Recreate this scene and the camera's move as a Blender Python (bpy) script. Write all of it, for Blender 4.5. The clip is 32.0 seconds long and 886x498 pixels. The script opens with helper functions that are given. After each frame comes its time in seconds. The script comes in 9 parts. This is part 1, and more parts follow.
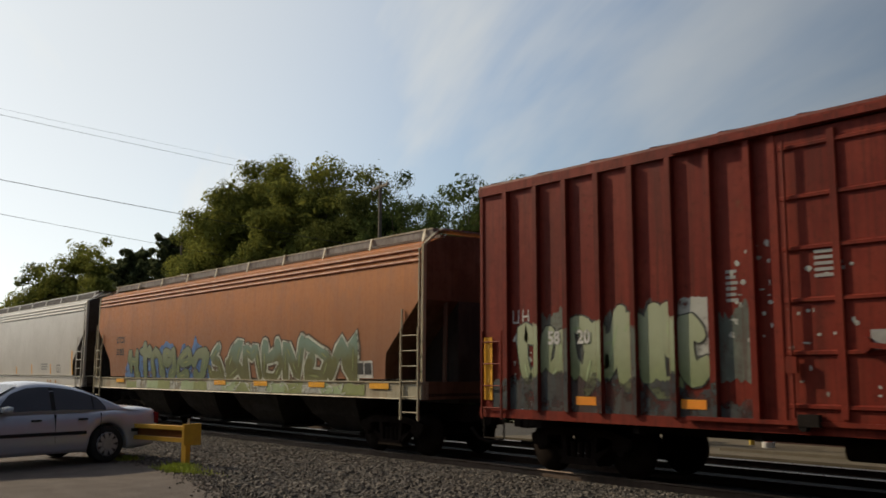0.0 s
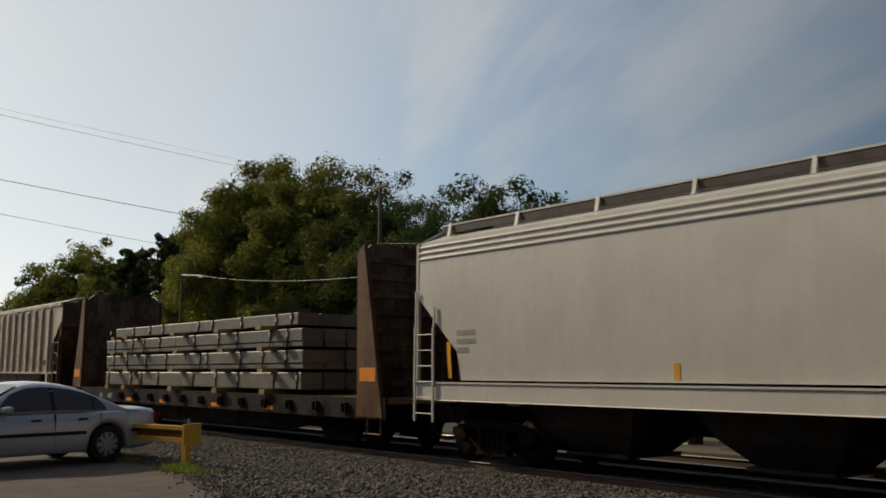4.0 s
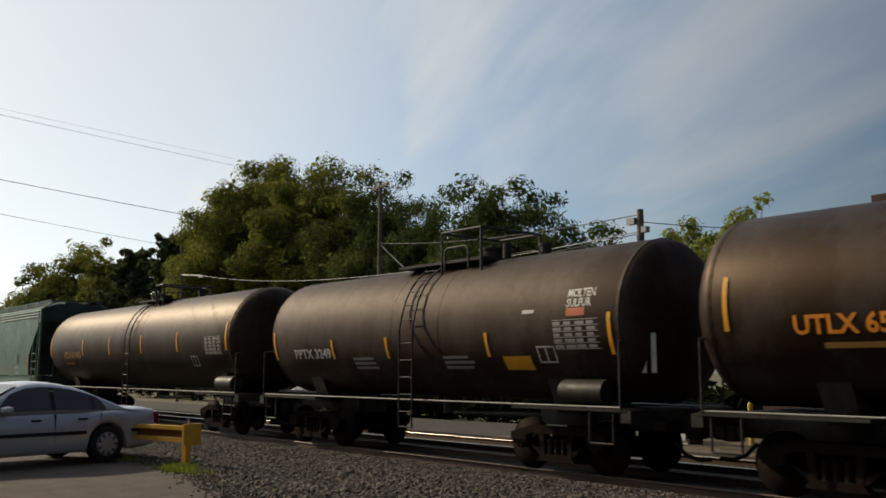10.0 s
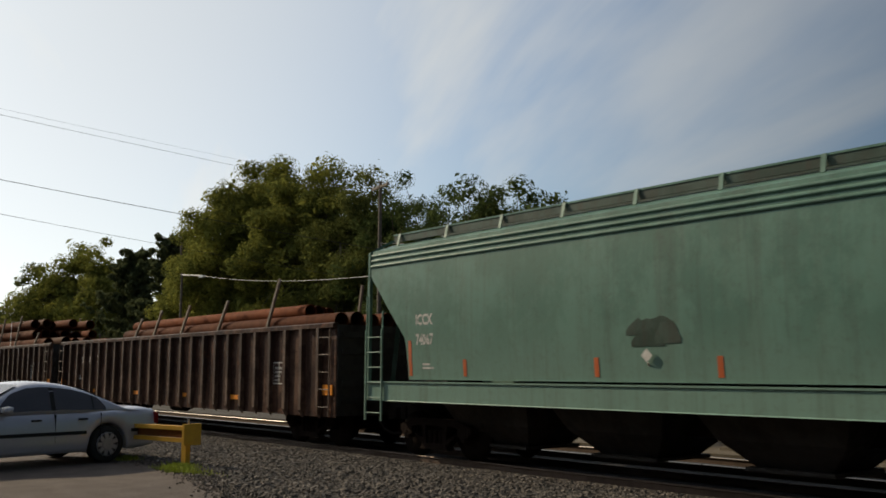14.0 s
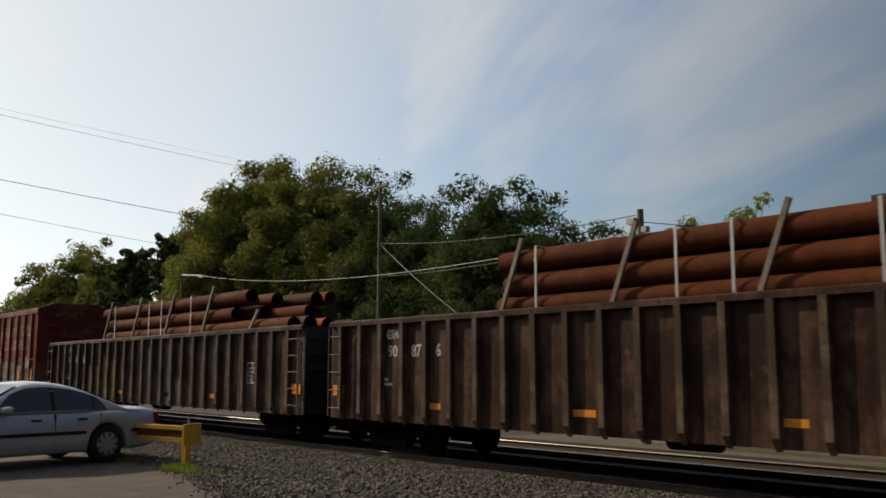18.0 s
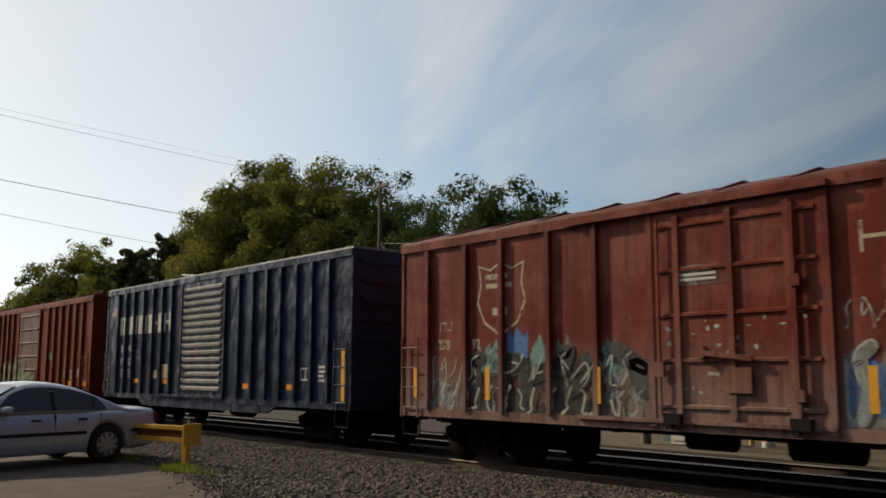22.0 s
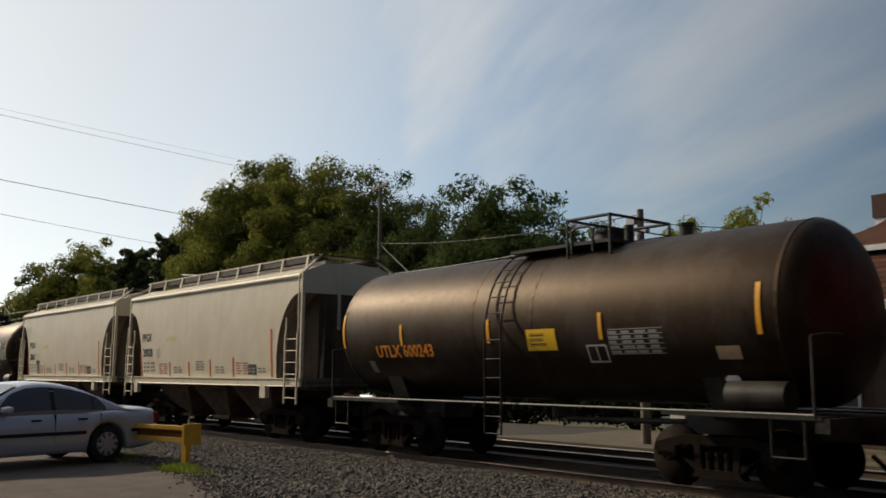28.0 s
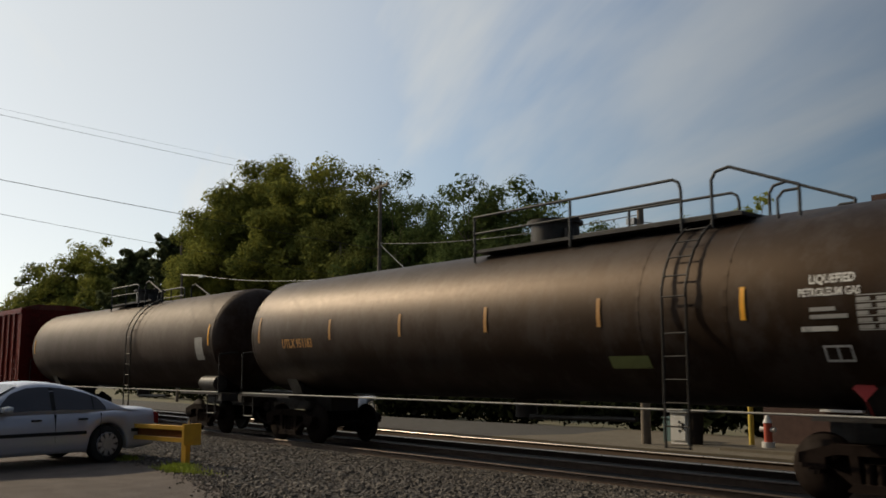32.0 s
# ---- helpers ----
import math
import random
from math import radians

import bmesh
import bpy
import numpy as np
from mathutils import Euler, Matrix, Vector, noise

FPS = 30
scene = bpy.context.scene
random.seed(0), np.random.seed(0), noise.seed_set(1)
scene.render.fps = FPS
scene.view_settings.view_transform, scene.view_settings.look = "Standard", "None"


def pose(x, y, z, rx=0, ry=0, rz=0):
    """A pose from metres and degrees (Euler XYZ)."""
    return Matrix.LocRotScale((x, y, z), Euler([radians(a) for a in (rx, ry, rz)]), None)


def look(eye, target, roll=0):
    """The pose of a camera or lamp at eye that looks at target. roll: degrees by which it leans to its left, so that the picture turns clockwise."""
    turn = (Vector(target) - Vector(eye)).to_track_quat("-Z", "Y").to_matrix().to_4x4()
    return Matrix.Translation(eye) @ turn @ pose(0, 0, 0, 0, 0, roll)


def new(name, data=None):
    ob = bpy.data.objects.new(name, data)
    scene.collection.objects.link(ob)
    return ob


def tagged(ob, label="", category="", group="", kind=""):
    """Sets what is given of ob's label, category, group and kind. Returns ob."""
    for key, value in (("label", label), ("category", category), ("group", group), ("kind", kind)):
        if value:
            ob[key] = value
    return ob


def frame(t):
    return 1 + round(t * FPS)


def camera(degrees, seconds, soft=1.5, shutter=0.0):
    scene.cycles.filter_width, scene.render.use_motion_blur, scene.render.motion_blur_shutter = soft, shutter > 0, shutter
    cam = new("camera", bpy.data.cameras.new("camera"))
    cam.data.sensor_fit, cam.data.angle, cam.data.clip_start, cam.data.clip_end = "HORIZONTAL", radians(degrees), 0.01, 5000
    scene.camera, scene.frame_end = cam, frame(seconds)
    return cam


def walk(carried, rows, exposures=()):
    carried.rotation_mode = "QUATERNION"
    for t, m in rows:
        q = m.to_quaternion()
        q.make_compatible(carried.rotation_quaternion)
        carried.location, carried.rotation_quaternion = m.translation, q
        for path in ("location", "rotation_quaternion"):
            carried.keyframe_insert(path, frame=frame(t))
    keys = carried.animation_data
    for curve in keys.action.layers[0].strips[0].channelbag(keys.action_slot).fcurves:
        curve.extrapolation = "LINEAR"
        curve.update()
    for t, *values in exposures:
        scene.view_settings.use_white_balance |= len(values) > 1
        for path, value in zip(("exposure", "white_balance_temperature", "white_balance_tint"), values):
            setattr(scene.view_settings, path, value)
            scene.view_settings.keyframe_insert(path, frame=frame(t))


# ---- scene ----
import itertools

# ---------------- camera ----------------
EYE_Z = 1.62
cam = camera(51.71, 32.0, soft=1.65, shutter=0.12)
RAIL_Z = -0.13          # top of rail
TRACK_Y = 13.2          # centre line of the train's track
YAW, TILT = radians(50.22), radians(7.69)
EYE = Vector((0.0, 0.0, EYE_Z))
AHEAD = Vector((-math.sin(YAW) * math.cos(TILT), math.cos(YAW) * math.cos(TILT), math.sin(TILT)))
walk(cam, [(0.0, look(EYE, EYE + AHEAD, 0.125)), (32.0, look(EYE, EYE + AHEAD, 0.125))], exposures=[(t, e, 6480.0, 6.0) for t, e in ((0.0, 0.0), (1.5, 0.0), (3.0, -0.26), (4.0, -0.26), (5.5, -0.05), (6.5, 0.0), (28.0, -0.03), (29.3, -0.20), (30.5, -0.28), (31.2, -0.27), (32.0, -0.12))])

# ---------------- world and sun ----------------
SUN_ELEV, SUN_FROM = radians(31), Vector((-0.947, -0.32, 0.0)).normalized()
SUN_ROT = math.atan2(SUN_FROM.x, SUN_FROM.y)


def build_world():
    w = bpy.data.worlds.new("world")
    scene.world = w
    w.use_nodes = True
    nt = w.node_tree
    nt.nodes.clear()
    N, L = nt.nodes.new, nt.links.new
    out, bg = N("ShaderNodeOutputWorld"), N("ShaderNodeBackground")
    sky = N("ShaderNodeTexSky")
    sky.sky_type, sky.sun_disc = "NISHITA", False
    sky.sun_elevation, sky.sun_rotation = SUN_ELEV, SUN_ROT % (2 * math.pi)
    sky.air_density, sky.dust_density, sky.ozone_density = 1.0, 1.2, 1.6
    co = N("ShaderNodeTexCoord")
    # project the sky dome on a plane high above, so that cirrus streaks converge to the horizon
    sep = N("ShaderNodeSeparateXYZ")
    L(co.outputs["Generated"], sep.inputs[0])
    up = N("ShaderNodeMath"); up.operation = "MAXIMUM"; up.inputs[1].default_value = 0.03
    L(sep.outputs["Z"], up.inputs[0])
    add = N("ShaderNodeMath"); add.operation = "ADD"; add.inputs[1].default_value = 0.10
    L(up.outputs[0], add.inputs[0])
    dx = N("ShaderNodeMath"); dx.operation = "DIVIDE"; L(sep.outputs["X"], dx.inputs[0]); L(add.outputs[0], dx.inputs[1])
    dy = N("ShaderNodeMath"); dy.operation = "DIVIDE"; L(sep.outputs["Y"], dy.inputs[0]); L(add.outputs[0], dy.inputs[1])
    com = N("ShaderNodeCombineXYZ"); L(dx.outputs[0], com.inputs[0]); L(dy.outputs[0], com.inputs[1])
    turn = N("ShaderNodeMapping"); turn.inputs["Rotation"].default_value = (0, 0, radians(CLOUD_TURN))
    L(com.outputs[0], turn.inputs[0])
    mp = N("ShaderNodeMapping"); mp.inputs["Scale"].default_value = (0.22, 1.0, 1)
    mp.inputs["Location"].default_value = (0.35, 0.2, 0)
    L(turn.outputs[0], mp.inputs[0])
    n1 = N("ShaderNodeTexNoise"); n1.inputs["Scale"].default_value = 1.1; n1.inputs["Detail"].default_value = 6; n1.inputs["Roughness"].default_value = 0.55; n1.inputs["Distortion"].default_value = 0.35
    L(mp.outputs[0], n1.inputs["Vector"])
    n2 = N("ShaderNodeTexNoise"); n2.inputs["Scale"].default_value = 0.5; n2.inputs["Detail"].default_value = 3
    L(com.outputs[0], n2.inputs["Vector"])
    mul = N("ShaderNodeMath"); mul.operation = "MULTIPLY_ADD"; mul.inputs[1].default_value = 0.7
    L(n1.outputs["Fac"], mul.inputs[0])
    half = N("ShaderNodeMath"); half.operation = "MULTIPLY"; half.inputs[1].default_value = 0.3
    L(n2.outputs["Fac"], half.inputs[0]); L(half.outputs[0], mul.inputs[2])
    ramp = N("ShaderNodeMapRange"); ramp.interpolation_type = "SMOOTHSTEP"
    ramp.inputs["From Min"].default_value, ramp.inputs["From Max"].default_value = 0.40, 0.62
    ramp.inputs["To Min"].default_value, ramp.inputs["To Max"].default_value = CLOUD_LEAST, CLOUD_AMOUNT
    L(mul.outputs[0], ramp.inputs["Value"])
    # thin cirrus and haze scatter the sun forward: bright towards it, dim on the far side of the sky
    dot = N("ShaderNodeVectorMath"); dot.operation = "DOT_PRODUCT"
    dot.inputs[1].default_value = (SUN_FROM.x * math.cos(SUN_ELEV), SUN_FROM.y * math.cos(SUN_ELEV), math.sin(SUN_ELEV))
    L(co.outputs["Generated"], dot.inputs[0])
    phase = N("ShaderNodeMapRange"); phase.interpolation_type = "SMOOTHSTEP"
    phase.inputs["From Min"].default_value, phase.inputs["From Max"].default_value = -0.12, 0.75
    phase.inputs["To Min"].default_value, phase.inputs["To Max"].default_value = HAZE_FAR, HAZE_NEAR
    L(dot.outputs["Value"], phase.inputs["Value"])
    bw = N("ShaderNodeRGBToBW"); L(sky.outputs[0], bw.inputs[0])
    lift = N("ShaderNodeMath"); lift.operation = "MULTIPLY_ADD"; lift.inputs[1].default_value = 0.45; lift.inputs[2].default_value = 4.0
    L(bw.outputs[0], lift.inputs[0])
    cl = N("ShaderNodeCombineColor")
    for i, k in enumerate((0.99, 1.0, 1.02)):
        m = N("ShaderNodeMath"); m.operation = "MULTIPLY"; m.inputs[1].default_value = k
        L(lift.outputs[0], m.inputs[0]); L(m.outputs[0], cl.inputs[i])
    mix = N("ShaderNodeMix"); mix.data_type = "RGBA"
    veil = N("ShaderNodeMapRange"); veil.interpolation_type = "SMOOTHSTEP"
    veil.inputs["From Min"].default_value, veil.inputs["From Max"].default_value = 0.35, 0.85
    veil.inputs["To Min"].default_value, veil.inputs["To Max"].default_value = 0.0, 0.85
    L(dot.outputs["Value"], veil.inputs["Value"])
    cover = N("ShaderNodeMath"); cover.operation = "MAXIMUM"
    thin = N("ShaderNodeMapRange")   # the cirrus is thinner on the far side of the sky
    thin.inputs["From Min"].default_value, thin.inputs["From Max"].default_value = -0.05, 0.55
    thin.inputs["To Min"].default_value, thin.inputs["To Max"].default_value = 0.42, 1.0
    L(dot.outputs["Value"], thin.inputs["Value"])
    thick = N("ShaderNodeMath"); thick.operation = "MULTIPLY"
    L(ramp.outputs[0], thick.inputs[0]); L(thin.outputs[0], thick.inputs[1])
    L(thick.outputs[0], cover.inputs[0]); L(veil.outputs[0], cover.inputs[1])
    L(cover.outputs[0], mix.inputs["Factor"]); L(sky.outputs[0], mix.inputs["A"]); L(cl.outputs[0], mix.inputs["B"])
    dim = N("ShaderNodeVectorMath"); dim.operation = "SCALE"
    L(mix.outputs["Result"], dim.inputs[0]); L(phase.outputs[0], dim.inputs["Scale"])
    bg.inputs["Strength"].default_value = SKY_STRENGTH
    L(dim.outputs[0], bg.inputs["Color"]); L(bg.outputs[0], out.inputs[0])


CLOUD_TURN, CLOUD_LEAST, CLOUD_AMOUNT, SKY_STRENGTH = 26.3, 0.06, 0.95, 0.090
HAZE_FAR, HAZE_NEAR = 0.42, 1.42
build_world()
sun = new("sun", bpy.data.lights.new("sun", "SUN"))
sun.data.energy, sun.data.angle, sun.data.color = 3.5, radians(0.6), (1.0, 0.81, 0.58)
sun_way = Vector((SUN_FROM.x * math.cos(SUN_ELEV), SUN_FROM.y * math.cos(SUN_ELEV), math.sin(SUN_ELEV)))
sun.matrix_world = look(sun_way * 300, (0, 0, 0))


# ---------------- materials ----------------
def plain(name, col, rough=0.6, metal=0.0, vary=0.25, scale=6.0, bump=0.0, bump_scale=60.0, second=None, rand=0.0, islands=False, spec=0.5):
    """Node material: base colour with two scales of variation, optional relief, optional change from piece to piece."""
    m = bpy.data.materials.new(name)
    m.use_nodes = True
    nt = m.node_tree
    N, L = nt.nodes.new, nt.links.new
    b = nt.nodes["Principled BSDF"]
    b.inputs["Metallic"].default_value = metal
    b.inputs["Specular IOR Level"].default_value = spec
    co = N("ShaderNodeTexCoord")
    n1 = N("ShaderNodeTexNoise"); n1.inputs["Scale"].default_value = scale; n1.inputs["Detail"].default_value = 5
    n2 = N("ShaderNodeTexNoise"); n2.inputs["Scale"].default_value = scale * 0.11; n2.inputs["Detail"].default_value = 3
    L(co.outputs["Object"], n1.inputs["Vector"]); L(co.outputs["Object"], n2.inputs["Vector"])
    mixn = N("ShaderNodeMix"); mixn.data_type = "FLOAT"; mixn.inputs["Factor"].default_value = 0.5
    L(n1.outputs["Fac"], mixn.inputs["A"]); L(n2.outputs["Fac"], mixn.inputs["B"])
    mr = N("ShaderNodeMapRange"); mr.inputs["From Min"].default_value, mr.inputs["From Max"].default_value = 0.3, 0.7
    L(mixn.outputs["Result"], mr.inputs["Value"])
    a = N("ShaderNodeMix"); a.data_type = "RGBA"
    c2 = second if second else tuple(c * (1 - vary) for c in col)
    c1 = col if second else tuple(min(1, c * (1 + vary * 0.6)) for c in col)
    a.inputs["A"].default_value, a.inputs["B"].default_value = (*c1, 1), (*c2, 1)
    L(mr.outputs[0], a.inputs["Factor"])
    last = a.outputs["Result"]
    if rand or islands:
        info = N("ShaderNodeNewGeometry") if islands else N("ShaderNodeObjectInfo")
        hsv = N("ShaderNodeHueSaturation")
        v = N("ShaderNodeMapRange"); v.inputs["To Min"].default_value, v.inputs["To Max"].default_value = 1 - rand, 1 + rand
        L(info.outputs["Random Per Island" if islands else "Random"], v.inputs["Value"])
        L(v.outputs[0], hsv.inputs["Value"]); L(last, hsv.inputs["Color"])
        last = hsv.outputs[0]
    L(last, b.inputs["Base Color"])
    rr = N("ShaderNodeMapRange"); rr.inputs["To Min"].default_value, rr.inputs["To Max"].default_value = max(0.03, rough - 0.1), min(1, rough + 0.1)
    L(n1.outputs["Fac"], rr.inputs["Value"]); L(rr.outputs[0], b.inputs["Roughness"])
    if bump:
        nb = N("ShaderNodeTexNoise"); nb.inputs["Scale"].default_value = bump_scale; nb.inputs["Detail"].default_value = 4
        L(co.outputs["Object"], nb.inputs["Vector"])
        bp = N("ShaderNodeBump"); bp.inputs["Strength"].default_value = bump; bp.inputs["Distance"].default_value = 0.02
        L(nb.outputs["Fac"], bp.inputs["Height"]); L(bp.outputs[0], b.inputs["Normal"])
    return m


def carpaint(name, col, dirt=(0.06, 0.045, 0.035), amount=0.45, rough=0.5, rust=0.0, rust_col=(0.13, 0.05, 0.022), dents=0.25, streak=0.5, spec=0.25, fade=None, grit=0.18, gloss=(0.08, 0.22), sheen=None, dent_scale=1.1, wash=None):
    """Weathered rolling-stock paint: vertical grime streaks, blotches of faded paint, rust spots, oil-canned sheet."""
    m = bpy.data.materials.new(name)
    m.use_nodes = True
    nt = m.node_tree
    N, L = nt.nodes.new, nt.links.new
    b = nt.nodes["Principled BSDF"]
    b.inputs["Specular IOR Level"].default_value = spec
    if sheen:   # warm tint that puts golden sunlight into the gloss
        b.inputs["Specular Tint"].default_value = (*sheen, 1)
    co = N("ShaderNodeTexCoord")
    info = N("ShaderNodeObjectInfo")
    shift = N("ShaderNodeVectorMath"); shift.operation = "ADD"
    seed = N("ShaderNodeCombineXYZ")
    L(info.outputs["Random"], seed.inputs[1])
    L(co.outputs["Object"], shift.inputs[0]); L(seed.outputs[0], shift.inputs[1])
    src = shift.outputs[0]

    def noise_at(scale3, scale, detail=4, rough_=0.55):
        mp = N("ShaderNodeMapping"); mp.inputs["Scale"].default_value = scale3
        L(src, mp.inputs[0])
        n = N("ShaderNodeTexNoise"); n.inputs["Scale"].default_value = scale; n.inputs["Detail"].default_value = detail; n.inputs["Roughness"].default_value = rough_
        L(mp.outputs[0], n.inputs["Vector"])
        return n.outputs["Fac"]

    def ramp(val, lo, hi, a=0.0, z=1.0):
        r = N("ShaderNodeMapRange"); r.interpolation_type = "SMOOTHSTEP"
        r.inputs["From Min"].default_value, r.inputs["From Max"].default_value = lo, hi
        r.inputs["To Min"].default_value, r.inputs["To Max"].default_value = a, z
        L(val, r.inputs["Value"])
        return r.outputs[0]

    def mixed(fac, a, bcol):
        x = N("ShaderNodeMix"); x.data_type = "RGBA"
        L(fac, x.inputs["Factor"])
        if isinstance(a, tuple):
            x.inputs["A"].default_value = (*a, 1)
        else:
            L(a, x.inputs["A"])
        x.inputs["B"].default_value = (*bcol, 1)
        return x.outputs["Result"]

    fadecol = fade if fade else tuple(min(1, c * 1.25 + 0.02) for c in col)
    blot = noise_at((1, 1, 0.7), 1.0, 9, 0.68)
    last = mixed(ramp(blot, 0.43, 0.58), col, fadecol)
    if wash:   # (height from, height to, colour): bleached paint, with an uneven upper edge
        sep, lift = N("ShaderNodeSeparateXYZ"), N("ShaderNodeMath")
        L(co.outputs["Object"], sep.inputs[0])
        lift.operation, lift.inputs[1].default_value = "MULTIPLY_ADD", 1.1
        L(noise_at((0.5, 0.5, 0.25), 1.0, 4), lift.inputs[0]); L(sep.outputs["Z"], lift.inputs[2])
        last = mixed(ramp(lift.outputs[0], wash[0] + 0.55, wash[1] + 0.55, 1.0, 0.0), last, wash[2])
    wide = noise_at((2.2, 2.2, 0.16), 1.0, 4, 0.6)
    last = mixed(ramp(wide, 0.48, 0.68, 0, min(0.8, streak * amount * 1.9)), last, dirt)
    st = noise_at((9, 9, 0.3), 1.0, 5, 0.65)
    last = mixed(ramp(st, 0.48, 0.66, 0, min(0.85, streak * amount * 2.0)), last, dirt)
    fine = noise_at((1, 1, 1), 9.0, 6, 0.72)
    last = mixed(ramp(fine, 0.50, 0.72, 0, amount), last, dirt)
    if rust:
        rs = noise_at((1, 1, 0.8), 2.6, 8, 0.75)
        last = mixed(ramp(rs, 0.64 - 0.14 * rust, 0.70, 0, min(1, 0.5 + rust)), last, rust_col)
    L(last, b.inputs["Base Color"])
    L(ramp(fine, 0.3, 0.8, rough - gloss[0], rough + gloss[1]), b.inputs["Roughness"])
    big = noise_at((0.9, 0.9, 0.6), dent_scale, 2, 0.4)
    small = noise_at((1, 1, 1), 45, 3, 0.6)
    bp1 = N("ShaderNodeBump"); bp1.inputs["Strength"].default_value = dents; bp1.inputs["Distance"].default_value = 0.12
    L(big, bp1.inputs["Height"])
    bp2 = N("ShaderNodeBump"); bp2.inputs["Strength"].default_value = grit; bp2.inputs["Distance"].default_value = 0.006
    L(small, bp2.inputs["Height"]); L(bp1.outputs[0], bp2.inputs["Normal"]); L(bp2.outputs[0], b.inputs["Normal"])
    return m


def worn(m, least, lo=0.40, hi=0.54, scale=2.2):
    """Old sprayed or stencilled paint, thin and flaked in patches, so that the sheet shows through."""
    nt = m.node_tree
    N, L = nt.nodes.new, nt.links.new
    co, n, r = N("ShaderNodeTexCoord"), N("ShaderNodeTexNoise"), N("ShaderNodeMapRange")
    n.inputs["Scale"].default_value, n.inputs["Detail"].default_value, n.inputs["Roughness"].default_value = scale, 9, 0.7
    r.interpolation_type = "SMOOTHSTEP"
    r.inputs["From Min"].default_value, r.inputs["From Max"].default_value = lo, hi
    r.inputs["To Min"].default_value = least
    L(co.outputs["Object"], n.inputs["Vector"]); L(n.outputs["Fac"], r.inputs["Value"])
    L(r.outputs[0], nt.nodes["Principled BSDF"].inputs["Alpha"])
    return m


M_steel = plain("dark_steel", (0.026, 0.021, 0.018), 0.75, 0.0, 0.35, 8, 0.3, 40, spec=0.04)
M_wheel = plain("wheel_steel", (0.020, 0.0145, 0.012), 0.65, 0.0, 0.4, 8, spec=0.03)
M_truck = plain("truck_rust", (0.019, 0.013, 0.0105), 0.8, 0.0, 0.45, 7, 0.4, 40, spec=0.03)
M_rail = plain("rail_steel", (0.10, 0.065, 0.045), 0.6, 0.3, 0.3, 8, 0.2, 50)
M_railtop = plain("rail_polish", (0.34, 0.30, 0.26), 0.30, 1.0, 0.12, 8)
M_tie = plain("tie_wood", (0.05, 0.038, 0.03), 0.85, 0, 0.4, 6, 0.5, 30, rand=0.25)
M_railworn = plain("rail_head_worn", (0.11, 0.075, 0.055), 0.5, 0.5, 0.3, 8)
M_orange = plain("reflector_orange", (0.85, 0.30, 0.03), 0.4, 0, 0.2, 6)
M_yellow = plain("stripe_yellow", (0.85, 0.40, 0.02), 0.45, 0, 0.2, 6)
M_white = worn(plain("stencil_white", (0.60, 0.58, 0.54), 0.6, 0, 0.3, 9), 0.45, 0.34, 0.48, 5.0)
M_cream = worn(plain("stencil_cream", (0.50, 0.40, 0.26), 0.6, 0, 0.3, 9), 0.3, 0.36, 0.50, 5.0)
M_black = plain("stencil_black", (0.02, 0.02, 0.02), 0.6, 0, 0.2, 9)
M_stbar = plain("fine_print_grey", (0.30, 0.29, 0.27), 0.6, 0, 0.3, 9)
M_glass = plain("dark_glass", (0.085, 0.082, 0.092), 0.05, 0, 0.1, 3, spec=0.6)
M_rubber = plain("rubber", (0.02, 0.02, 0.02), 0.85, 0, 0.25, 12)
M_chrome = plain("chrome", (0.65, 0.65, 0.65), 0.2, 1.0, 0.1, 8)


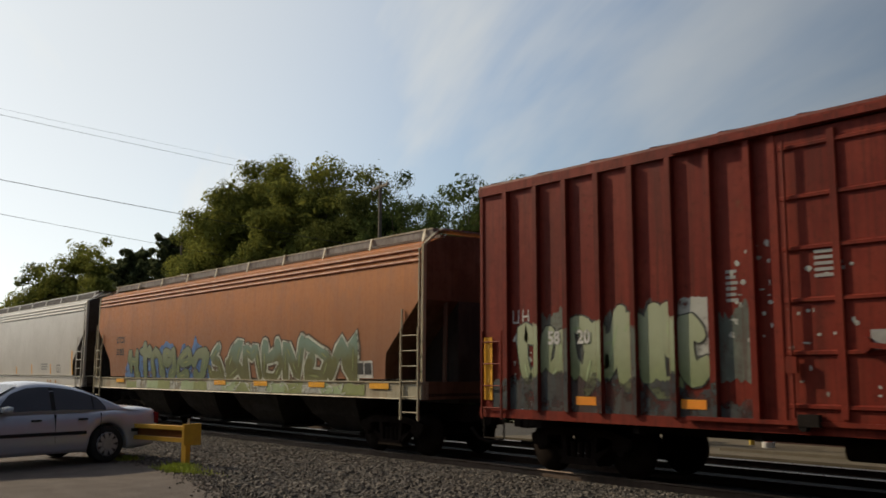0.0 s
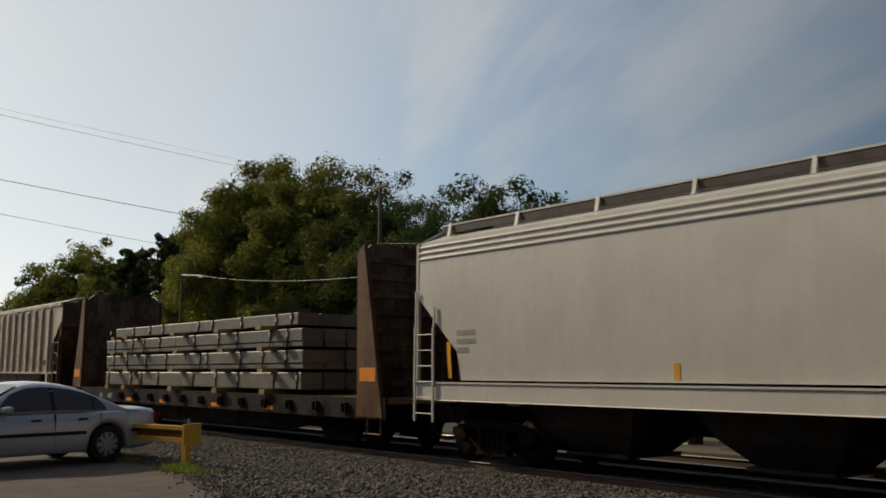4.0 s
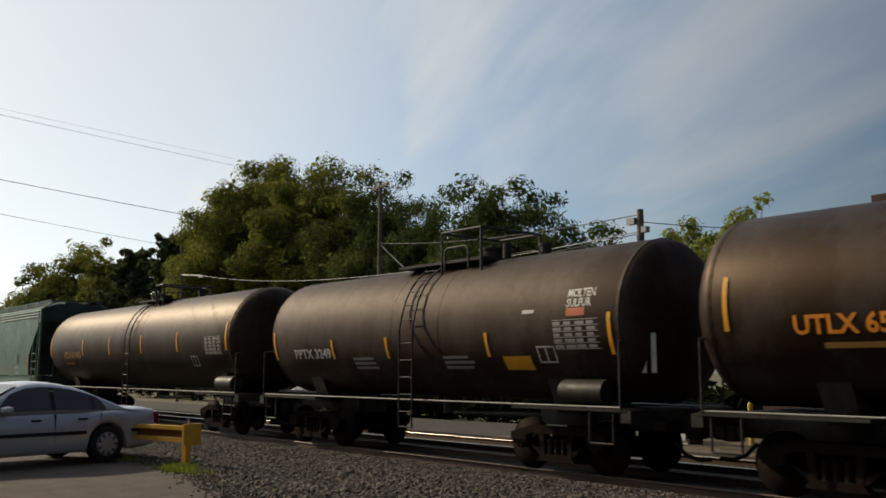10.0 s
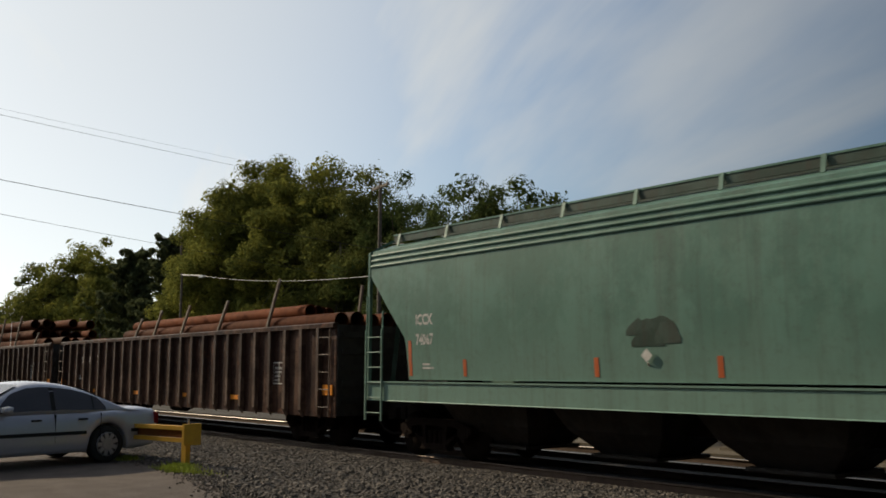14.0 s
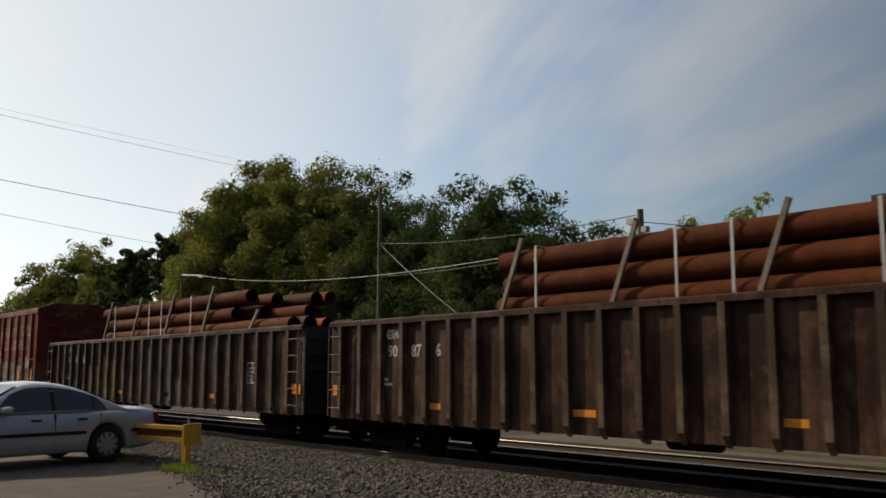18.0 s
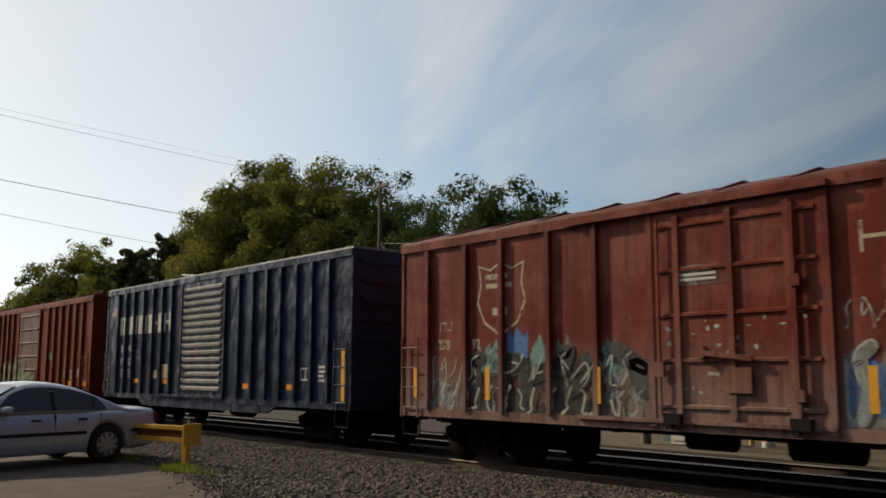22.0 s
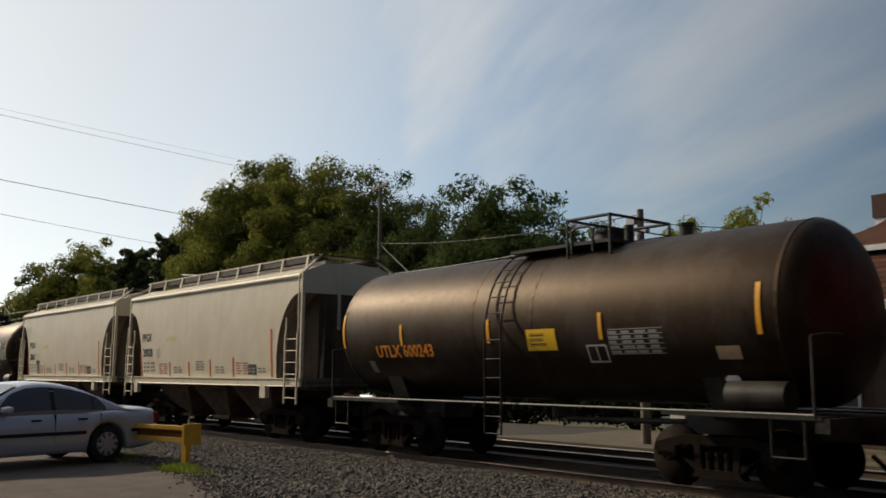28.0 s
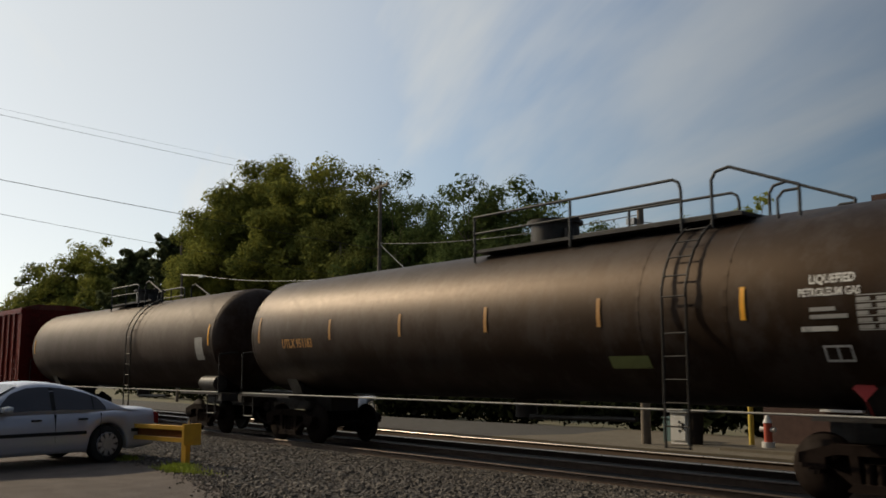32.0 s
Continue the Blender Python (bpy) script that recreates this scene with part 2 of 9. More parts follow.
# ---------------- geometry helpers ----------------
class Geo:
    def __init__(self):
        self.v, self.f, self.s = [], [], []

    def add(self, verts, faces, smooth=False):
        n = len(self.v)
        self.v += [tuple(p) for p in verts]
        self.f += [tuple(i + n for i in q) for q in faces]
        self.s += [smooth] * len(faces)
        return self

    def box(self, x0, x1, y0, y1, z0, z1):
        p = [(x, y, z) for x in (x0, x1) for y in (y0, y1) for z in (z0, z1)]
        return self.add(p, [(0, 1, 3, 2), (4, 6, 7, 5), (0, 4, 5, 1), (2, 3, 7, 6), (0, 2, 6, 4), (1, 5, 7, 3)])

    def cbox(self, x, y, z, a, b, c):
        return self.box(x - a / 2, x + a / 2, y - b / 2, y + b / 2, z - c / 2, z + c / 2)

    def beam(self, p, q, w, h, up=(0, 0, 1)):
        """A bar of section w x h from p to q."""
        p, q = Vector(p), Vector(q)
        d = (q - p).normalized()
        side = d.cross(Vector(up))
        if side.length < 1e-4:
            side = d.cross(Vector((0, 1, 0)))
        side.normalize()
        u = side.cross(d)
        pts = [e + side * (sx * w / 2) + u * (sz * h / 2) for e in (p, q) for sx, sz in ((-1, -1), (1, -1), (1, 1), (-1, 1))]
        return self.add(pts, [(0, 1, 2, 3), (7, 6, 5, 4), (0, 4, 5, 1), (1, 5, 6, 2), (2, 6, 7, 3), (3, 7, 4, 0)])

    def tube(self, p, q, r, n=8, r2=None, caps=True):
        p, q = Vector(p), Vector(q)
        r2 = r if r2 is None else r2
        d = (q - p).normalized()
        a = d.orthogonal().normalized()
        c = d.cross(a)
        ring = [a * math.cos(2 * math.pi * i / n) + c * math.sin(2 * math.pi * i / n) for i in range(n)]
        self.add([p + k * r for k in ring] + [q + k * r2 for k in ring], [(i, (i + 1) % n, n + (i + 1) % n, n + i) for i in range(n)], True)
        if caps:
            self.add([p + k * r for k in ring], [tuple(range(n))])
            self.add([q + k * r2 for k in ring], [tuple(range(n))])
        return self

    def run(self, pts, r, n=6):
        for a, b in zip(pts, pts[1:]):
            self.tube(a, b, r, n)
        return self

    def prism(self, pts, y0, y1):
        """Outline of (x, z) points, extruded from y0 to y1."""
        n = len(pts)
        self.add([(x, y0, z) for x, z in pts], [tuple(range(n))])
        self.add([(x, y1, z) for x, z in pts], [tuple(reversed(range(n)))])
        return self.add([(x, y0, z) for x, z in pts] + [(x, y1, z) for x, z in pts], [(i, (i + 1) % n, n + (i + 1) % n, n + i) for i in range(n)])

    def prism_x(self, pts, x0, x1):
        """Outline of (y, z) points, extruded from x0 to x1."""
        n = len(pts)
        self.add([(x0, y, z) for y, z in pts], [tuple(range(n))])
        self.add([(x1, y, z) for y, z in pts], [tuple(reversed(range(n)))])
        return self.add([(x0, y, z) for y, z in pts] + [(x1, y, z) for y, z in pts], [(i, (i + 1) % n, n + (i + 1) % n, n + i) for i in range(n)])

    def loft(self, rings, smooth=True, caps=True, close=True):
        n = len(rings[0])
        v = [p for r in rings for p in r]
        f = []
        for k in range(len(rings) - 1):
            for i in range(n if close else n - 1):
                j = (i + 1) % n
                f.append((k * n + i, k * n + j, (k + 1) * n + j, (k + 1) * n + i))
        self.add(v, f, smooth)
        if caps and close:
            self.add(rings[0], [tuple(range(n))])
            self.add(rings[-1], [tuple(reversed(range(n)))])
        return self

    def disc(self, c, r, n=16, axis="y"):
        pts = []
        for i in range(n):
            a = 2 * math.pi * i / n
            u, w = r * math.cos(a), r * math.sin(a)
            pts.append({"y": (c[0] + u, c[1], c[2] + w), "x": (c[0], c[1] + u, c[2] + w), "z": (c[0] + u, c[1] + w, c[2])}[axis])
        return self.add(pts, [tuple(range(n))])

    def mesh(self, name, mat):
        me = bpy.data.meshes.new(name)
        me.from_pydata(self.v, [], self.f)
        me.polygons.foreach_set("use_smooth", self.s)
        if mat:
            me.materials.append(mat)
        me.update()
        return me


def part(name, geo, mat, parent, label="", loc=None):
    me = geo.mesh(name, mat) if isinstance(geo, Geo) else geo
    ob = new(name, me)
    ob.parent = parent
    if loc is not None:
        ob.location = loc
    if label:
        ob["label"] = label
    return ob


def thing(name, geo, mat, label, category, group="", kind="", loc=None, rz=0.0):
    ob = new(name, geo.mesh(name, mat) if isinstance(geo, Geo) else geo)
    if loc is not None:
        ob.location = loc
    ob.rotation_euler = (0, 0, rz)
    return tagged(ob, label, category, group, kind)


def holder(name, label, category, group="", loc=(0, 0, 0), rz=0.0):
    ob = new(name)
    ob.location = loc
    ob.rotation_euler = (0, 0, rz)
    return tagged(ob, label, category, group)


def letters(text, size, stretch=1.0):
    """Flat outline letters as (x, z) triangles, starting at x = 0."""
    cu = bpy.data.curves.new("letters", "FONT")
    cu.body, cu.size, cu.fill_mode = text, size, "FRONT"
    cu.resolution_u = 2
    cu.offset = 0.03 * size
    ob = bpy.data.objects.new("letters", cu)
    me = bpy.data.meshes.new_from_object(ob)
    v = [(p.co.x * stretch, p.co.y) for p in me.vertices]
    f = [tuple(q.vertices) for q in me.polygons]
    bpy.data.objects.remove(ob)
    bpy.data.meshes.remove(me)
    bpy.data.curves.remove(cu)
    return v, f


def stencil(parent, text, x, z, size, mat, y=-1.56, stretch=0.9, surf=None, name="lettering", label="", middle=False):
    """Painted letters on the side that faces the road. surf(z) gives y on a curved side."""
    v, f = letters(text, size, stretch)
    if not v:
        return None
    dx = -sum((min(p[0] for p in v), max(p[0] for p in v))) / 2 if middle else 0.0
    g = Geo()
    if surf:
        g.add([(x + p[0] + dx, surf(z + p[1]) - 0.006, z + p[1]) for p in v], f)
    else:
        g.add([(x + p[0] + dx, y - 0.006, z + p[1]) for p in v], f)
    return part(name, g, mat, parent, label)


def bars(parent, x, z, w, h, rows, mat, y=-1.56, surf=None, seed=1, name="fine_print", cols=1):
    """A block of unreadable small print: bars of uneven length."""
    rnd = random.Random(seed)
    g = Geo()
    step = h / rows
    for i in range(rows):
        zz = z + h - (i + 0.5) * step
        for c in range(cols):
            x0 = x + w * c / cols
            ww = w / cols * (0.55 + 0.38 * rnd.random())
            a, b = zz - step * 0.28, zz + step * 0.28
            ya, yb = (surf(a), surf(b)) if surf else (y, y)
            g.add([(x0, ya - 0.006, a), (x0 + ww, ya - 0.006, a), (x0 + ww, yb - 0.006, b), (x0, yb - 0.006, b)], [(0, 1, 2, 3)])
    return part(name, g, mat, parent)


def patch(parent, name, x0, x1, z0, z1, mat, y=-1.56, surf=None, off=0.006, label="", n=4):
    """A painted or stuck-on rectangle that follows the side."""
    g = Geo()
    rows = [z0 + (z1 - z0) * i / n for i in range(n + 1)]
    v, f = [], []
    for zz in rows:
        yy = (surf(zz) if surf else y) - off
        v += [(x0, yy, zz), (x1, yy, zz)]
    for i in range(n):
        f.append((2 * i, 2 * i + 1, 2 * i + 3, 2 * i + 2))
    g.add(v, f)
    return part(name, g, mat, parent, label)


def frame_box(parent, x0, x1, z0, z1, mat, y=-1.56, surf=None, t=0.03):
    """Outlined stencil box with two filled panels, as on data panels."""
    g = Geo()
    yy = lambda q: (surf(q) if surf else y) - 0.006
    for a, b, c, d in ((x0, x1, z0, z0 + t), (x0, x1, z1 - t, z1), (x0, x0 + t, z0 + t, z1 - t), (x1 - t, x1, z0 + t, z1 - t), ((x0 + x1) / 2 - t / 2, (x0 + x1) / 2 + t / 2, z0 + t, z1 - t)):
        g.add([(a, yy(c), c), (b, yy(c), c), (b, yy(d), d), (a, yy(d), d)], [(0, 1, 2, 3)])
    return part("data_panel", g, mat, parent)


GLYPHS = ("00-05-16-55-50-40-44-24-20", "00-06", "06-50-56", "00-26-50;12-42", "00-06-45-03-50", "56-05-03-53-51-00", "00-06-23-56-50", "00-05-46-55-51-40-00", "06-00-50;03-43;06-56", "06-20-56", "00-06-56;03-43", "06-56-00-50")


FAT_FORMS = ("04-16-11;13-43;46-41-50", "05-55-56;26-30-20", "01-04-25-44-41;50-44", "25-05-03-23-45-41-20", "40-00-03-46-53-13", "03-25-54-30-10;40-54")
SPIKED_FORMS = ("36-04-33-50-10-02", "01-25-56-33-50;02-42-00", "00-06-24-46-50", "06-01-30-52-46;13-44", "00-05-23-40-56", "06-35-53-40-01-13", "00-26-41-56-50")
BUBBLE_FORMS = ("24-05-02-20-41", "06-02-10-32;46-42-31", "01-05-36-53-30-12", "05-30-56;13-44", "00-04-26-45-40;12-42", "06-00-40;36-33")
CURLS = ("00-12-05-26", "50-44-16-03-24", "02-23-44-56-45", "00-23-10-46", "50-34-53-16", "01-34-52-30", "06-23-46-30-50")
FLAMES = ("00-12-04-26", "00-22-13-36", "50-31-44-26", "00-31-22-46", "50-41-34-56")


def chips(parent, x0, x1, z0, z1, count, mat, y=-1.56, seed=1, size=0.09, name="paint_chip"):
    """Scuffs and flakes where the paint has come off, of uneven shape."""
    rnd = random.Random(seed)
    g = Geo()
    for i in range(count):
        x, z, w, h = rnd.uniform(x0, x1), rnd.uniform(z0, z1), size * rnd.uniform(0.2, 1.0), size * rnd.uniform(0.15, 0.8)
        g.add([(x + w * rnd.uniform(0.5, 1) * math.cos(k * 1.05), y - 0.004 - 0.0002 * (i % 10), z + h * rnd.uniform(0.5, 1) * math.sin(k * 1.05)) for k in range(6)], [tuple(range(6))])
    return part(name, g, mat, parent)


def smear(parent, x0, x1, z0, z1, mat, y=-1.515, seed=1, name="touched_up_paint", rag=0.16):
    """A brushed-over patch with ragged upper and lower edges."""
    rnd = random.Random(seed)
    n, top, low = 22, 0.0, 0.0
    v = []
    for i in range(n + 1):
        top, low = 0.82 * top + rnd.uniform(-rag, rag) * 0.5, 0.8 * low + rnd.uniform(-rag, rag) * 0.25
        x = x0 + (x1 - x0) * i / n
        v += [(x, y - 0.006, z0 + max(low, 0.0)), (x, y - 0.006, z1 + top)]
    g = Geo().add(v, [(2 * i, 2 * i + 2, 2 * i + 3, 2 * i + 1) for i in range(n)])
    return part(name, g, mat, parent)


def graffiti(parent, x0, x1, z0, z1, fill, edge, shadow, y=-1.56, seed=1, count=6, surf=None, back=None, weight=0.20, fat=0.05, line_only=False, halo=0.34, bend=0.55, forms=None):
    """Sprayed wild-style forms with no words: crooked thick strokes with an outline, an aura and highlights."""
    rnd = random.Random(seed)
    tick = itertools.count()
    yy = lambda z, k: (surf(z) if surf else y) - 0.005 - 0.0035 * k - 0.0003 * (next(tick) % 10)

    def stroke(pts, ts, k, g):
        """A brushed band through pts, of changing width, with rounded bends and ends."""
        lift = yy(pts[0][1], k) - (surf(pts[0][1]) if surf else y)
        put = lambda v: (v.x, (surf(v.y) if surf else y) + lift, v.y)
        line, wide = [], []
        n = len(pts)
        for i in range(n - 1):
            p0, p1, p2, p3 = (Vector(pts[max(0, min(n - 1, j))]) for j in (i - 1, i, i + 1, i + 2))
            for u in ((0.0, 0.25, 0.5, 0.75) if i < n - 2 else (0.0, 0.25, 0.5, 0.75, 1.0)):
                c = 0.5 * (2 * p1 + (p2 - p0) * u + (2 * p0 - 5 * p1 + 4 * p2 - p3) * u * u + (3 * p1 - p0 - 3 * p2 + p3) * u ** 3)
                line.append(p1.lerp(p2, u).lerp(c, bend)); wide.append(ts[i] + (ts[i + 1] - ts[i]) * u)
        d0, d1 = (line[0] - line[1]).normalized(), (line[-1] - line[-2]).normalized()
        t0, t1 = wide[0], wide[-1]   # rounded ends
        line = [line[0] + d0 * t0 * 0.5, line[0] + d0 * t0 * 0.42] + line + [line[-1] + d1 * t1 * 0.42, line[-1] + d1 * t1 * 0.5]
        wide = [t0 * 0.12, t0 * 0.6] + wide + [t1 * 0.6, t1 * 0.12]
        v = []
        for i, c in enumerate(line):
            d = line[min(i + 1, len(line) - 1)] - line[max(i - 1, 0)]
            d = d.normalized() if d.length > 1e-5 else Vector((1, 0))
            nrm = Vector((-d.y, d.x)) * wide[i] * 0.5
            v += [put(c + nrm), put(c - nrm)]
        g.add(v, [(2 * i, 2 * i + 1, 2 * i + 3, 2 * i + 2) for i in range(len(line) - 1)])

    w, h = (x1 - x0) / count, z1 - z0
    th = weight * w
    cap = lambda v: (v[0], min(max(v[1], z0 + 0.02), z1 - 0.02))
    for i in range(count):
        aura, line, body, shine = Geo(), Geo(), Geo(), Geo()
        glyph = forms[i % len(forms)] if forms else rnd.choice(GLYPHS)
        gx, gz, lean = x0 + w * (i + 0.12), z0 + h * (0.10 + 0.06 * rnd.random()), rnd.uniform(-0.12, 0.2)
        gw, gh = w * rnd.uniform(0.72, 0.86), h * rnd.uniform(0.66, 0.80)
        for run in glyph.split(";"):
            pts = []
            for k in run.split("-"):
                a, b = int(k[0]) / 5, int(k[1]) / 6
                pts.append(cap((gx + gw * a + lean * gh * (b - 0.5) + rnd.uniform(-0.06, 0.06) * w, gz + gh * b + rnd.uniform(-0.06, 0.08) * h)))
            ts = [th * rnd.uniform(0.75, 1.35) for _ in pts]
            if back:
                stroke(pts, [t + halo for t in ts], 0, aura)
            if line_only:
                stroke(pts, [fat * rnd.uniform(0.7, 1.2) for _ in pts], 1, line)
                continue
            stroke(pts, [t + 2 * fat for t in ts], 1, line)
            stroke(pts, ts, 2, body)
            for p, q in zip(pts, pts[1:]):
                if rnd.random() < 0.6:
                    stroke([(p[0] + (q[0] - p[0]) * f, p[1] + (q[1] - p[1]) * f) for f in (0.25, 0.5, 0.8)], [th * 0.10, th * 0.2, th * 0.06], 3, shine)
        if back:
            part("graffiti_cloud", aura, back, parent)
        mark = part("graffiti_outline", line, edge, parent)
        if not line_only:
            part("graffiti_fill", body, fill, mark)
            if shine.v:
                part("graffiti_highlight", shine, shadow, mark)


def smear_on(parent, x0, x1, z0, z1, mat, surf, seed, rag=0.15, lift=0.0, name="graffiti_cloud"):
    """A soft-edged sprayed patch on a curved side."""
    rnd = random.Random(seed)
    n, m = 12, 5
    top = [math.sin(math.pi * (i + 0.35) / (n + 0.7)) ** 0.45 * (1 + rnd.uniform(-rag, rag)) for i in range(n + 1)]
    v = [(x0 + (x1 - x0) * i / n, surf(z0 + (z1 - z0) * top[i] * j / m) - 0.006 - lift, z0 + (z1 - z0) * top[i] * j / m) for i in range(n + 1) for j in range(m + 1)]
    g = Geo().add(v, [(i * (m + 1) + j, i * (m + 1) + j + 1, (i + 1) * (m + 1) + j + 1, (i + 1) * (m + 1) + j) for i in range(n) for j in range(m)])
    return part(name, g, mat, parent)


def ladder(parent, x0, x1, z0, z1, y, rungs, mat, rail=0.03, name="ladder"):
    g = Geo()
    for x in (x0, x1):
        g.box(x - rail / 2, x + rail / 2, y - rail / 2, y + rail / 2, z0, z1)
    lad = part(name, g, mat, parent)
    r = Geo().tube((x0, y, 0), (x1, y, 0), 0.013, 6).mesh("rung", mat)
    for i in range(rungs):
        part("rung", r, mat, lad, loc=(0, 0, z0 + (z1 - z0) * (i + 0.5) / rungs))
    return lad


# ---------------- running gear ----------------
WHEEL_R = 0.457


def wheelset_mesh():
    g = Geo()
    for sgn in (-1, 1):
        prof = [(0.0, 0.10), (0.0, WHEEL_R - 0.07), (0.035, WHEEL_R - 0.06), (0.04, WHEEL_R), (0.10, WHEEL_R), (0.13, WHEEL_R + 0.028), (0.15, WHEEL_R - 0.06), (0.09, WHEEL_R - 0.09), (0.06, 0.16), (0.15, 0.12)]
        rings = []
        for yy, r in prof:
            rings.append([(r * math.cos(2 * math.pi * i / 28), sgn * (0.83 - yy), r * math.sin(2 * math.pi * i / 28)) for i in range(28)])
        g.loft(rings, True, True)
    g.tube((0, -1.0, 0), (0, 1.0, 0), 0.08, 10)
    for sgn in (-1, 1):   # bearing end cap with bolts
        g.tube((0, sgn * 1.0, 0), (0, sgn * 1.06, 0), 0.09, 10)
        for k in range(3):
            a = k * 2.094
            g.cbox(0.05 * math.cos(a), sgn * 1.07, 0.05 * math.sin(a), 0.03, 0.03, 0.03)
    return g.mesh("wheelset", M_wheel)


def side_frame_mesh():
    g = Geo()
    # arch bar outline in convex pieces
    g.prism([(-1.14, 0.52), (-1.14, 0.66), (-0.62, 0.80), (0.62, 0.80), (1.14, 0.66), (1.14, 0.52), (0.6, 0.66), (-0.6, 0.66)], -0.08, 0.08)
    for k in (-1, 1):
        g.prism([(k * 0.98, 0.60), (k * 0.82, 0.60), (k * 0.30, 0.20), (k * 0.30, 0.36)], -0.075, 0.075)
        g.prism([(k * 0.42, 0.70), (k * 0.30, 0.70), (k * 0.26, 0.26), (k * 0.36, 0.26)], -0.085, 0.085)
        g.box(k * 0.915 - 0.17, k * 0.915 + 0.17, -0.09, 0.09, 0.46, 0.62)
    g.prism([(-0.45, 0.18), (0.45, 0.18), (0.36, 0.30), (-0.36, 0.30)], -0.10, 0.10)
    return g.mesh("side_frame", M_truck)


def spring_mesh():
    rings = []
    for i in range(13):
        r = 0.072 if i % 2 == 0 else 0.052
        rings.append([(r * math.cos(2 * math.pi * k / 10), r * math.sin(2 * math.pi * k / 10) - 0.02, 0.30 + 0.022 * i) for k in range(10)])
    return Geo().loft(rings, True, True).mesh("spring", M_truck)


ME_wheelset, ME_side_frame, ME_spring = wheelset_mesh(), side_frame_mesh(), spring_mesh()
WHEELS = []        # (wheelset, car's position along the train)
CARS = []          # (car, position along the train)


def truck(car, x):
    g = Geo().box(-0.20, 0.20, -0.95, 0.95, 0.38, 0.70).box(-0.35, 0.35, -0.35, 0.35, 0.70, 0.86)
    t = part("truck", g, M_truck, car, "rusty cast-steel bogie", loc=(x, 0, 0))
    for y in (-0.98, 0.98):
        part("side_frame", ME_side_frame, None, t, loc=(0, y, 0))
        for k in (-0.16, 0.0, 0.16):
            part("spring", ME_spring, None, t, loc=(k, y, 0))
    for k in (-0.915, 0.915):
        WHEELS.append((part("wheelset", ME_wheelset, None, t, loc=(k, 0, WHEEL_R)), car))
    return t


def coupler_mesh():
    g = Geo()
    g.box(-0.55, 0.0, -0.10, 0.10, 0.74, 0.92)
    g.prism([(0.0, 0.66), (0.0, 1.0), (0.20, 1.0), (0.30, 0.94), (0.30, 0.72), (0.20, 0.66)], -0.17, 0.12)
    g.box(0.16, 0.34, 0.06, 0.17, 0.68, 0.98)
    g.run([(-0.1, -0.35, 0.62), (0.1, -0.33, 0.42), (0.3, -0.25, 0.34), (0.48, -0.15, 0.36)], 0.035, 6)   # air hose
    return g.mesh("coupler", M_steel)


ME_coupler = coupler_mesh()


def gear(car, half, truck_in, sill=True):
    """Couplers, centre sill and trucks under a car of half length half."""
    if sill:
        part("centre_sill", Geo().box(-half, half, -0.30, 0.30, 0.72, 1.06), M_steel, car)
    for k in (-1, 1):
        c = part("coupler", ME_coupler, None, car, loc=(k * (half + 0.22), 0, 0))
        if k < 0:
            c.rotation_euler = (0, 0, math.pi)
        truck(car, k * (half - truck_in))


def new_car(name, u0, u1, label, category, group="cars of the freight train"):
    car = holder(name, label, category, group, loc=((u0 + u1) / 2, TRACK_Y, RAIL_Z))
    CARS.append((car, (u0 + u1) / 2))
    return car, (u1 - u0) / 2
# ---------------- ground and tracks ----------------
M_asphalt = plain("worn_asphalt", (0.108, 0.081, 0.066), 0.9, 0, 0.3, 2.4, 0.6, 70, second=(0.052, 0.038, 0.031))
M_ballast = plain("grey_ballast", (0.040, 0.033, 0.027), 0.9, 0, 0.5, 9, 1.0, 22, second=(0.03, 0.026, 0.022))
M_oldballast = plain("oily_ballast", (0.028, 0.023, 0.019), 0.9, 0, 0.4, 8, 1.0, 25)
M_oldpave = plain("grey_old_pavement", (0.055, 0.049, 0.042), 0.95, 0, 0.3, 2.5, 0.6, 40, second=(0.037, 0.033, 0.03))
M_dirt = plain("sandy_platform", (0.115, 0.094, 0.064), 0.95, 0, 0.25, 2.5, 0.6, 40)
M_field = plain("dry_grass_ground", (0.10, 0.10, 0.05), 0.95, 0, 0.4, 1.0, 0.5, 10, second=(0.14, 0.12, 0.07))
M_stone = plain("ballast_stone", (0.088, 0.073, 0.059), 0.85, 0, 0.35, 12, 0.2, 60, rand=0.75, islands=True)
M_grass = plain("verge_grass", (0.32, 0.37, 0.04), 0.8, 0, 0.3, 6, rand=0.3, islands=True)


LOT_X, LOT_Y = (-60, -15.2, -13.0, -11.0, -8.0, 30.0), (6.85, 6.90, 6.45, 5.95, 5.75, 5.6)   # edge of the asphalt


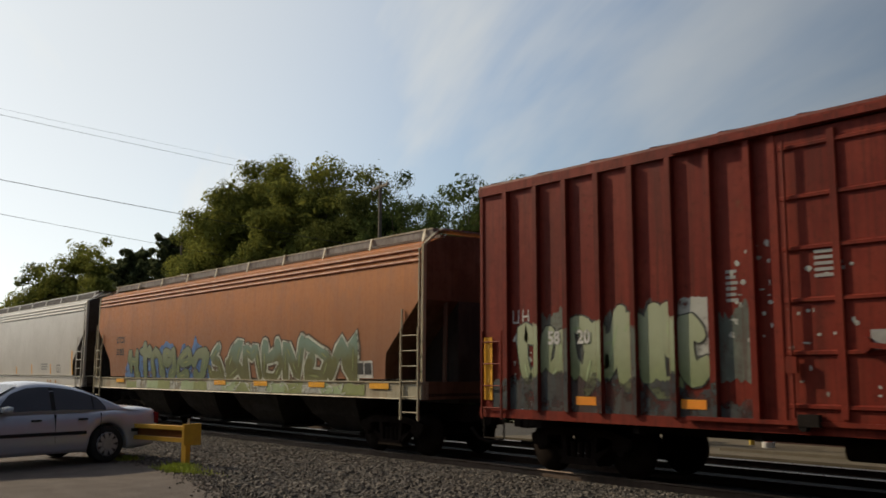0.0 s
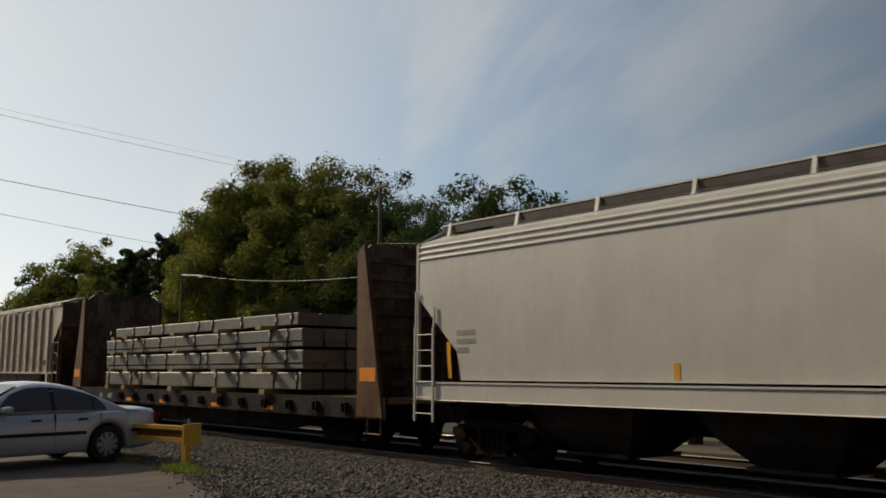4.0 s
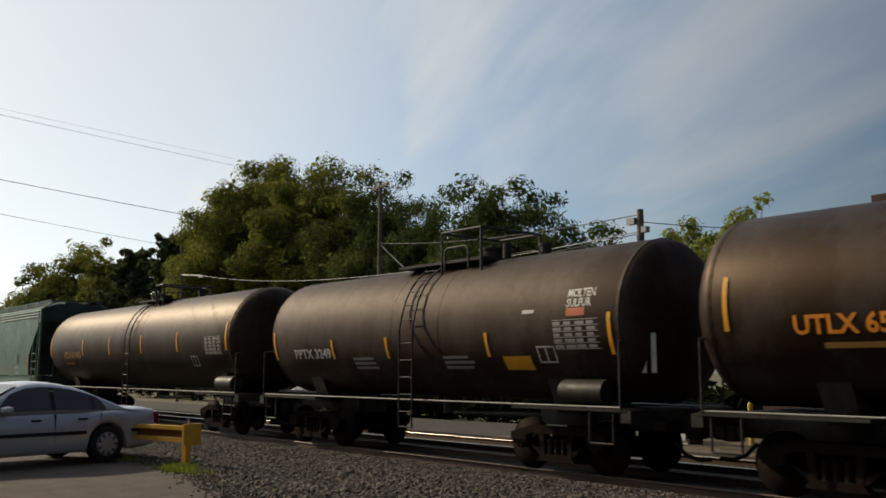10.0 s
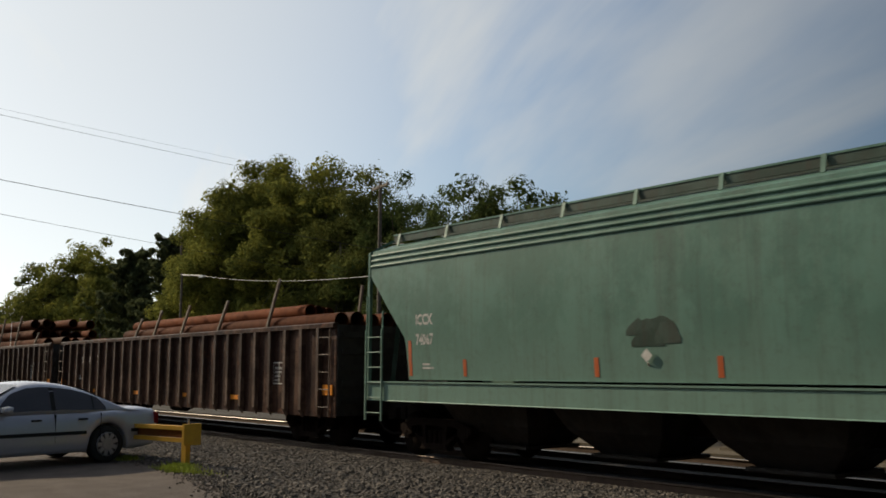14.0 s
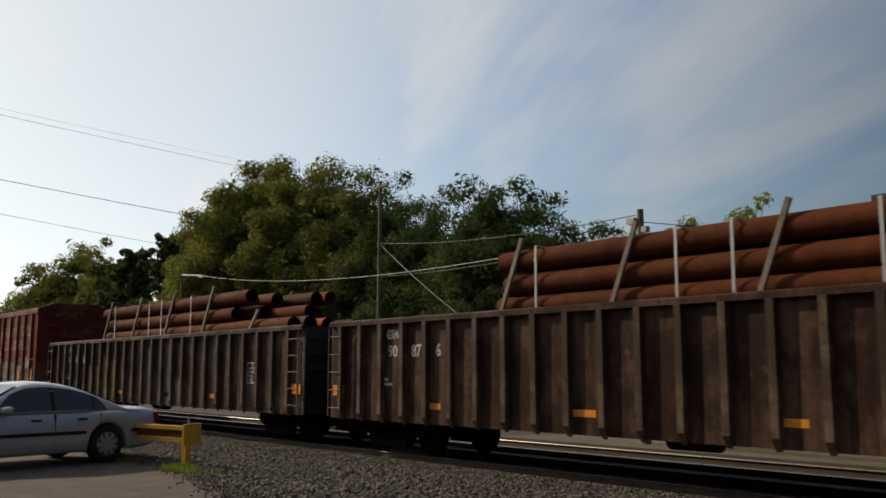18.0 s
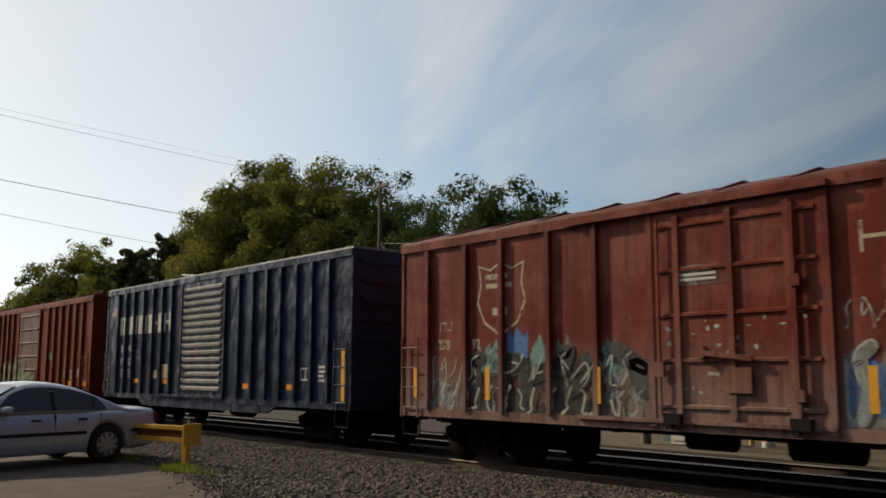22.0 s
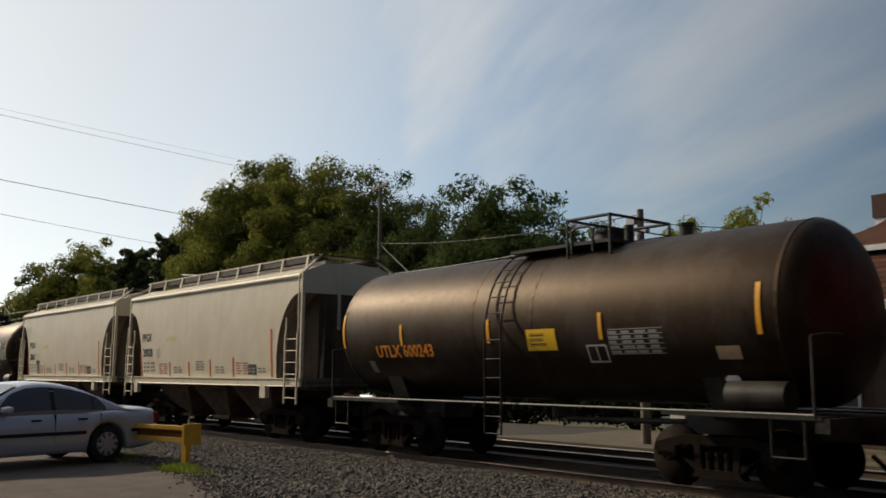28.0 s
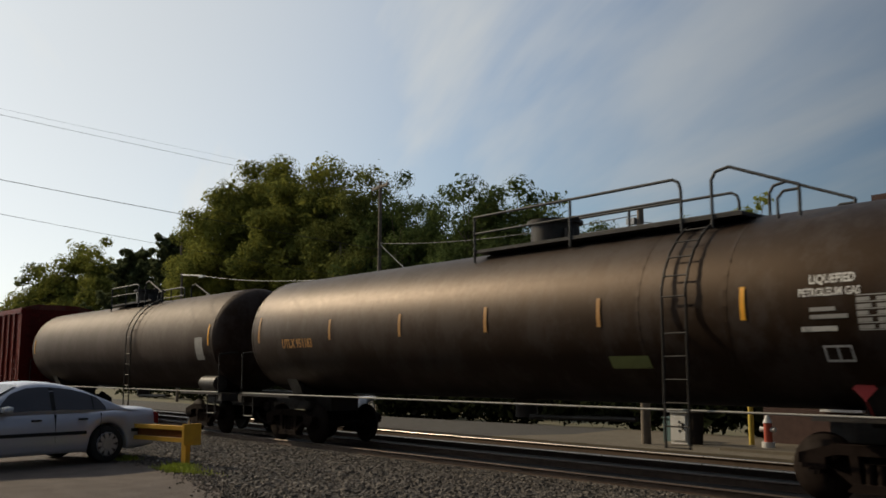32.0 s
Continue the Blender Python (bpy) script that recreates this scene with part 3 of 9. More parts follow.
def build_ground():
    # one sheet to the horizon, in strips along the track
    ys = [-3000, -300, -60, -20, 0, 4, 6.6, 7.2, 8.5, 10, 11.4, 11.9, 12.3, 18.0, 18.4, 24, 60, 300, 3000]
    xs = [-3000, -600, -250, -120, -60, -40, -30, -24, -18, -12, -6, 0, 10, 30, 80, 250, 600, 3000]
    zs = {-3000: -0.4, -300: -0.3, -60: -0.05, -20: -0.012, 0: -0.012, 4: -0.012, 6.6: -0.03, 7.2: -0.06, 8.5: -0.12, 10: -0.19, 11.4: -0.26, 11.9: -0.30, 12.3: -0.33, 18.0: -0.33, 18.4: -0.30, 24: -0.30, 60: -0.4, 300: -0.5, 3000: -0.5}
    g = Geo()
    v = [(x, y, zs[y]) for y in ys for x in xs]
    n = len(xs)
    g.add(v, [(j * n + i, j * n + i + 1, (j + 1) * n + i + 1, (j + 1) * n + i) for j in range(len(ys) - 1) for i in range(n - 1)])
    thing("ground", g, M_field, "dry grassy ground reaching to the horizon", "ground", kind="structure")
    # asphalt lot with an uneven worn edge
    rnd = random.Random(2)
    edge = []
    x = -60.0
    while x < 30:
        base = float(np.interp(x, LOT_X, LOT_Y))
        edge.append((x, base + rnd.uniform(-0.09, 0.09)))
        x += 0.35
    g = Geo()
    top = [(a, b, 0.0) for a, b in edge]
    bot = [(a, -40.0, 0.0) for a, b in edge]
    m = len(edge)
    g.add(top + bot, [(i, i + 1, m + i + 1, m + i) for i in range(m - 1)])
    g.add(top + [(a, b + 0.02, -0.12) for a, b in edge], [(i, m + i, m + i + 1, i + 1) for i in range(m - 1)])
    thing("road", g, M_asphalt, "worn grey-brown asphalt lot with a crumbling edge", "asphalt", kind="structure")
    # ballast shoulder and bed
    g = Geo()
    prof = [(5.3, -0.035), (6.2, -0.028), (6.8, -0.015), (7.6, -0.05), (8.8, -0.10), (10.2, -0.155), (11.5, -0.20), (12.2, -0.28)]
    xs2 = [-90 + 0.6 * i for i in range(190)]
    grid = [[(x, y + 0.05 * noise.noise((x * 0.8, y, 3)), z + 0.035 * noise.noise((x * 0.6, y * 0.6, 0))) for y, z in prof] for x in xs2]
    k = len(prof)
    g.add([p for r in grid for p in r], [(i * k + j, i * k + j + 1, (i + 1) * k + j + 1, (i + 1) * k + j) for i in range(len(xs2) - 1) for j in range(k - 1)], True)
    thing("ballast_shoulder", g, M_ballast, "grey crushed-stone ballast shoulder beside the track", "ballast", kind="structure")
    g = Geo().box(-400, 400, 11.7, 18.0, -0.5, -0.275)
    thing("track_bed", g, M_oldballast, "dark oily ballast between the rails", "ballast", kind="structure")
    g = Geo()
    far = Geo()
    west = [(-400, 18.05), (-19.5, 18.05), (-18.6, 20.5), (-19.2, 23.6), (-30, 22.6), (-400, 23.0)]
    far.add([(a, b, -0.175) for a, b in west] + [(a, b, -0.5) for a, b in west], [tuple(range(6))] + [(i, (i + 1) % 6, 6 + (i + 1) % 6, 6 + i) for i in range(6)])
    thing("pavement", far, M_oldpave, "old grey pavement strip beyond the tracks", "pavement", kind="structure")
    pts = [(-19.49, 18.05), (60, 18.05), (60, 23.8), (-10, 23.7), (-19.19, 23.6), (-18.59, 20.5)]
    g.add([(a, b, -0.17) for a, b in pts] + [(a, b, -0.5) for a, b in pts], [tuple(range(6))] + [(i, (i + 1) % 6, 6 + (i + 1) % 6, 6 + i) for i in range(6)])
    thing("pavement", g, M_dirt, "sunlit sandy platform strip beyond the tracks", "platform", kind="structure")


def gravel(name, count, x0, x1, y0, y1, s0, s1, seed, fringe=0.0):
    """Loose crushed stones, each an uneven six-sided lump."""
    r = np.random.default_rng(seed)
    base = np.array([(-1, -1, -0.7), (1, -0.8, -0.8), (0.8, 1, -0.7), (-0.9, 0.9, -0.8), (-0.6, -0.5, 0.8), (0.7, -0.6, 0.7), (0.5, 0.7, 0.9), (-0.7, 0.5, 0.6)])
    faces = np.array([(0, 3, 2, 1), (4, 5, 6, 7), (0, 1, 5, 4), (1, 2, 6, 5), (2, 3, 7, 6), (3, 0, 4, 7)])
    px = r.uniform(x0, x1, count)
    py = r.uniform(y0, y1, count)
    lot = np.interp(px, LOT_X, LOT_Y)
    if fringe:   # grit strewn over the asphalt's edge
        py = lot - np.abs(r.normal(0, fringe, count))
    else:        # stones keep off the asphalt
        py = np.where(py < lot + r.normal(0.02, 0.05, count), r.uniform(7.0, y1, count), py)
    sz = r.uniform(s0, s1, count)
    ang = r.uniform(0, 6.283, count)
    v = base[None] * (1 + r.uniform(-0.35, 0.35, (count, 8, 3))) * sz[:, None, None] * np.array([1, 1, 0.75])
    tl = r.uniform(-0.6, 0.6, count)
    cy, sy = np.cos(tl)[:, None], np.sin(tl)[:, None]
    vx, vz = v[:, :, 0] * cy - v[:, :, 2] * sy, v[:, :, 0] * sy + v[:, :, 2] * cy
    ca, sa = np.cos(ang)[:, None], np.sin(ang)[:, None]
    X, Y = vx * ca - v[:, :, 1] * sa + px[:, None], vx * sa + v[:, :, 1] * ca + py[:, None]
    gz = np.interp(py, [5.0, 6.1, 6.8, 7.6, 8.8, 10.2, 11.5, 12.2, 12.3, 18], [0.0, 0.0, -0.012, -0.045, -0.095, -0.15, -0.195, -0.275, -0.275, -0.275])
    Z = vz + (gz + sz * 0.25 + r.uniform(0, 0.012, count))[:, None]
    V = np.stack([X, Y, Z], 2).reshape(-1, 3)
    F = (faces[None] + 8 * np.arange(count)[:, None, None]).reshape(-1, 4)
    me = bpy.data.meshes.new(name)
    me.from_pydata(V.tolist(), [], F.tolist())
    me.materials.append(M_stone)
    me.update()
    return tagged(new(name, me), "loose grey crushed stone", "gravel", kind="stuff")




def rail_mesh():
    g = Geo()
    prof = [(-0.07, 0), (0.07, 0), (0.07, 0.012), (0.012, 0.03), (0.010, 0.125), (0.034, 0.138), (0.034, 0.150), (0.018, 0.160), (-0.018, 0.160), (-0.034, 0.150), (-0.034, 0.138), (-0.010, 0.125), (-0.012, 0.03), (-0.07, 0.012)]
    g.prism_x(prof, -400, 400)
    return g.mesh("rail", M_rail)


def build_tracks():
    me = rail_mesh()
    crown = [(0.037 * math.sin(a), 0.146 + 0.025 * math.cos(a)) for a in [radians(-88 + 176 * i / 14) for i in range(15)]]
    head = Geo().loft([[(x, -p, q) for p, q in crown] for x in (-400.0, -60.0, -30.0, -10.0, 20.0, 400.0)], True, False, close=False).mesh("rail_head", M_railtop)
    dull = head.copy(); dull.materials[0] = M_railworn
    for y in (TRACK_Y - 0.7525, TRACK_Y + 0.7525, 16.25 - 0.7525, 16.25 + 0.7525):
        r = thing("rail", me, None, "steel rail with worn bright head", "rail", "rails", loc=(0, y, RAIL_Z - 0.171))
        part("rail_head", head if y > 15 else dull, None, r, "worn running surface")
    tie = Geo().box(-0.115, 0.115, -1.28, 1.28, -0.16, 0.0).mesh("tie", M_tie)
    plate = Geo().prism([(-0.09, 0.0), (0.09, 0.0), (0.08, 0.014), (-0.08, 0.014)], -0.17, 0.17).mesh("tie_plate", M_rail)
    rnd = random.Random(4)
    for yc in (TRACK_Y, 16.25):
        for i in range(104):
            x = -55 + 0.53 * i
            t = thing("tie", tie, None, "dark creosoted wooden tie", "railway tie", "ties under the tracks", loc=(x + rnd.uniform(-0.03, 0.03), yc + rnd.uniform(-0.04, 0.04), RAIL_Z - 0.171 - 0.012), rz=rnd.uniform(-0.015, 0.015))
            for y in (-0.7525, 0.7525):
                part("tie_plate", plate, None, t, loc=(0, y, 0))


build_ground()
build_tracks()
gravel("gravel", 70000, -30.0, -5.0, 5.75, 12.1, 0.017, 0.042, 3)
gravel("gravel", 4200, -20.0, -6.0, 5.5, 6.75, 0.006, 0.020, 7, fringe=0.22)
gravel("gravel", 6000, -60.0, -30.0, 6.9, 12.1, 0.04, 0.07, 4)


# ---------------- parked sedan ----------------
def sedan(label, paint, loc, rz, detail=True):
    """Four-door saloon, nose towards +x, 5.08 m long; its rear bumper is at x = 0."""
    car = holder("sedan", label, "car", loc=loc, rz=rz)
    wr, xr, xf = 0.325, 1.08, 3.90
    ar = 0.375
    shoulder = [(0, 0.86), (0.05, 0.92), (0.25, 0.945), (0.9, 0.935), (1.4, 0.92), (2.2, 0.92), (3.1, 0.915), (3.55, 0.91), (4.2, 0.86), (4.75, 0.76), (5.0, 0.66), (5.08, 0.56)]
    halfw = [(0, 0.80), (0.08, 0.86), (0.3, 0.905), (0.9, 0.925), (2.5, 0.93), (4.0, 0.92), (4.6, 0.87), (4.95, 0.76), (5.08, 0.60)]
    low = [(0, 0.36), (0.1, 0.27), (0.5, 0.22), (4.6, 0.20), (4.95, 0.24), (5.08, 0.36)]
    lin = lambda tab, x: float(np.interp(x, [a for a, b in tab], [b for a, b in tab]))
    xs = sorted({round(x, 3) for x in [0.0, 0.03, 0.06, 0.1, 0.2, 0.3, 4.95, 5.0, 5.05, 5.08] + [0.4 + 0.04 * i for i in range(40)] + [1.9 + 0.15 * i for i in range(11)] + [3.45 + 0.04 * i for i in range(24)] + [4.4, 4.5, 4.6, 4.7, 4.8, 4.9]})
    rings = []
    for x in xs:
        w, zs, zl = lin(halfw, x), lin(shoulder, x), lin(low, x)
        for xw in (xr, xf):
            if abs(x - xw) < ar:
                zl = max(zl, wr + math.sqrt(ar * ar - (x - xw) ** 2))
        pts = []
        for f, k in ((0.0, 0.955), (0.10, 0.985), (0.32, 1.0), (0.58, 0.995), (0.80, 0.965), (0.93, 0.925), (1.0, 0.86)):
            pts.append((w * k, zl + (zs - zl) * f))
        crown = 0.03
        half = [(x, -a, z) for a, z in pts] + [(x, -w * 0.45, zs + crown)]
        rings.append(half + [(x, 0, zs + crown * 1.3)] + [(p[0], -p[1], p[2]) for p in reversed(half)])
    part("body", Geo().loft(rings, True, True), paint, car)
    # roof and pillars
    roof = [(0.42, 0.905), (0.62, 0.935), (0.78, 0.99), (1.12, 1.155), (1.43, 1.295), (1.72, 1.38), (2.0, 1.425), (2.3, 1.44), (2.55, 1.415), (2.75, 1.34), (3.1, 1.14), (3.5, 0.92), (3.85, 0.90)]
    rings = []
    for x in [0.42 + 0.1 * i for i in range(35)]:
        zr = lin(roof, x)
        zs = min(lin(shoulder, x) - 0.02, zr - 0.005)
        k = (zr - zs) / 0.5
        wb, wt = 0.845, 0.845 - 0.22 * min(1, k)
        half = [(x, -wb, zs), (x, -(wb * 0.72 + wt * 0.28), zs + (zr - zs) * 0.3), (x, -(wb * 0.3 + wt * 0.7), zs + (zr - zs) * 0.72), (x, -wt, zs + (zr - zs) * 0.90), (x, -wt * 0.88, zs + (zr - zs) * 0.97), (x, -wt * 0.5, zr + 0.012)]
        rings.append(half + [(x, 0, zr + 0.018)] + [(p[0], -p[1], p[2]) for p in reversed(half)])
    part("roof", Geo().loft(rings, True, True), paint, car)

    def side_y(x, f):
        zr = lin(roof, x)
        zs = min(lin(shoulder, x) - 0.02, zr - 0.005)
        k = (zr - zs) / 0.5
        wb, wt = 0.845, 0.845 - 0.22 * min(1, k)
        tab = [(0, wb), (0.3, wb * 0.72 + wt * 0.28), (0.72, wb * 0.3 + wt * 0.7), (0.9, wt)]
        return lin(tab, f), zs + (zr - zs) * f

    for s in (-1, 1):
        for a, b, nm in ((1.10, 1.33, "quarter_window"), (1.36, 2.06, "window"), (2.14, 3.08, "window")):
            g, v, n, rows = Geo(), [], 12, 5
            for i in range(n + 1):
                x = a + (b - a) * i / n
                fb = 0.10
                ft = fb + 0.74 * min(1.0, max(0.02, (x - 1.09) / 0.16)) ** 0.5 * min(1.0, max(0.02, (3.10 - x) / 0.25)) ** 0.4
                for j in range(rows + 1):
                    f = fb + (ft - fb) * j / rows
                    yy, zz = side_y(x, f)
                    v.append((x, s * (yy + 0.010), zz))
            g.add(v, [(i * (rows + 1) + j, i * (rows + 1) + j + 1, (i + 1) * (rows + 1) + j + 1, (i + 1) * (rows + 1) + j) for i in range(n) for j in range(rows)], True)
            part(nm, g, M_glass, car, "dark tinted glass")
        pil = Geo()
        for a, b in ((1.325, 1.365), (2.055, 2.145)):
            q = [(x, s * (side_y(x, f)[0] + 0.008), side_y(x, f)[1]) for x in (a, b) for f in (0.09, 0.35, 0.60, 0.84)]
            pil.add(q, [(i, i + 1, i + 5, i + 4) for i in range(3)])
        part("window_pillar", pil, M_rubber, car)
        # trim strip, handles, mirror, lights
        if detail:
            for a, b in ((0.10, 0.62), (1.52, 3.42)):
                g = Geo()
                n = 8
                pts = [a + (b - a) * i / n for i in range(n + 1)]
                v = []
                for x in pts:
                    w = lin(halfw, x) * 0.998
                    v += [(x, s * w, 0.525), (x, s * (w + 0.016), 0.53), (x, s * (w + 0.016), 0.58), (x, s * w, 0.585)]
                g.add(v, [(4 * i + k, 4 * i + k + 1, 4 * i + k + 5, 4 * i + k + 4) for i in range(n) for k in range(3)])
                part("trim_strip", g, M_rubber, car)
            for x in (1.50, 2.36):
                part("door_handle", Geo().box(x, x + 0.17, min(s * 0.905, s * 0.935), max(s * 0.905, s * 0.935), 0.775, 0.805), M_rubber, car)
            m = Geo().loft([[(2.92 + dx, s * (0.93 + dy * k), 0.98 + dz * k) for dx, dy, dz in ((0, -0.09, -0.06), (0, 0.10, -0.05), (0, 0.12, 0.05), (0, -0.08, 0.07))] for k in (1.0,)] + [[(3.06, s * (0.93 + dy * 0.6), 0.98 + dz * 0.6) for dy, dz in ((-0.09, -0.06), (0.10, -0.05), (0.12, 0.05), (-0.08, 0.07))]], True)
            part("mirror", m, M_mirrorcap, car)
            g = Geo()
            for xg in (1.24, 2.10, 3.15):
                g.box(xg - 0.0015, xg + 0.0015, min(s * 0.86, s * 0.931), max(s * 0.86, s * 0.931), 0.40, 0.88)
            part("door_gap", g, M_rubber, car)
        part("tail_light", Geo().box(-0.012, 0.02, min(s * 0.45, s * 0.74), max(s * 0.45, s * 0.74), 0.66, 0.80), M_taillight, car)
        part("tail_light", Geo().box(0.012, 0.085, min(s * 0.78, s * 0.872), max(s * 0.78, s * 0.872), 0.66, 0.86), M_taillight, car)
        part("headlight", Geo().box(4.72, 5.02, min(s * 0.55, s * 0.80), max(s * 0.55, s * 0.80), 0.56, 0.68), M_chrome, car)
    part("windscreen", Geo().add([(2.66, -0.58, 1.40), (2.66, 0.58, 1.40), (3.50, 0.74, 0.965), (3.50, -0.74, 0.965)], [(0, 1, 2, 3)]), M_glass, car)
    part("rear_window", Geo().add([(1.50, -0.55, 1.345), (1.50, 0.55, 1.345), (0.82, 0.68, 1.035), (0.82, -0.68, 1.035)], [(0, 1, 2, 3)]), M_glass, car)
    part("bumper", Geo().loft([[(-0.05, -0.70, 0.38), (-0.05, 0.70, 0.38), (-0.04, 0.70, 0.60), (-0.04, -0.70, 0.60)], [(0.35, -0.90, 0.36), (0.35, 0.90, 0.36), (0.35, 0.90, 0.62), (0.35, -0.90, 0.62)]], False), paint, car)
    part("number_plate", Geo().box(-0.045, -0.015, -0.16, 0.16, 0.62, 0.74), M_stbar, car)
    for xw in (xr, xf):
        for s in (-1, 1):
            prof = [(0.10, wr - 0.10), (0.105, wr - 0.03), (0.085, wr), (-0.085, wr), (-0.105, wr - 0.03), (-0.10, wr - 0.12)]
            tyre = Geo().loft([[(xw + r * math.cos(2 * math.pi * i / 32), s * (0.80 + d), wr + r * math.sin(2 * math.pi * i / 32)) for i in range(32)] for d, r in prof], True, True)
            w = part("wheel", tyre, M_rubber, car)
            rim = Geo().tube((xw, s * 0.88, wr), (xw, s * 0.908, wr), 0.215, 28)
            part("rim", rim, M_rimdark, w)
            sp = Geo()
            for k in range(9):
                a = k * 2 * math.pi / 9
                sp.beam((xw + 0.05 * math.cos(a), s * 0.912, wr + 0.05 * math.sin(a)), (xw + 0.195 * math.cos(a), s * 0.912, wr + 0.195 * math.sin(a)), 0.07, 0.012, up=(0, 1, 0))
            sp.tube((xw, s * 0.89, wr), (xw, s * 0.925, wr), 0.12, 18, 0.10).tube((xw, s * 0.90, wr), (xw, s * 0.916, wr), 0.218, 28, 0.200, False)
            part("spoke", sp, M_rim, w, "silver wheel-cover spokes")
    return car


M_silver = plain("silver_blue_paint", (0.53, 0.53, 0.59), 0.34, 0.25, 0.05, 30, spec=0.5)
M_silver.node_tree.nodes["Principled BSDF"].inputs["Coat Weight"].default_value = 0.8
M_mirrorcap = plain("pale_mirror_paint", (0.6, 0.61, 0.63), 0.3, 0.3, 0.05, 20)
M_taillight = plain("red_lamp_glass", (0.22, 0.01, 0.01), 0.15, 0, 0.1, 20)
M_rim = plain("rim_silver", (0.42, 0.42, 0.43), 0.4, 0.3, 0.15, 20)
M_rimdark = plain("rim_dark", (0.07, 0.07, 0.072), 0.5, 0.4, 0.2, 20)
HEAD = math.atan2(-0.977, 0.21)
# the near rear wheel stands at (-16.8, 6.1)
_ax = Vector((math.cos(HEAD), math.sin(HEAD), 0)); _left = Vector((-_ax.y, _ax.x, 0))
_org = Vector((-16.85, 6.12, 0.0)) - _ax * 1.08 - _left * 0.88
sedan("silver-blue four-door sedan parked on the asphalt", M_silver, tuple(_org), HEAD)


# ---------------- yellow guard rail ----------------
M_guard = plain("guard_yellow", (0.78, 0.46, 0.04), 0.5, 0, 0.3, 5, 0.1, 40, second=(0.58, 0.31, 0.04))


def guard_rail():
    p, d = Vector((-15.55, 7.05, 0)), Vector((-1.0, -0.25, 0)).normalized()
    r = Vector((d.y, -d.x, 0))
    ob = holder("guard_rail", "yellow steel guard rail beside the parked car", "guard rail")
    g = Geo().beam(p + Vector((0, 0, -0.25)), p + Vector((0, 0, 0.62)), 0.10, 0.12, up=(d.x, d.y, 0))
    part("post", g, M_guard, ob)
    q = p + d * 2.4
    part("post", Geo().beam(q + Vector((0, 0, -0.25)), q + Vector((0, 0, 0.62)), 0.12, 0.16, up=(d.x, d.y, 0)), M_guard, ob)
    for z, nm in ((0.63, "top_rail"), (0.42, "lower_rail")):
        part("rail", Geo().beam(p + d * -0.12 + Vector((0, 0, z)), p + d * 2.6 + Vector((0, 0, z)), 0.12, 0.07), M_guard, ob)
    part("web", Geo().beam(p + d * -0.1 + r * 0.03 + Vector((0, 0, 0.55)), p + d * 2.6 + r * 0.03 + Vector((0, 0, 0.55)), 0.02, 0.18), M_guarddark, ob)
    part("end_plate", Geo().beam(p + d * -0.16 + r * -0.20 + Vector((0, 0, 0.53)), p + d * -0.16 + r * 0.17 + Vector((0, 0, 0.53)), 0.06, 0.37), M_guard, ob)
    part("bolt", Geo().tube(p + d * -0.05 + Vector((0, 0, 0.70)), p + d * -0.05 + Vector((0, 0, 0.80)), 0.02, 8), M_stbar, ob)


M_guarddark = plain("guard_rust", (0.20, 0.08, 0.02), 0.8, 0, 0.3, 5)
guard_rail()


# ---------------- trees ----------------
def foliage_material(name, col, col2):
    m = bpy.data.materials.new(name)
    m.use_nodes = True
    nt = m.node_tree
    nt.nodes.clear()
    N, L = nt.nodes.new, nt.links.new
    out, d, t, mx = N("ShaderNodeOutputMaterial"), N("ShaderNodeBsdfDiffuse"), N("ShaderNodeBsdfTranslucent"), N("ShaderNodeMixShader")
    geo, mix = N("ShaderNodeNewGeometry"), N("ShaderNodeMix")
    mix.data_type = "RGBA"
    mix.inputs["A"].default_value, mix.inputs["B"].default_value = (*col, 1), (*col2, 1)
    co, nz, ad = N("ShaderNodeTexCoord"), N("ShaderNodeTexNoise"), N("ShaderNodeMath")
    nz.inputs["Scale"].default_value, nz.inputs["Detail"].default_value = 0.45, 3
    L(co.outputs["Object"], nz.inputs["Vector"])
    ad.operation, ad.inputs[1].default_value = "MULTIPLY_ADD", 0.35
    wide = N("ShaderNodeMapRange"); wide.inputs["From Min"].default_value, wide.inputs["From Max"].default_value, wide.inputs["To Max"].default_value = 0.38, 0.62, 0.65
    L(nz.outputs["Fac"], wide.inputs["Value"])
    L(geo.outputs["Random Per Island"], ad.inputs[0]); L(wide.outputs[0], ad.inputs[2])
    L(ad.outputs[0], mix.inputs["Factor"])
    L(mix.outputs["Result"], d.inputs["Color"])
    L(mix.outputs["Result"], t.inputs["Color"])
    mx.inputs["Fac"].default_value = 0.35
    L(d.outputs[0], mx.inputs[1]); L(t.outputs[0], mx.inputs[2]); L(mx.outputs[0], out.inputs["Surface"])
    return m


M_bark = plain("bark", (0.085, 0.065, 0.05), 0.9, 0, 0.4, 5, 0.8, 20)
M_leaf1 = foliage_material("leaf_olive", (0.30, 0.30, 0.065), (0.09, 0.105, 0.032))
M_leaf6 = foliage_material("leaf_dull_green", (0.18, 0.19, 0.052), (0.07, 0.085, 0.028))
M_leaf2 = foliage_material("leaf_green", (0.115, 0.145, 0.046), (0.05, 0.072, 0.026))
M_leaf3 = foliage_material("leaf_spring", (0.30, 0.31, 0.07), (0.14, 0.165, 0.04))
# hedge leaves, near black: the shade among them is put into the colour
M_leaf5 = foliage_material("leaf_shrub_shade", (0.022, 0.026, 0.012), (0.012, 0.016, 0.008))
M_leaf4 = foliage_material("leaf_conifer", (0.13, 0.145, 0.07), (0.06, 0.075, 0.035))


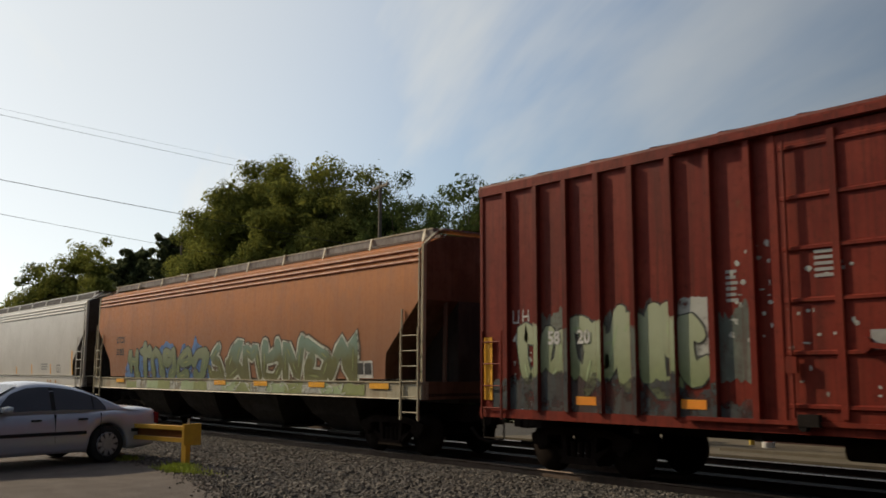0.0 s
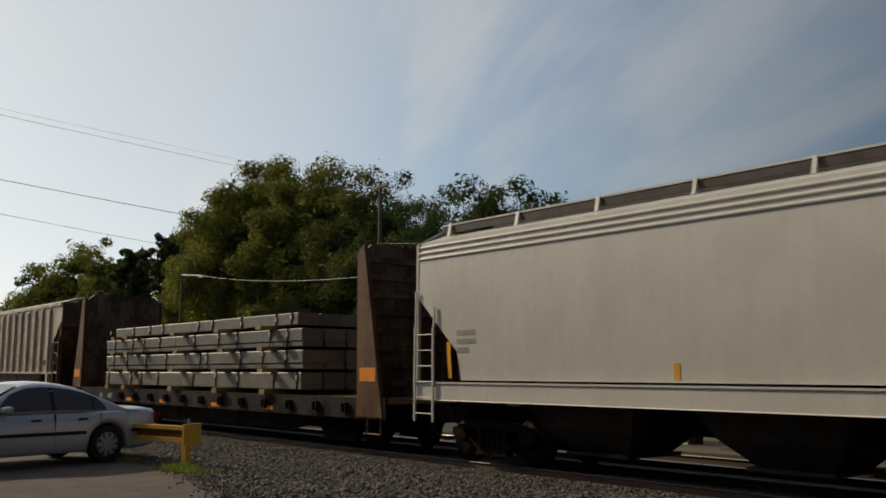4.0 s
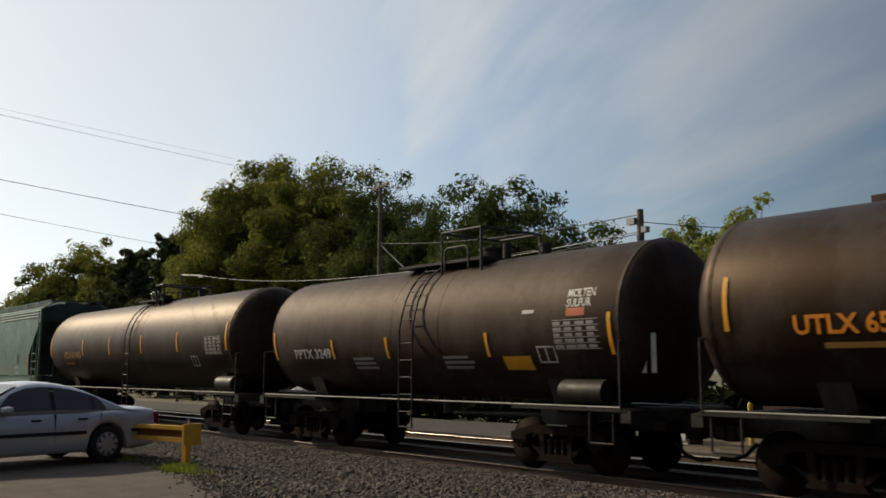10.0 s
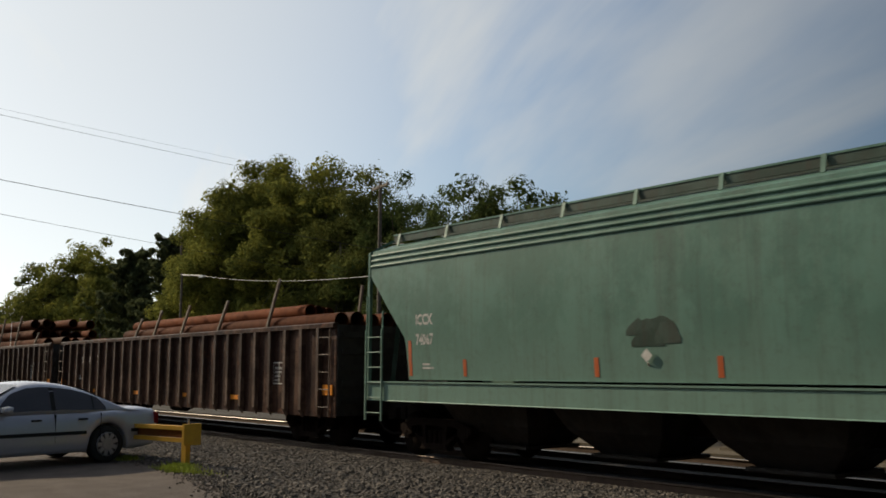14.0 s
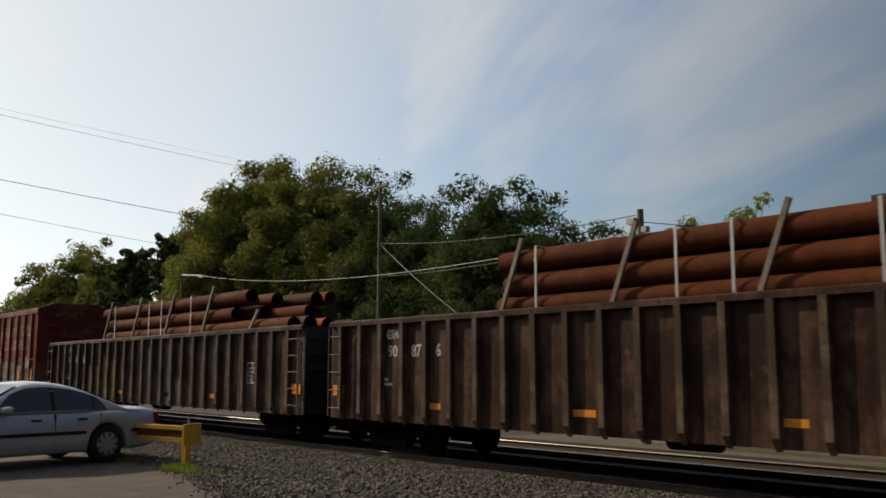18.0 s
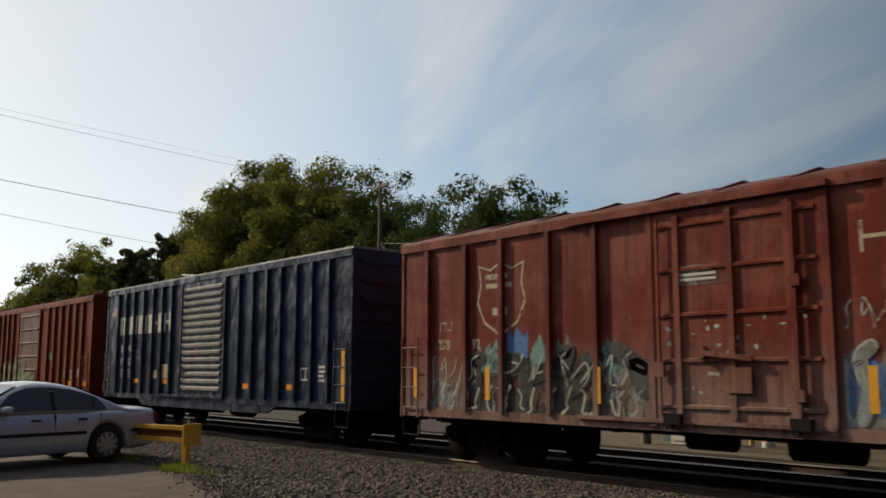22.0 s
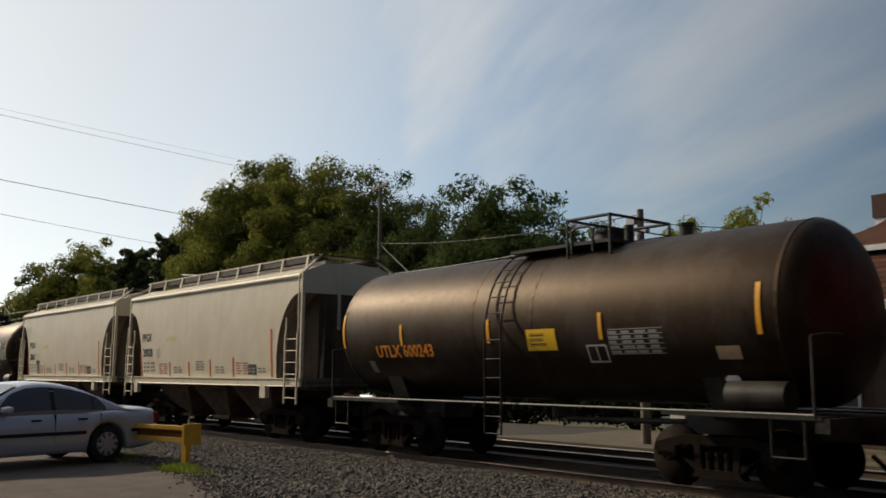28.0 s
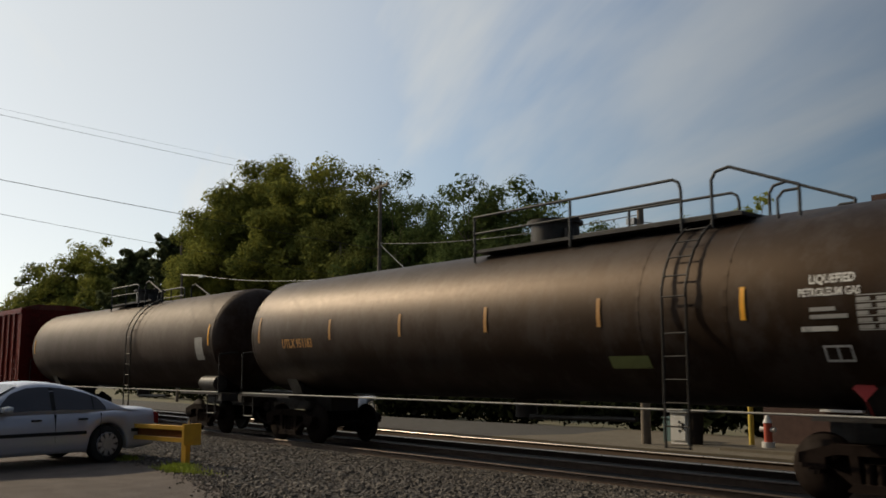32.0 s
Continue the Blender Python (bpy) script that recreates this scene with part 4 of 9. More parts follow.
def leaf_mesh(name, centres, radii, per, size, mat, seed, squash=0.75, droop=0.0):
    """Small leaf sprays round many twig ends: each spray is a folded pair of triangles."""
    r = np.random.default_rng(seed)
    P, C, K = [], [], []
    for (c, rad) in zip(centres, radii):
        n = max(3, int(per * rad * rad))
        u = r.normal(0, 1, (n, 3))
        u /= np.linalg.norm(u, axis=1)[:, None]
        k = r.uniform(0.25, 1.0, n) ** 0.5
        q = np.array(c)[None] + u * (k * rad)[:, None] * np.array([1, 1, squash])
        P.append(q); C.append(tuple(c)); K.append(n)
    n_fine = sum(len(q) for q in P)
    for (c, rad) in zip(centres, radii):   # denser, larger sprays deep in each clump
        u = r.normal(0, 1, (int(8 + 0.10 * per * rad * rad), 3))
        P.append(np.array(c)[None] + u * (0.36 * rad) * np.array([1, 1, squash])); C.append(tuple(c)); K.append(len(u))
    C = np.array(C)
    P = np.concatenate(P)
    n = len(P)
    s = size * r.uniform(0.5, 1.25, n)
    s[n_fine:] *= 2.4
    # leaves spread over each clump: they face outwards and up, with some scatter
    away = P - np.repeat(C, K, axis=0)
    away /= np.linalg.norm(away, axis=1)[:, None] + 1e-6
    c = away + np.array([0, 0, 0.35]) + r.normal(0, 0.45, (n, 3)); c /= np.linalg.norm(c, axis=1)[:, None]
    a = r.normal(0, 1, (n, 3)); a -= c * (a * c).sum(1)[:, None]; a /= np.linalg.norm(a, axis=1)[:, None]
    b = np.cross(c, a)
    v0 = P - a * s[:, None]
    v1 = P + b * (s * 0.45)[:, None] + c * (s * 0.2)[:, None]
    v2 = P + a * s[:, None]
    v3 = P - b * (s * 0.45)[:, None] + c * (s * 0.2)[:, None]
    V = np.stack([v0, v1, v2, v3], 1).reshape(-1, 3)
    F = (np.array([(0, 1, 2), (0, 2, 3)])[None] + 4 * np.arange(n)[:, None, None]).reshape(-1, 3)
    me = bpy.data.meshes.new(name)
    me.vertices.add(len(V)); me.loops.add(F.size); me.polygons.add(len(F))
    me.vertices.foreach_set("co", V.astype(np.float32).ravel())
    me.loops.foreach_set("vertex_index", F.astype(np.int32).ravel())
    me.polygons.foreach_set("loop_start", np.arange(0, F.size, 3, dtype=np.int32))
    me.materials.append(mat)
    me.update(calc_edges=True)
    return me


def broad_tree(x, y, h, spread, base, label, leaf, seed, clumps=60, per=26, leaf_size=0.28, ground=-0.35, gap=0.0, puff=0.26):
    """Trunk, forking limbs, twig clumps over the crown's outer two thirds. base: height at which the crown begins."""
    rnd = random.Random(seed)
    t = holder("tree", label, "tree", "trees beyond the tracks", loc=(x, y, ground))
    wood = Geo()
    tr = 0.018 * h + 0.06
    fork = base + (h - base) * 0.12
    wood.tube((0, 0, -0.3), (0.05 * rnd.uniform(-1, 1), 0, fork), tr, 10, tr * 0.7)
    cen, rad = [], []
    n_limb = 7
    limbs = []
    for i in range(n_limb):
        a = 6.283 * (i + rnd.random() * 0.6) / n_limb
        out = spread * rnd.uniform(0.35, 0.62) * (0.4 if i == 0 else 1)
        top = fork + (h - fork) * rnd.uniform(0.5, 0.8)
        p0 = Vector((0, 0, fork * rnd.uniform(0.75, 1.0)))
        p1 = Vector((out * 0.45 * math.cos(a), out * 0.45 * math.sin(a), (p0.z + top) / 2 + 0.4))
        p2 = Vector((out * math.cos(a), out * math.sin(a), top))
        wood.tube(p0, p1, tr * 0.45, 7, tr * 0.28, False).tube(p1, p2, tr * 0.28, 6, tr * 0.1, False)
        limbs.append((p1, p2))
    for i in range(clumps):
        a, e = rnd.uniform(0, 6.283), math.asin(rnd.uniform(-0.45, 1.0))
        k = rnd.uniform(0.62, 1.0) if rnd.random() < 0.8 else rnd.uniform(0.3, 0.6)
        lump = 1 + 0.16 * math.sin(3 * a + seed) + 0.12 * math.sin(5 * a + 2 * seed) + 0.1 * math.sin(4 * e + seed)
        zc = base + (h - base) * 0.42
        c = Vector((spread * k * lump * math.cos(e) * math.cos(a), spread * k * lump * math.cos(e) * math.sin(a), zc + (h - zc) * k * lump * 0.95 * math.sin(e) if e > 0 else zc + (zc - base) * k * math.sin(e) * 1.6))
        r = spread * rnd.uniform(0.11, 0.24) + (0.08 if spread > 5 else puff)
        if rnd.random() < gap:
            continue
        cen.append(c); rad.append(r)
        p1, p2 = min(limbs, key=lambda q: (q[1] - c).length)
        s = p1.lerp(p2, rnd.uniform(0.3, 0.9))
        wood.tube(s, s.lerp(c, 0.5) + Vector((0, 0, 0.15)), tr * 0.12, 4, tr * 0.07, False).tube(s.lerp(c, 0.5) + Vector((0, 0, 0.15)), c, tr * 0.07, 4, 0.012, False)
    part("trunk", wood, M_bark, t)
    part("crown", leaf_mesh("crown", cen, rad, per, leaf_size, leaf, seed), None, t)
    return t


def conifer(x, y, h, spread, label, seed):
    """Ragged conifer: tiers of rising boughs, each hung with short needle sprays."""
    rnd = random.Random(seed)
    t = holder("tree", label, "tree", "trees beyond the tracks", loc=(x, y, -0.35))
    wood = Geo().tube((0, 0, -0.2), (0, 0, h), 0.22, 8, 0.03)
    cen, rad = [], []
    for i in range(130):
        z = h * (0.12 + 0.86 * i / 130)
        k = (1 - (z / h) * 0.72)
        a = i * 2.4 + rnd.random()
        L = spread * k * rnd.uniform(0.35, 1.5) * (1 + 0.35 * math.cos(a - 2.6))
        tip = Vector((L * math.cos(a), L * math.sin(a), z + L * rnd.uniform(0.15, 0.75)))
        wood.tube((0, 0, z), tip, 0.04, 4, 0.012, False)
        for f in (0.3, 0.45, 0.6, 0.72, 0.84, 0.94, 1.02):
            cen.append(Vector((0, 0, z)).lerp(tip, f) + Vector((rnd.uniform(-0.2, 0.2), rnd.uniform(-0.2, 0.2), -0.08))); rad.append(0.62 * (1.25 - 0.65 * f))
    part("trunk", wood, M_bark, t)
    part("crown", leaf_mesh("crown", cen, rad, 130, 0.15, M_leaf4, seed, 0.6), None, t)


def build_trees():
    # tall cottonwood group
    broad_tree(-61.6, 33.6, 18.3, 5.9, 2.0, "tall spreading olive-green tree in spring leaf", M_leaf1, 1, 387, 297, 0.11, gap=0.02)
    broad_tree(-66.2, 33.0, 13.2, 4.6, 1.5, "lower olive-green tree leaning out from a taller one", M_leaf1, 21, 186, 270, 0.11, gap=0.02)
    broad_tree(-53.6, 33.4, 16.1, 4.6, 2.0, "tall airy tree with thin young leaves", M_leaf1, 2, 294, 270, 0.11, gap=0.03)
    broad_tree(-47.8, 33.8, 14.0, 4.2, 2.0, "tall airy tree with dark green leaves", M_leaf6, 22, 263, 330, 0.085, gap=0.05)
    broad_tree(-43.2, 33, 12.9, 3.5, 2.0, "airy green tree behind a utility pole", M_leaf2, 3, 217, 330, 0.08, gap=0.05)
    broad_tree(-39.6, 34, 11.2, 3.5, 1.5, "dark green tree in a row", M_leaf2, 5, 201, 330, 0.08)
    broad_tree(-33.7, 31, 11.0, 3.3, 1.2, "dense dark green tree beyond the tracks", M_leaf2, 4, 232, 350, 0.08)
    broad_tree(-30.6, 31.4, 10.1, 2.9, 1.2, "dense dark green tree with a rounded crown", M_leaf2, 24, 186, 350, 0.08)
    broad_tree(-28.0, 31, 9.0, 2.6, 1.0, "rounded dark green tree at the end of a row", M_leaf2, 6, 155, 350, 0.075)
    broad_tree(-24.5, 40, 10.3, 3.3, 3.0, "open tree with sparse yellow-green leaves", M_leaf3, 7, 190, 260, 0.10, gap=0.06, puff=0.12)
    broad_tree(-28.4, 41, 10.0, 3.1, 2.0, "open tree with young yellow-green leaves", M_leaf3, 17, 150, 240, 0.10, gap=0.08, puff=0.12)
    # far group by the horizon
    broad_tree(-128.6, 43.2, 18.9, 8.6, 1.0, "broad olive tree far along the tracks", M_leaf1, 8, 263, 67, 0.22)
    broad_tree(-136.0, 40, 15.6, 6.6, 1.0, "broad green tree far along the tracks", M_leaf6, 9, 170, 67, 0.22)
    conifer(-82.6, 36, 14.6, 4.8, "ragged dark conifer among broadleaf trees", 10)
    conifer(-95.6, 37.0, 14.6, 4.6, "ragged dark conifer beside taller trees", 11)
    broad_tree(-74.0, 37, 11.0, 5.4, 0.8, "shaded green tree below taller ones", M_leaf6, 12, 186, 99, 0.18)
    # low hedge under the trees
    rnd = random.Random(9)
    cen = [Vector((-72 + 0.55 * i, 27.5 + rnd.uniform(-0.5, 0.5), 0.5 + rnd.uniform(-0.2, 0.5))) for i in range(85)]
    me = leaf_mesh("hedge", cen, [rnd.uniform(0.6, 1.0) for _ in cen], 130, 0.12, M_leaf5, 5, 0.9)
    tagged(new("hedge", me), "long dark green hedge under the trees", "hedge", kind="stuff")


build_trees()


# ---------------- utility poles and wires ----------------
M_polewood = plain("grey_pole_wood", (0.16, 0.13, 0.10), 0.85, 0, 0.35, 4, 0.4, 30)
M_wire = plain("black_wire", (0.03, 0.03, 0.03), 0.6, 0, 0.2, 9)
M_wirepale = plain("pale_wire", (0.30, 0.29, 0.27), 0.5, 0, 0.2, 9)
M_insul = plain("white_porcelain", (0.7, 0.7, 0.68), 0.3, 0, 0.1, 9)
M_grey_metal = plain("grey_metal_box", (0.35, 0.36, 0.37), 0.5, 0.3, 0.2, 8)


def wire(p, q, sag, r=0.014, mat=None, label="thin overhead wire"):
    g = Geo()
    p, q = Vector(p), Vector(q)
    pts = []
    for i in range(13):
        k = i / 12
        pts.append(p.lerp(q, k) + Vector((0, 0, -4 * sag * k * (1 - k))))
    g.run(pts, r, 5)
    return thing("wire", g, mat or M_wire, label, "overhead wire", "overhead wires")


def pole(x, y, top, label, arm=0.0, arm_dir=(1, 0), lean=0.0, r=0.13):
    ob = holder("utility_pole", label, "utility pole", "utility poles", loc=(x, y, -0.35))
    h = top + 0.35
    part("shaft", Geo().tube((0, 0, -0.3), (lean, 0, h), r * 1.2, 12, r * 0.8), M_polewood, ob)
    if arm:
        d = Vector((arm_dir[0], arm_dir[1], 0)).normalized()
        c = Vector((lean, 0, h - 0.25))
        part("crossarm", Geo().beam(c - d * arm / 2, c + d * arm / 2, 0.09, 0.11), M_polewood, ob)
        for k in (-0.45, -0.2, 0.2, 0.45):
            part("insulator", Geo().tube(c + d * arm * k + Vector((0, 0, 0.05)), c + d * arm * k + Vector((0, 0, 0.2)), 0.045, 8, 0.03), M_insul, ob)
    return ob


def build_poles():
    pole(-33.3, 24.0, 10.25, "weathered utility pole with a crossarm in front of trees", 1.7, (1, -0.2), r=0.095)
    p2 = pole(-14.9, 19.15, 5.88, "grey wooden utility pole with a flood lamp", 0.0, r=0.11)
    part("flood_lamp", Geo().box(-0.36, -0.10, -0.14, 0.05, 5.85, 6.02), M_grey_metal, p2)
    part("flood_lamp", Geo().box(0.10, 0.26, -0.12, 0.05, 5.60, 5.75), M_grey_metal, p2)
    for z in (5.05, 5.4):
        part("insulator", Geo().tube((0, -0.13, z), (0, -0.13, z + 0.15), 0.05, 8), M_insul, p2)
    lp = pole(-57.2, 25.2, 8.1, "street lamp pole with a pale arm", r=0.09)
    part("lamp_arm", Geo().tube((0, 0, 8.3), (3.2, -0.1, 8.0), 0.06, 8, 0.045), M_wirepale, lp)
    part("lamp_head", Geo().cbox(3.3, -0.1, 7.95, 0.6, 0.2, 0.14), M_grey_metal, lp)
    pole(-75.3, 33.0, 13.3, "distant utility pole among trees")
    top, low = "thin dark overhead wire over the tracks", "pale overhead cable in front of the trees"
    wire((-14.9, 19.15, 5.75), (-33.3, 24.0, 7.4), 0.25, 0.014, None, top)
    wire((-14.9, 19.15, 5.25), (-33.3, 24.0, 5.9), 0.2, 0.012, None, top)
    wire((-14.9, 19.15, 5.55), (-11.1, 22.5, 5.2), 0.06, 0.012, None, top)
    wire((-54.0, 25.1, 7.65), (-14.9, 19.15, 5.3), 0.75, 0.015, M_wirepale, low)
    wire((-33.3, 24.0, 7.37), (-22.6, 24.0, 1.3), 0.35, 0.02, M_wirepale, "pale guy wire of a utility pole")
    for a, b, sg, r in (((-25.9, -3.0, 9.05), (-34.1, 24.1, 9.84), 0.12, 0.006), ((-25.4, -3.0, 8.99), (-33.0, 23.9, 9.86), 0.1, 0.0035), ((-30.2, -1.0, 8.19), (-33.3, 24.0, 7.11), 0.1, 0.011), ((-28.2, -3.0, 7.17), (-33.3, 24.0, 5.63), 0.15, 0.007)):
        wire(a, b, sg, r, None, top)


build_poles()


# ---------------- depot and platform beyond the tracks ----------------
M_shingle = plain("brown_shingle", (0.082, 0.040, 0.028), 0.95, 0, 0.3, 5, 0.5, 40, rand=0.22, spec=0.1)
M_whitepaint = plain("weathered_white_paint", (0.62, 0.61, 0.58), 0.6, 0, 0.15, 5)
M_brick = plain("dark_red_brick", (0.075, 0.036, 0.027), 0.85, 0, 0.3, 6, 0.3, 40, rand=0.2)
M_soffit = plain("dark_soffit", (0.07, 0.05, 0.04), 0.8, 0, 0.3, 5)
M_yellowpaint = plain("yellow_paint", (0.55, 0.40, 0.06), 0.6, 0, 0.2, 6)
M_tealpaint = plain("dull_teal_paint", (0.10, 0.17, 0.17), 0.6, 0, 0.2, 6)
EAVE_Z, X_W, X_E, Y_S, Y_N, PITCH = 3.22, -15.0, 14.0, 20.3, 33.3, 0.583


def build_depot():
    d = holder("depot", "low brick depot with a brown shingle hip roof and white fascia", "building")
    ridge = (Y_N - Y_S) / 2
    zr = EAVE_Z + PITCH * ridge
    corners = [(X_W, Y_S, EAVE_Z), (X_E, Y_S, EAVE_Z), (X_E, Y_N, EAVE_Z), (X_W, Y_N, EAVE_Z), (X_W + ridge, Y_S + ridge, zr), (X_E - ridge, Y_S + ridge, zr)]
    rf = part("roof", Geo().add(corners, [(0, 1, 5, 4), (1, 2, 5), (2, 3, 4, 5), (3, 0, 4)]), M_soffit, d, "brown shingle hip roof")
    # shingle courses on the two slopes that can be seen
    n = 26
    for i in range(n):
        a0, a1 = ridge * i / n, ridge * (i + 1) / n + 0.03
        z0, z1 = EAVE_Z + PITCH * a0 + 0.035, EAVE_Z + PITCH * a1 + 0.012
        part("shingle_course", Geo().add([(X_W + a0, Y_S + a0, z0), (X_E - a0, Y_S + a0, z0), (X_E - a1, Y_S + a1, z1), (X_W + a1, Y_S + a1, z1), (X_W + a0, Y_S + a0, z0 - 0.03), (X_E - a0, Y_S + a0, z0 - 0.03)], [(0, 1, 2, 3), (4, 5, 1, 0)]), M_shingle, rf)
        part("shingle_course", Geo().add([(X_W + a0, Y_S + a0, z0), (X_W + a0, Y_N - a0, z0), (X_W + a1, Y_N - a1, z1), (X_W + a1, Y_S + a1, z1), (X_W + a0, Y_S + a0, z0 - 0.03), (X_W + a0, Y_N - a0, z0 - 0.03)], [(0, 1, 2, 3), (4, 5, 1, 0)]), M_shingle, rf)
    part("fascia", Geo().box(X_W, X_E, Y_S - 0.04, Y_S, EAVE_Z - 0.20, EAVE_Z + 0.02), M_whitepaint, d, "white fascia board")
    part("fascia", Geo().box(X_W - 0.04, X_W, Y_S, Y_N, EAVE_Z - 0.20, EAVE_Z + 0.02), M_whitepaint, d, "white fascia board")
    part("soffit", Geo().box(X_W, X_E, Y_S, Y_N, EAVE_Z - 0.10, EAVE_Z - 0.02), M_soffit, d)
    for w, (x0, x1, y0, y1) in (("wall", (X_W + 1.7, X_E - 1.7, Y_S + 1.7, Y_S + 2.0)), ("wall", (X_W + 1.7, X_W + 2.0, Y_S + 2.0, Y_N - 1.7)), ("wall", (X_E - 2.0, X_E - 1.7, Y_S + 2.0, Y_N - 1.7)), ("wall", (X_W + 1.7, X_E - 1.7, Y_N - 1.7, Y_N - 1.4))):
        part(w, Geo().box(x0, x1, y0, y1, -0.3, EAVE_Z - 0.10), M_brick, d, "dark red brick wall")
    for x in (-11.6, -8.6, -5.2, -1.5):
        wn = part("window", Geo().box(x, x + 0.95, Y_S + 1.62, Y_S + 1.72, 0.75, 2.3), M_whitepaint, d, "white-framed sash window")
        for z0, z1 in ((0.83, 1.48), (1.56, 2.22)):
            part("pane", Geo().box(x + 0.08, x + 0.87, Y_S + 1.60, Y_S + 1.62, z0, z1), M_glass, wn)
        part("sill", Geo().box(x - 0.06, x + 1.01, Y_S + 1.54, Y_S + 1.70, 0.68, 0.75), M_whitepaint, wn)
    part("door", Geo().box(-10.3, -9.3, Y_S + 1.62, Y_S + 1.72, -0.15, 2.1), M_soffit, d)
    for x in (-13.0, -9.0, -5.0, -1.0, 3.0):
        part("bracket", Geo().beam((x, Y_S + 1.68, 1.9), (x, Y_S + 0.35, EAVE_Z - 0.15), 0.12, 0.14), M_whitepaint if x > -12 else M_soffit, d)
    # dormer over the front slope
    dz = 4.05
    part("dormer_wall", Geo().box(-10.9, -6.4, 22.7, 25.5, dz - 0.6, 4.62), M_brick, d)
    part("dormer_fascia", Geo().box(-11.3, -6.0, 22.35, 22.42, 4.62, 4.76), M_whitepaint, d, "white dormer fascia")
    part("dormer_roof", Geo().add([(-11.3, 22.35, 4.76), (-6.0, 22.35, 4.76), (-6.8, 25.8, 6.4), (-10.4, 25.8, 6.4), (-11.3, 26.4, 4.76), (-6.0, 26.4, 4.76)], [(0, 1, 2, 3), (0, 3, 4), (1, 5, 2)]), M_shingle, d, "brown dormer roof")
    ch = part("chimney", Geo().box(-11.1, -10.1, 24.2, 25.1, 4.4, 5.72), M_whitepaint, d, "white-painted chimney foot")
    part("chimney_top", Geo().box(-11.14, -10.06, 24.16, 25.14, 5.72, 6.34), M_brick, ch, "dark brick chimney top")
    part("service_mast", Geo().tube((-11.1, 22.5, 4.3), (-11.1, 22.5, 5.25), 0.035, 8).tube((-11.1, 22.4, 4.72), (-11.1, 22.4, 4.82), 0.10, 10, 0.03), M_wirepale, d, "service mast with a white lamp")


def build_platform():
    cab = holder("cabinet", "white signal cabinet on the platform", "equipment cabinet")
    part("body", Geo().box(-14.62, -14.12, 19.80, 20.25, -0.17, 0.62), M_whitepaint, cab)
    part("door", Geo().box(-14.58, -14.16, 19.775, 19.797, -0.08, 0.54), M_whitepaint, cab)
    part("handle", Geo().box(-14.24, -14.20, 19.74, 19.775, 0.2, 0.36), M_steel, cab)
    part("top_cap", Geo().box(-14.68, -14.06, 19.74, 20.30, 0.62, 0.67), M_grey_metal, cab)
    bars(cab, -14.36, 0.1, 0.10, 0.34, 3, M_black, y=19.772, seed=4)
    thing("trash_can", Geo().tube((-13.98, 20.0, -0.17), (-13.98, 20.0, 0.62), 0.16, 14, 0.19).tube((-13.98, 20.0, 0.62), (-13.98, 20.0, 0.70), 0.20, 14, 0.12), M_steel, "dark round trash can beside a cabinet", "trash can")
    hy = holder("hydrant", "white and red fire hydrant on the platform", "fire hydrant")
    part("barrel", Geo().tube((-12.35, 20.6, -0.17), (-12.35, 20.6, 0.42), 0.10, 12), M_flagred_, hy)
    part("bonnet", Geo().tube((-12.35, 20.6, 0.42), (-12.35, 20.6, 0.60), 0.12, 12, 0.04), M_whitepaint, hy)
    part("nozzle", Geo().tube((-12.55, 20.6, 0.26), (-12.15, 20.6, 0.26), 0.06, 10), M_whitepaint, hy)
    part("base", Geo().tube((-12.35, 20.6, -0.17), (-12.35, 20.6, -0.04), 0.16, 12), M_whitepaint, hy)
    for x, m, h, lab in ((-13.05, M_yellowpaint, 0.85, "short yellow bollard on the platform"), (-15.5, M_tealpaint, 0.45, "low dull teal box on the platform")):
        if m is M_yellowpaint:
            thing("bollard", Geo().tube((x, 21.0, -0.17), (x, 21.0, h), 0.07, 10).tube((x, 21.0, h), (x, 21.0, h + 0.05), 0.07, 10, 0.02), m, lab, "bollard")
        else:
            thing("utility_box", Geo().box(-15.3, -14.75, 20.4, 20.9, -0.17, 0.42).box(-15.33, -14.72, 20.37, 20.93, 0.42, 0.46), m, lab, "utility box")
    thing("kerb", Geo().prism_x([(18.9, -0.17), (19.12, -0.17), (19.10, -0.10), (18.92, -0.10)], -12.6, 40), M_dirt, "low concrete kerb along the platform", "kerb", kind="structure")
    sedan("dark red sedan parked beyond the tracks", M_redpaint, (-41.4, 24.6, -0.31), 0.0, False)
    sedan("blue-grey sedan parked beyond the tracks", M_bluepaint, (-35.2, 25.0, -0.31), 0.08, False)


def build_behind():
    """Unseen wall added behind the camera to cut sky light on the train."""
    thing("wall_south", Geo().box(-110, 60, -9.4, -9.0, -0.05, 9.0), M_brick, "added unseen brick wall that blocks sky light", "wall", kind="structure")


M_flagred_ = plain("hydrant_red", (0.40, 0.07, 0.04), 0.5, 0, 0.2, 6)
M_redpaint = plain("dark_red_paint", (0.06, 0.008, 0.009), 0.3, 0.2, 0.1, 9)
M_bluepaint = plain("blue_grey_paint", (0.10, 0.13, 0.20), 0.3, 0.3, 0.1, 9)
build_depot()
build_platform()
build_behind()


def platform_hedge():
    rnd = random.Random(19)
    # guessed shrubs, added to fill the dark band beyond the platform
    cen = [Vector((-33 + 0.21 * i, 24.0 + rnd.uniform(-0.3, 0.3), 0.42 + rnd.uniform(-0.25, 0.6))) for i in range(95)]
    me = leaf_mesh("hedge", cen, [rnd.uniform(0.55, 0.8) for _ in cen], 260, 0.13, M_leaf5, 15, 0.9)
    tagged(new("hedge", me), "dark hedge filling the shade behind the platform", "hedge", kind="stuff")


platform_hedge()


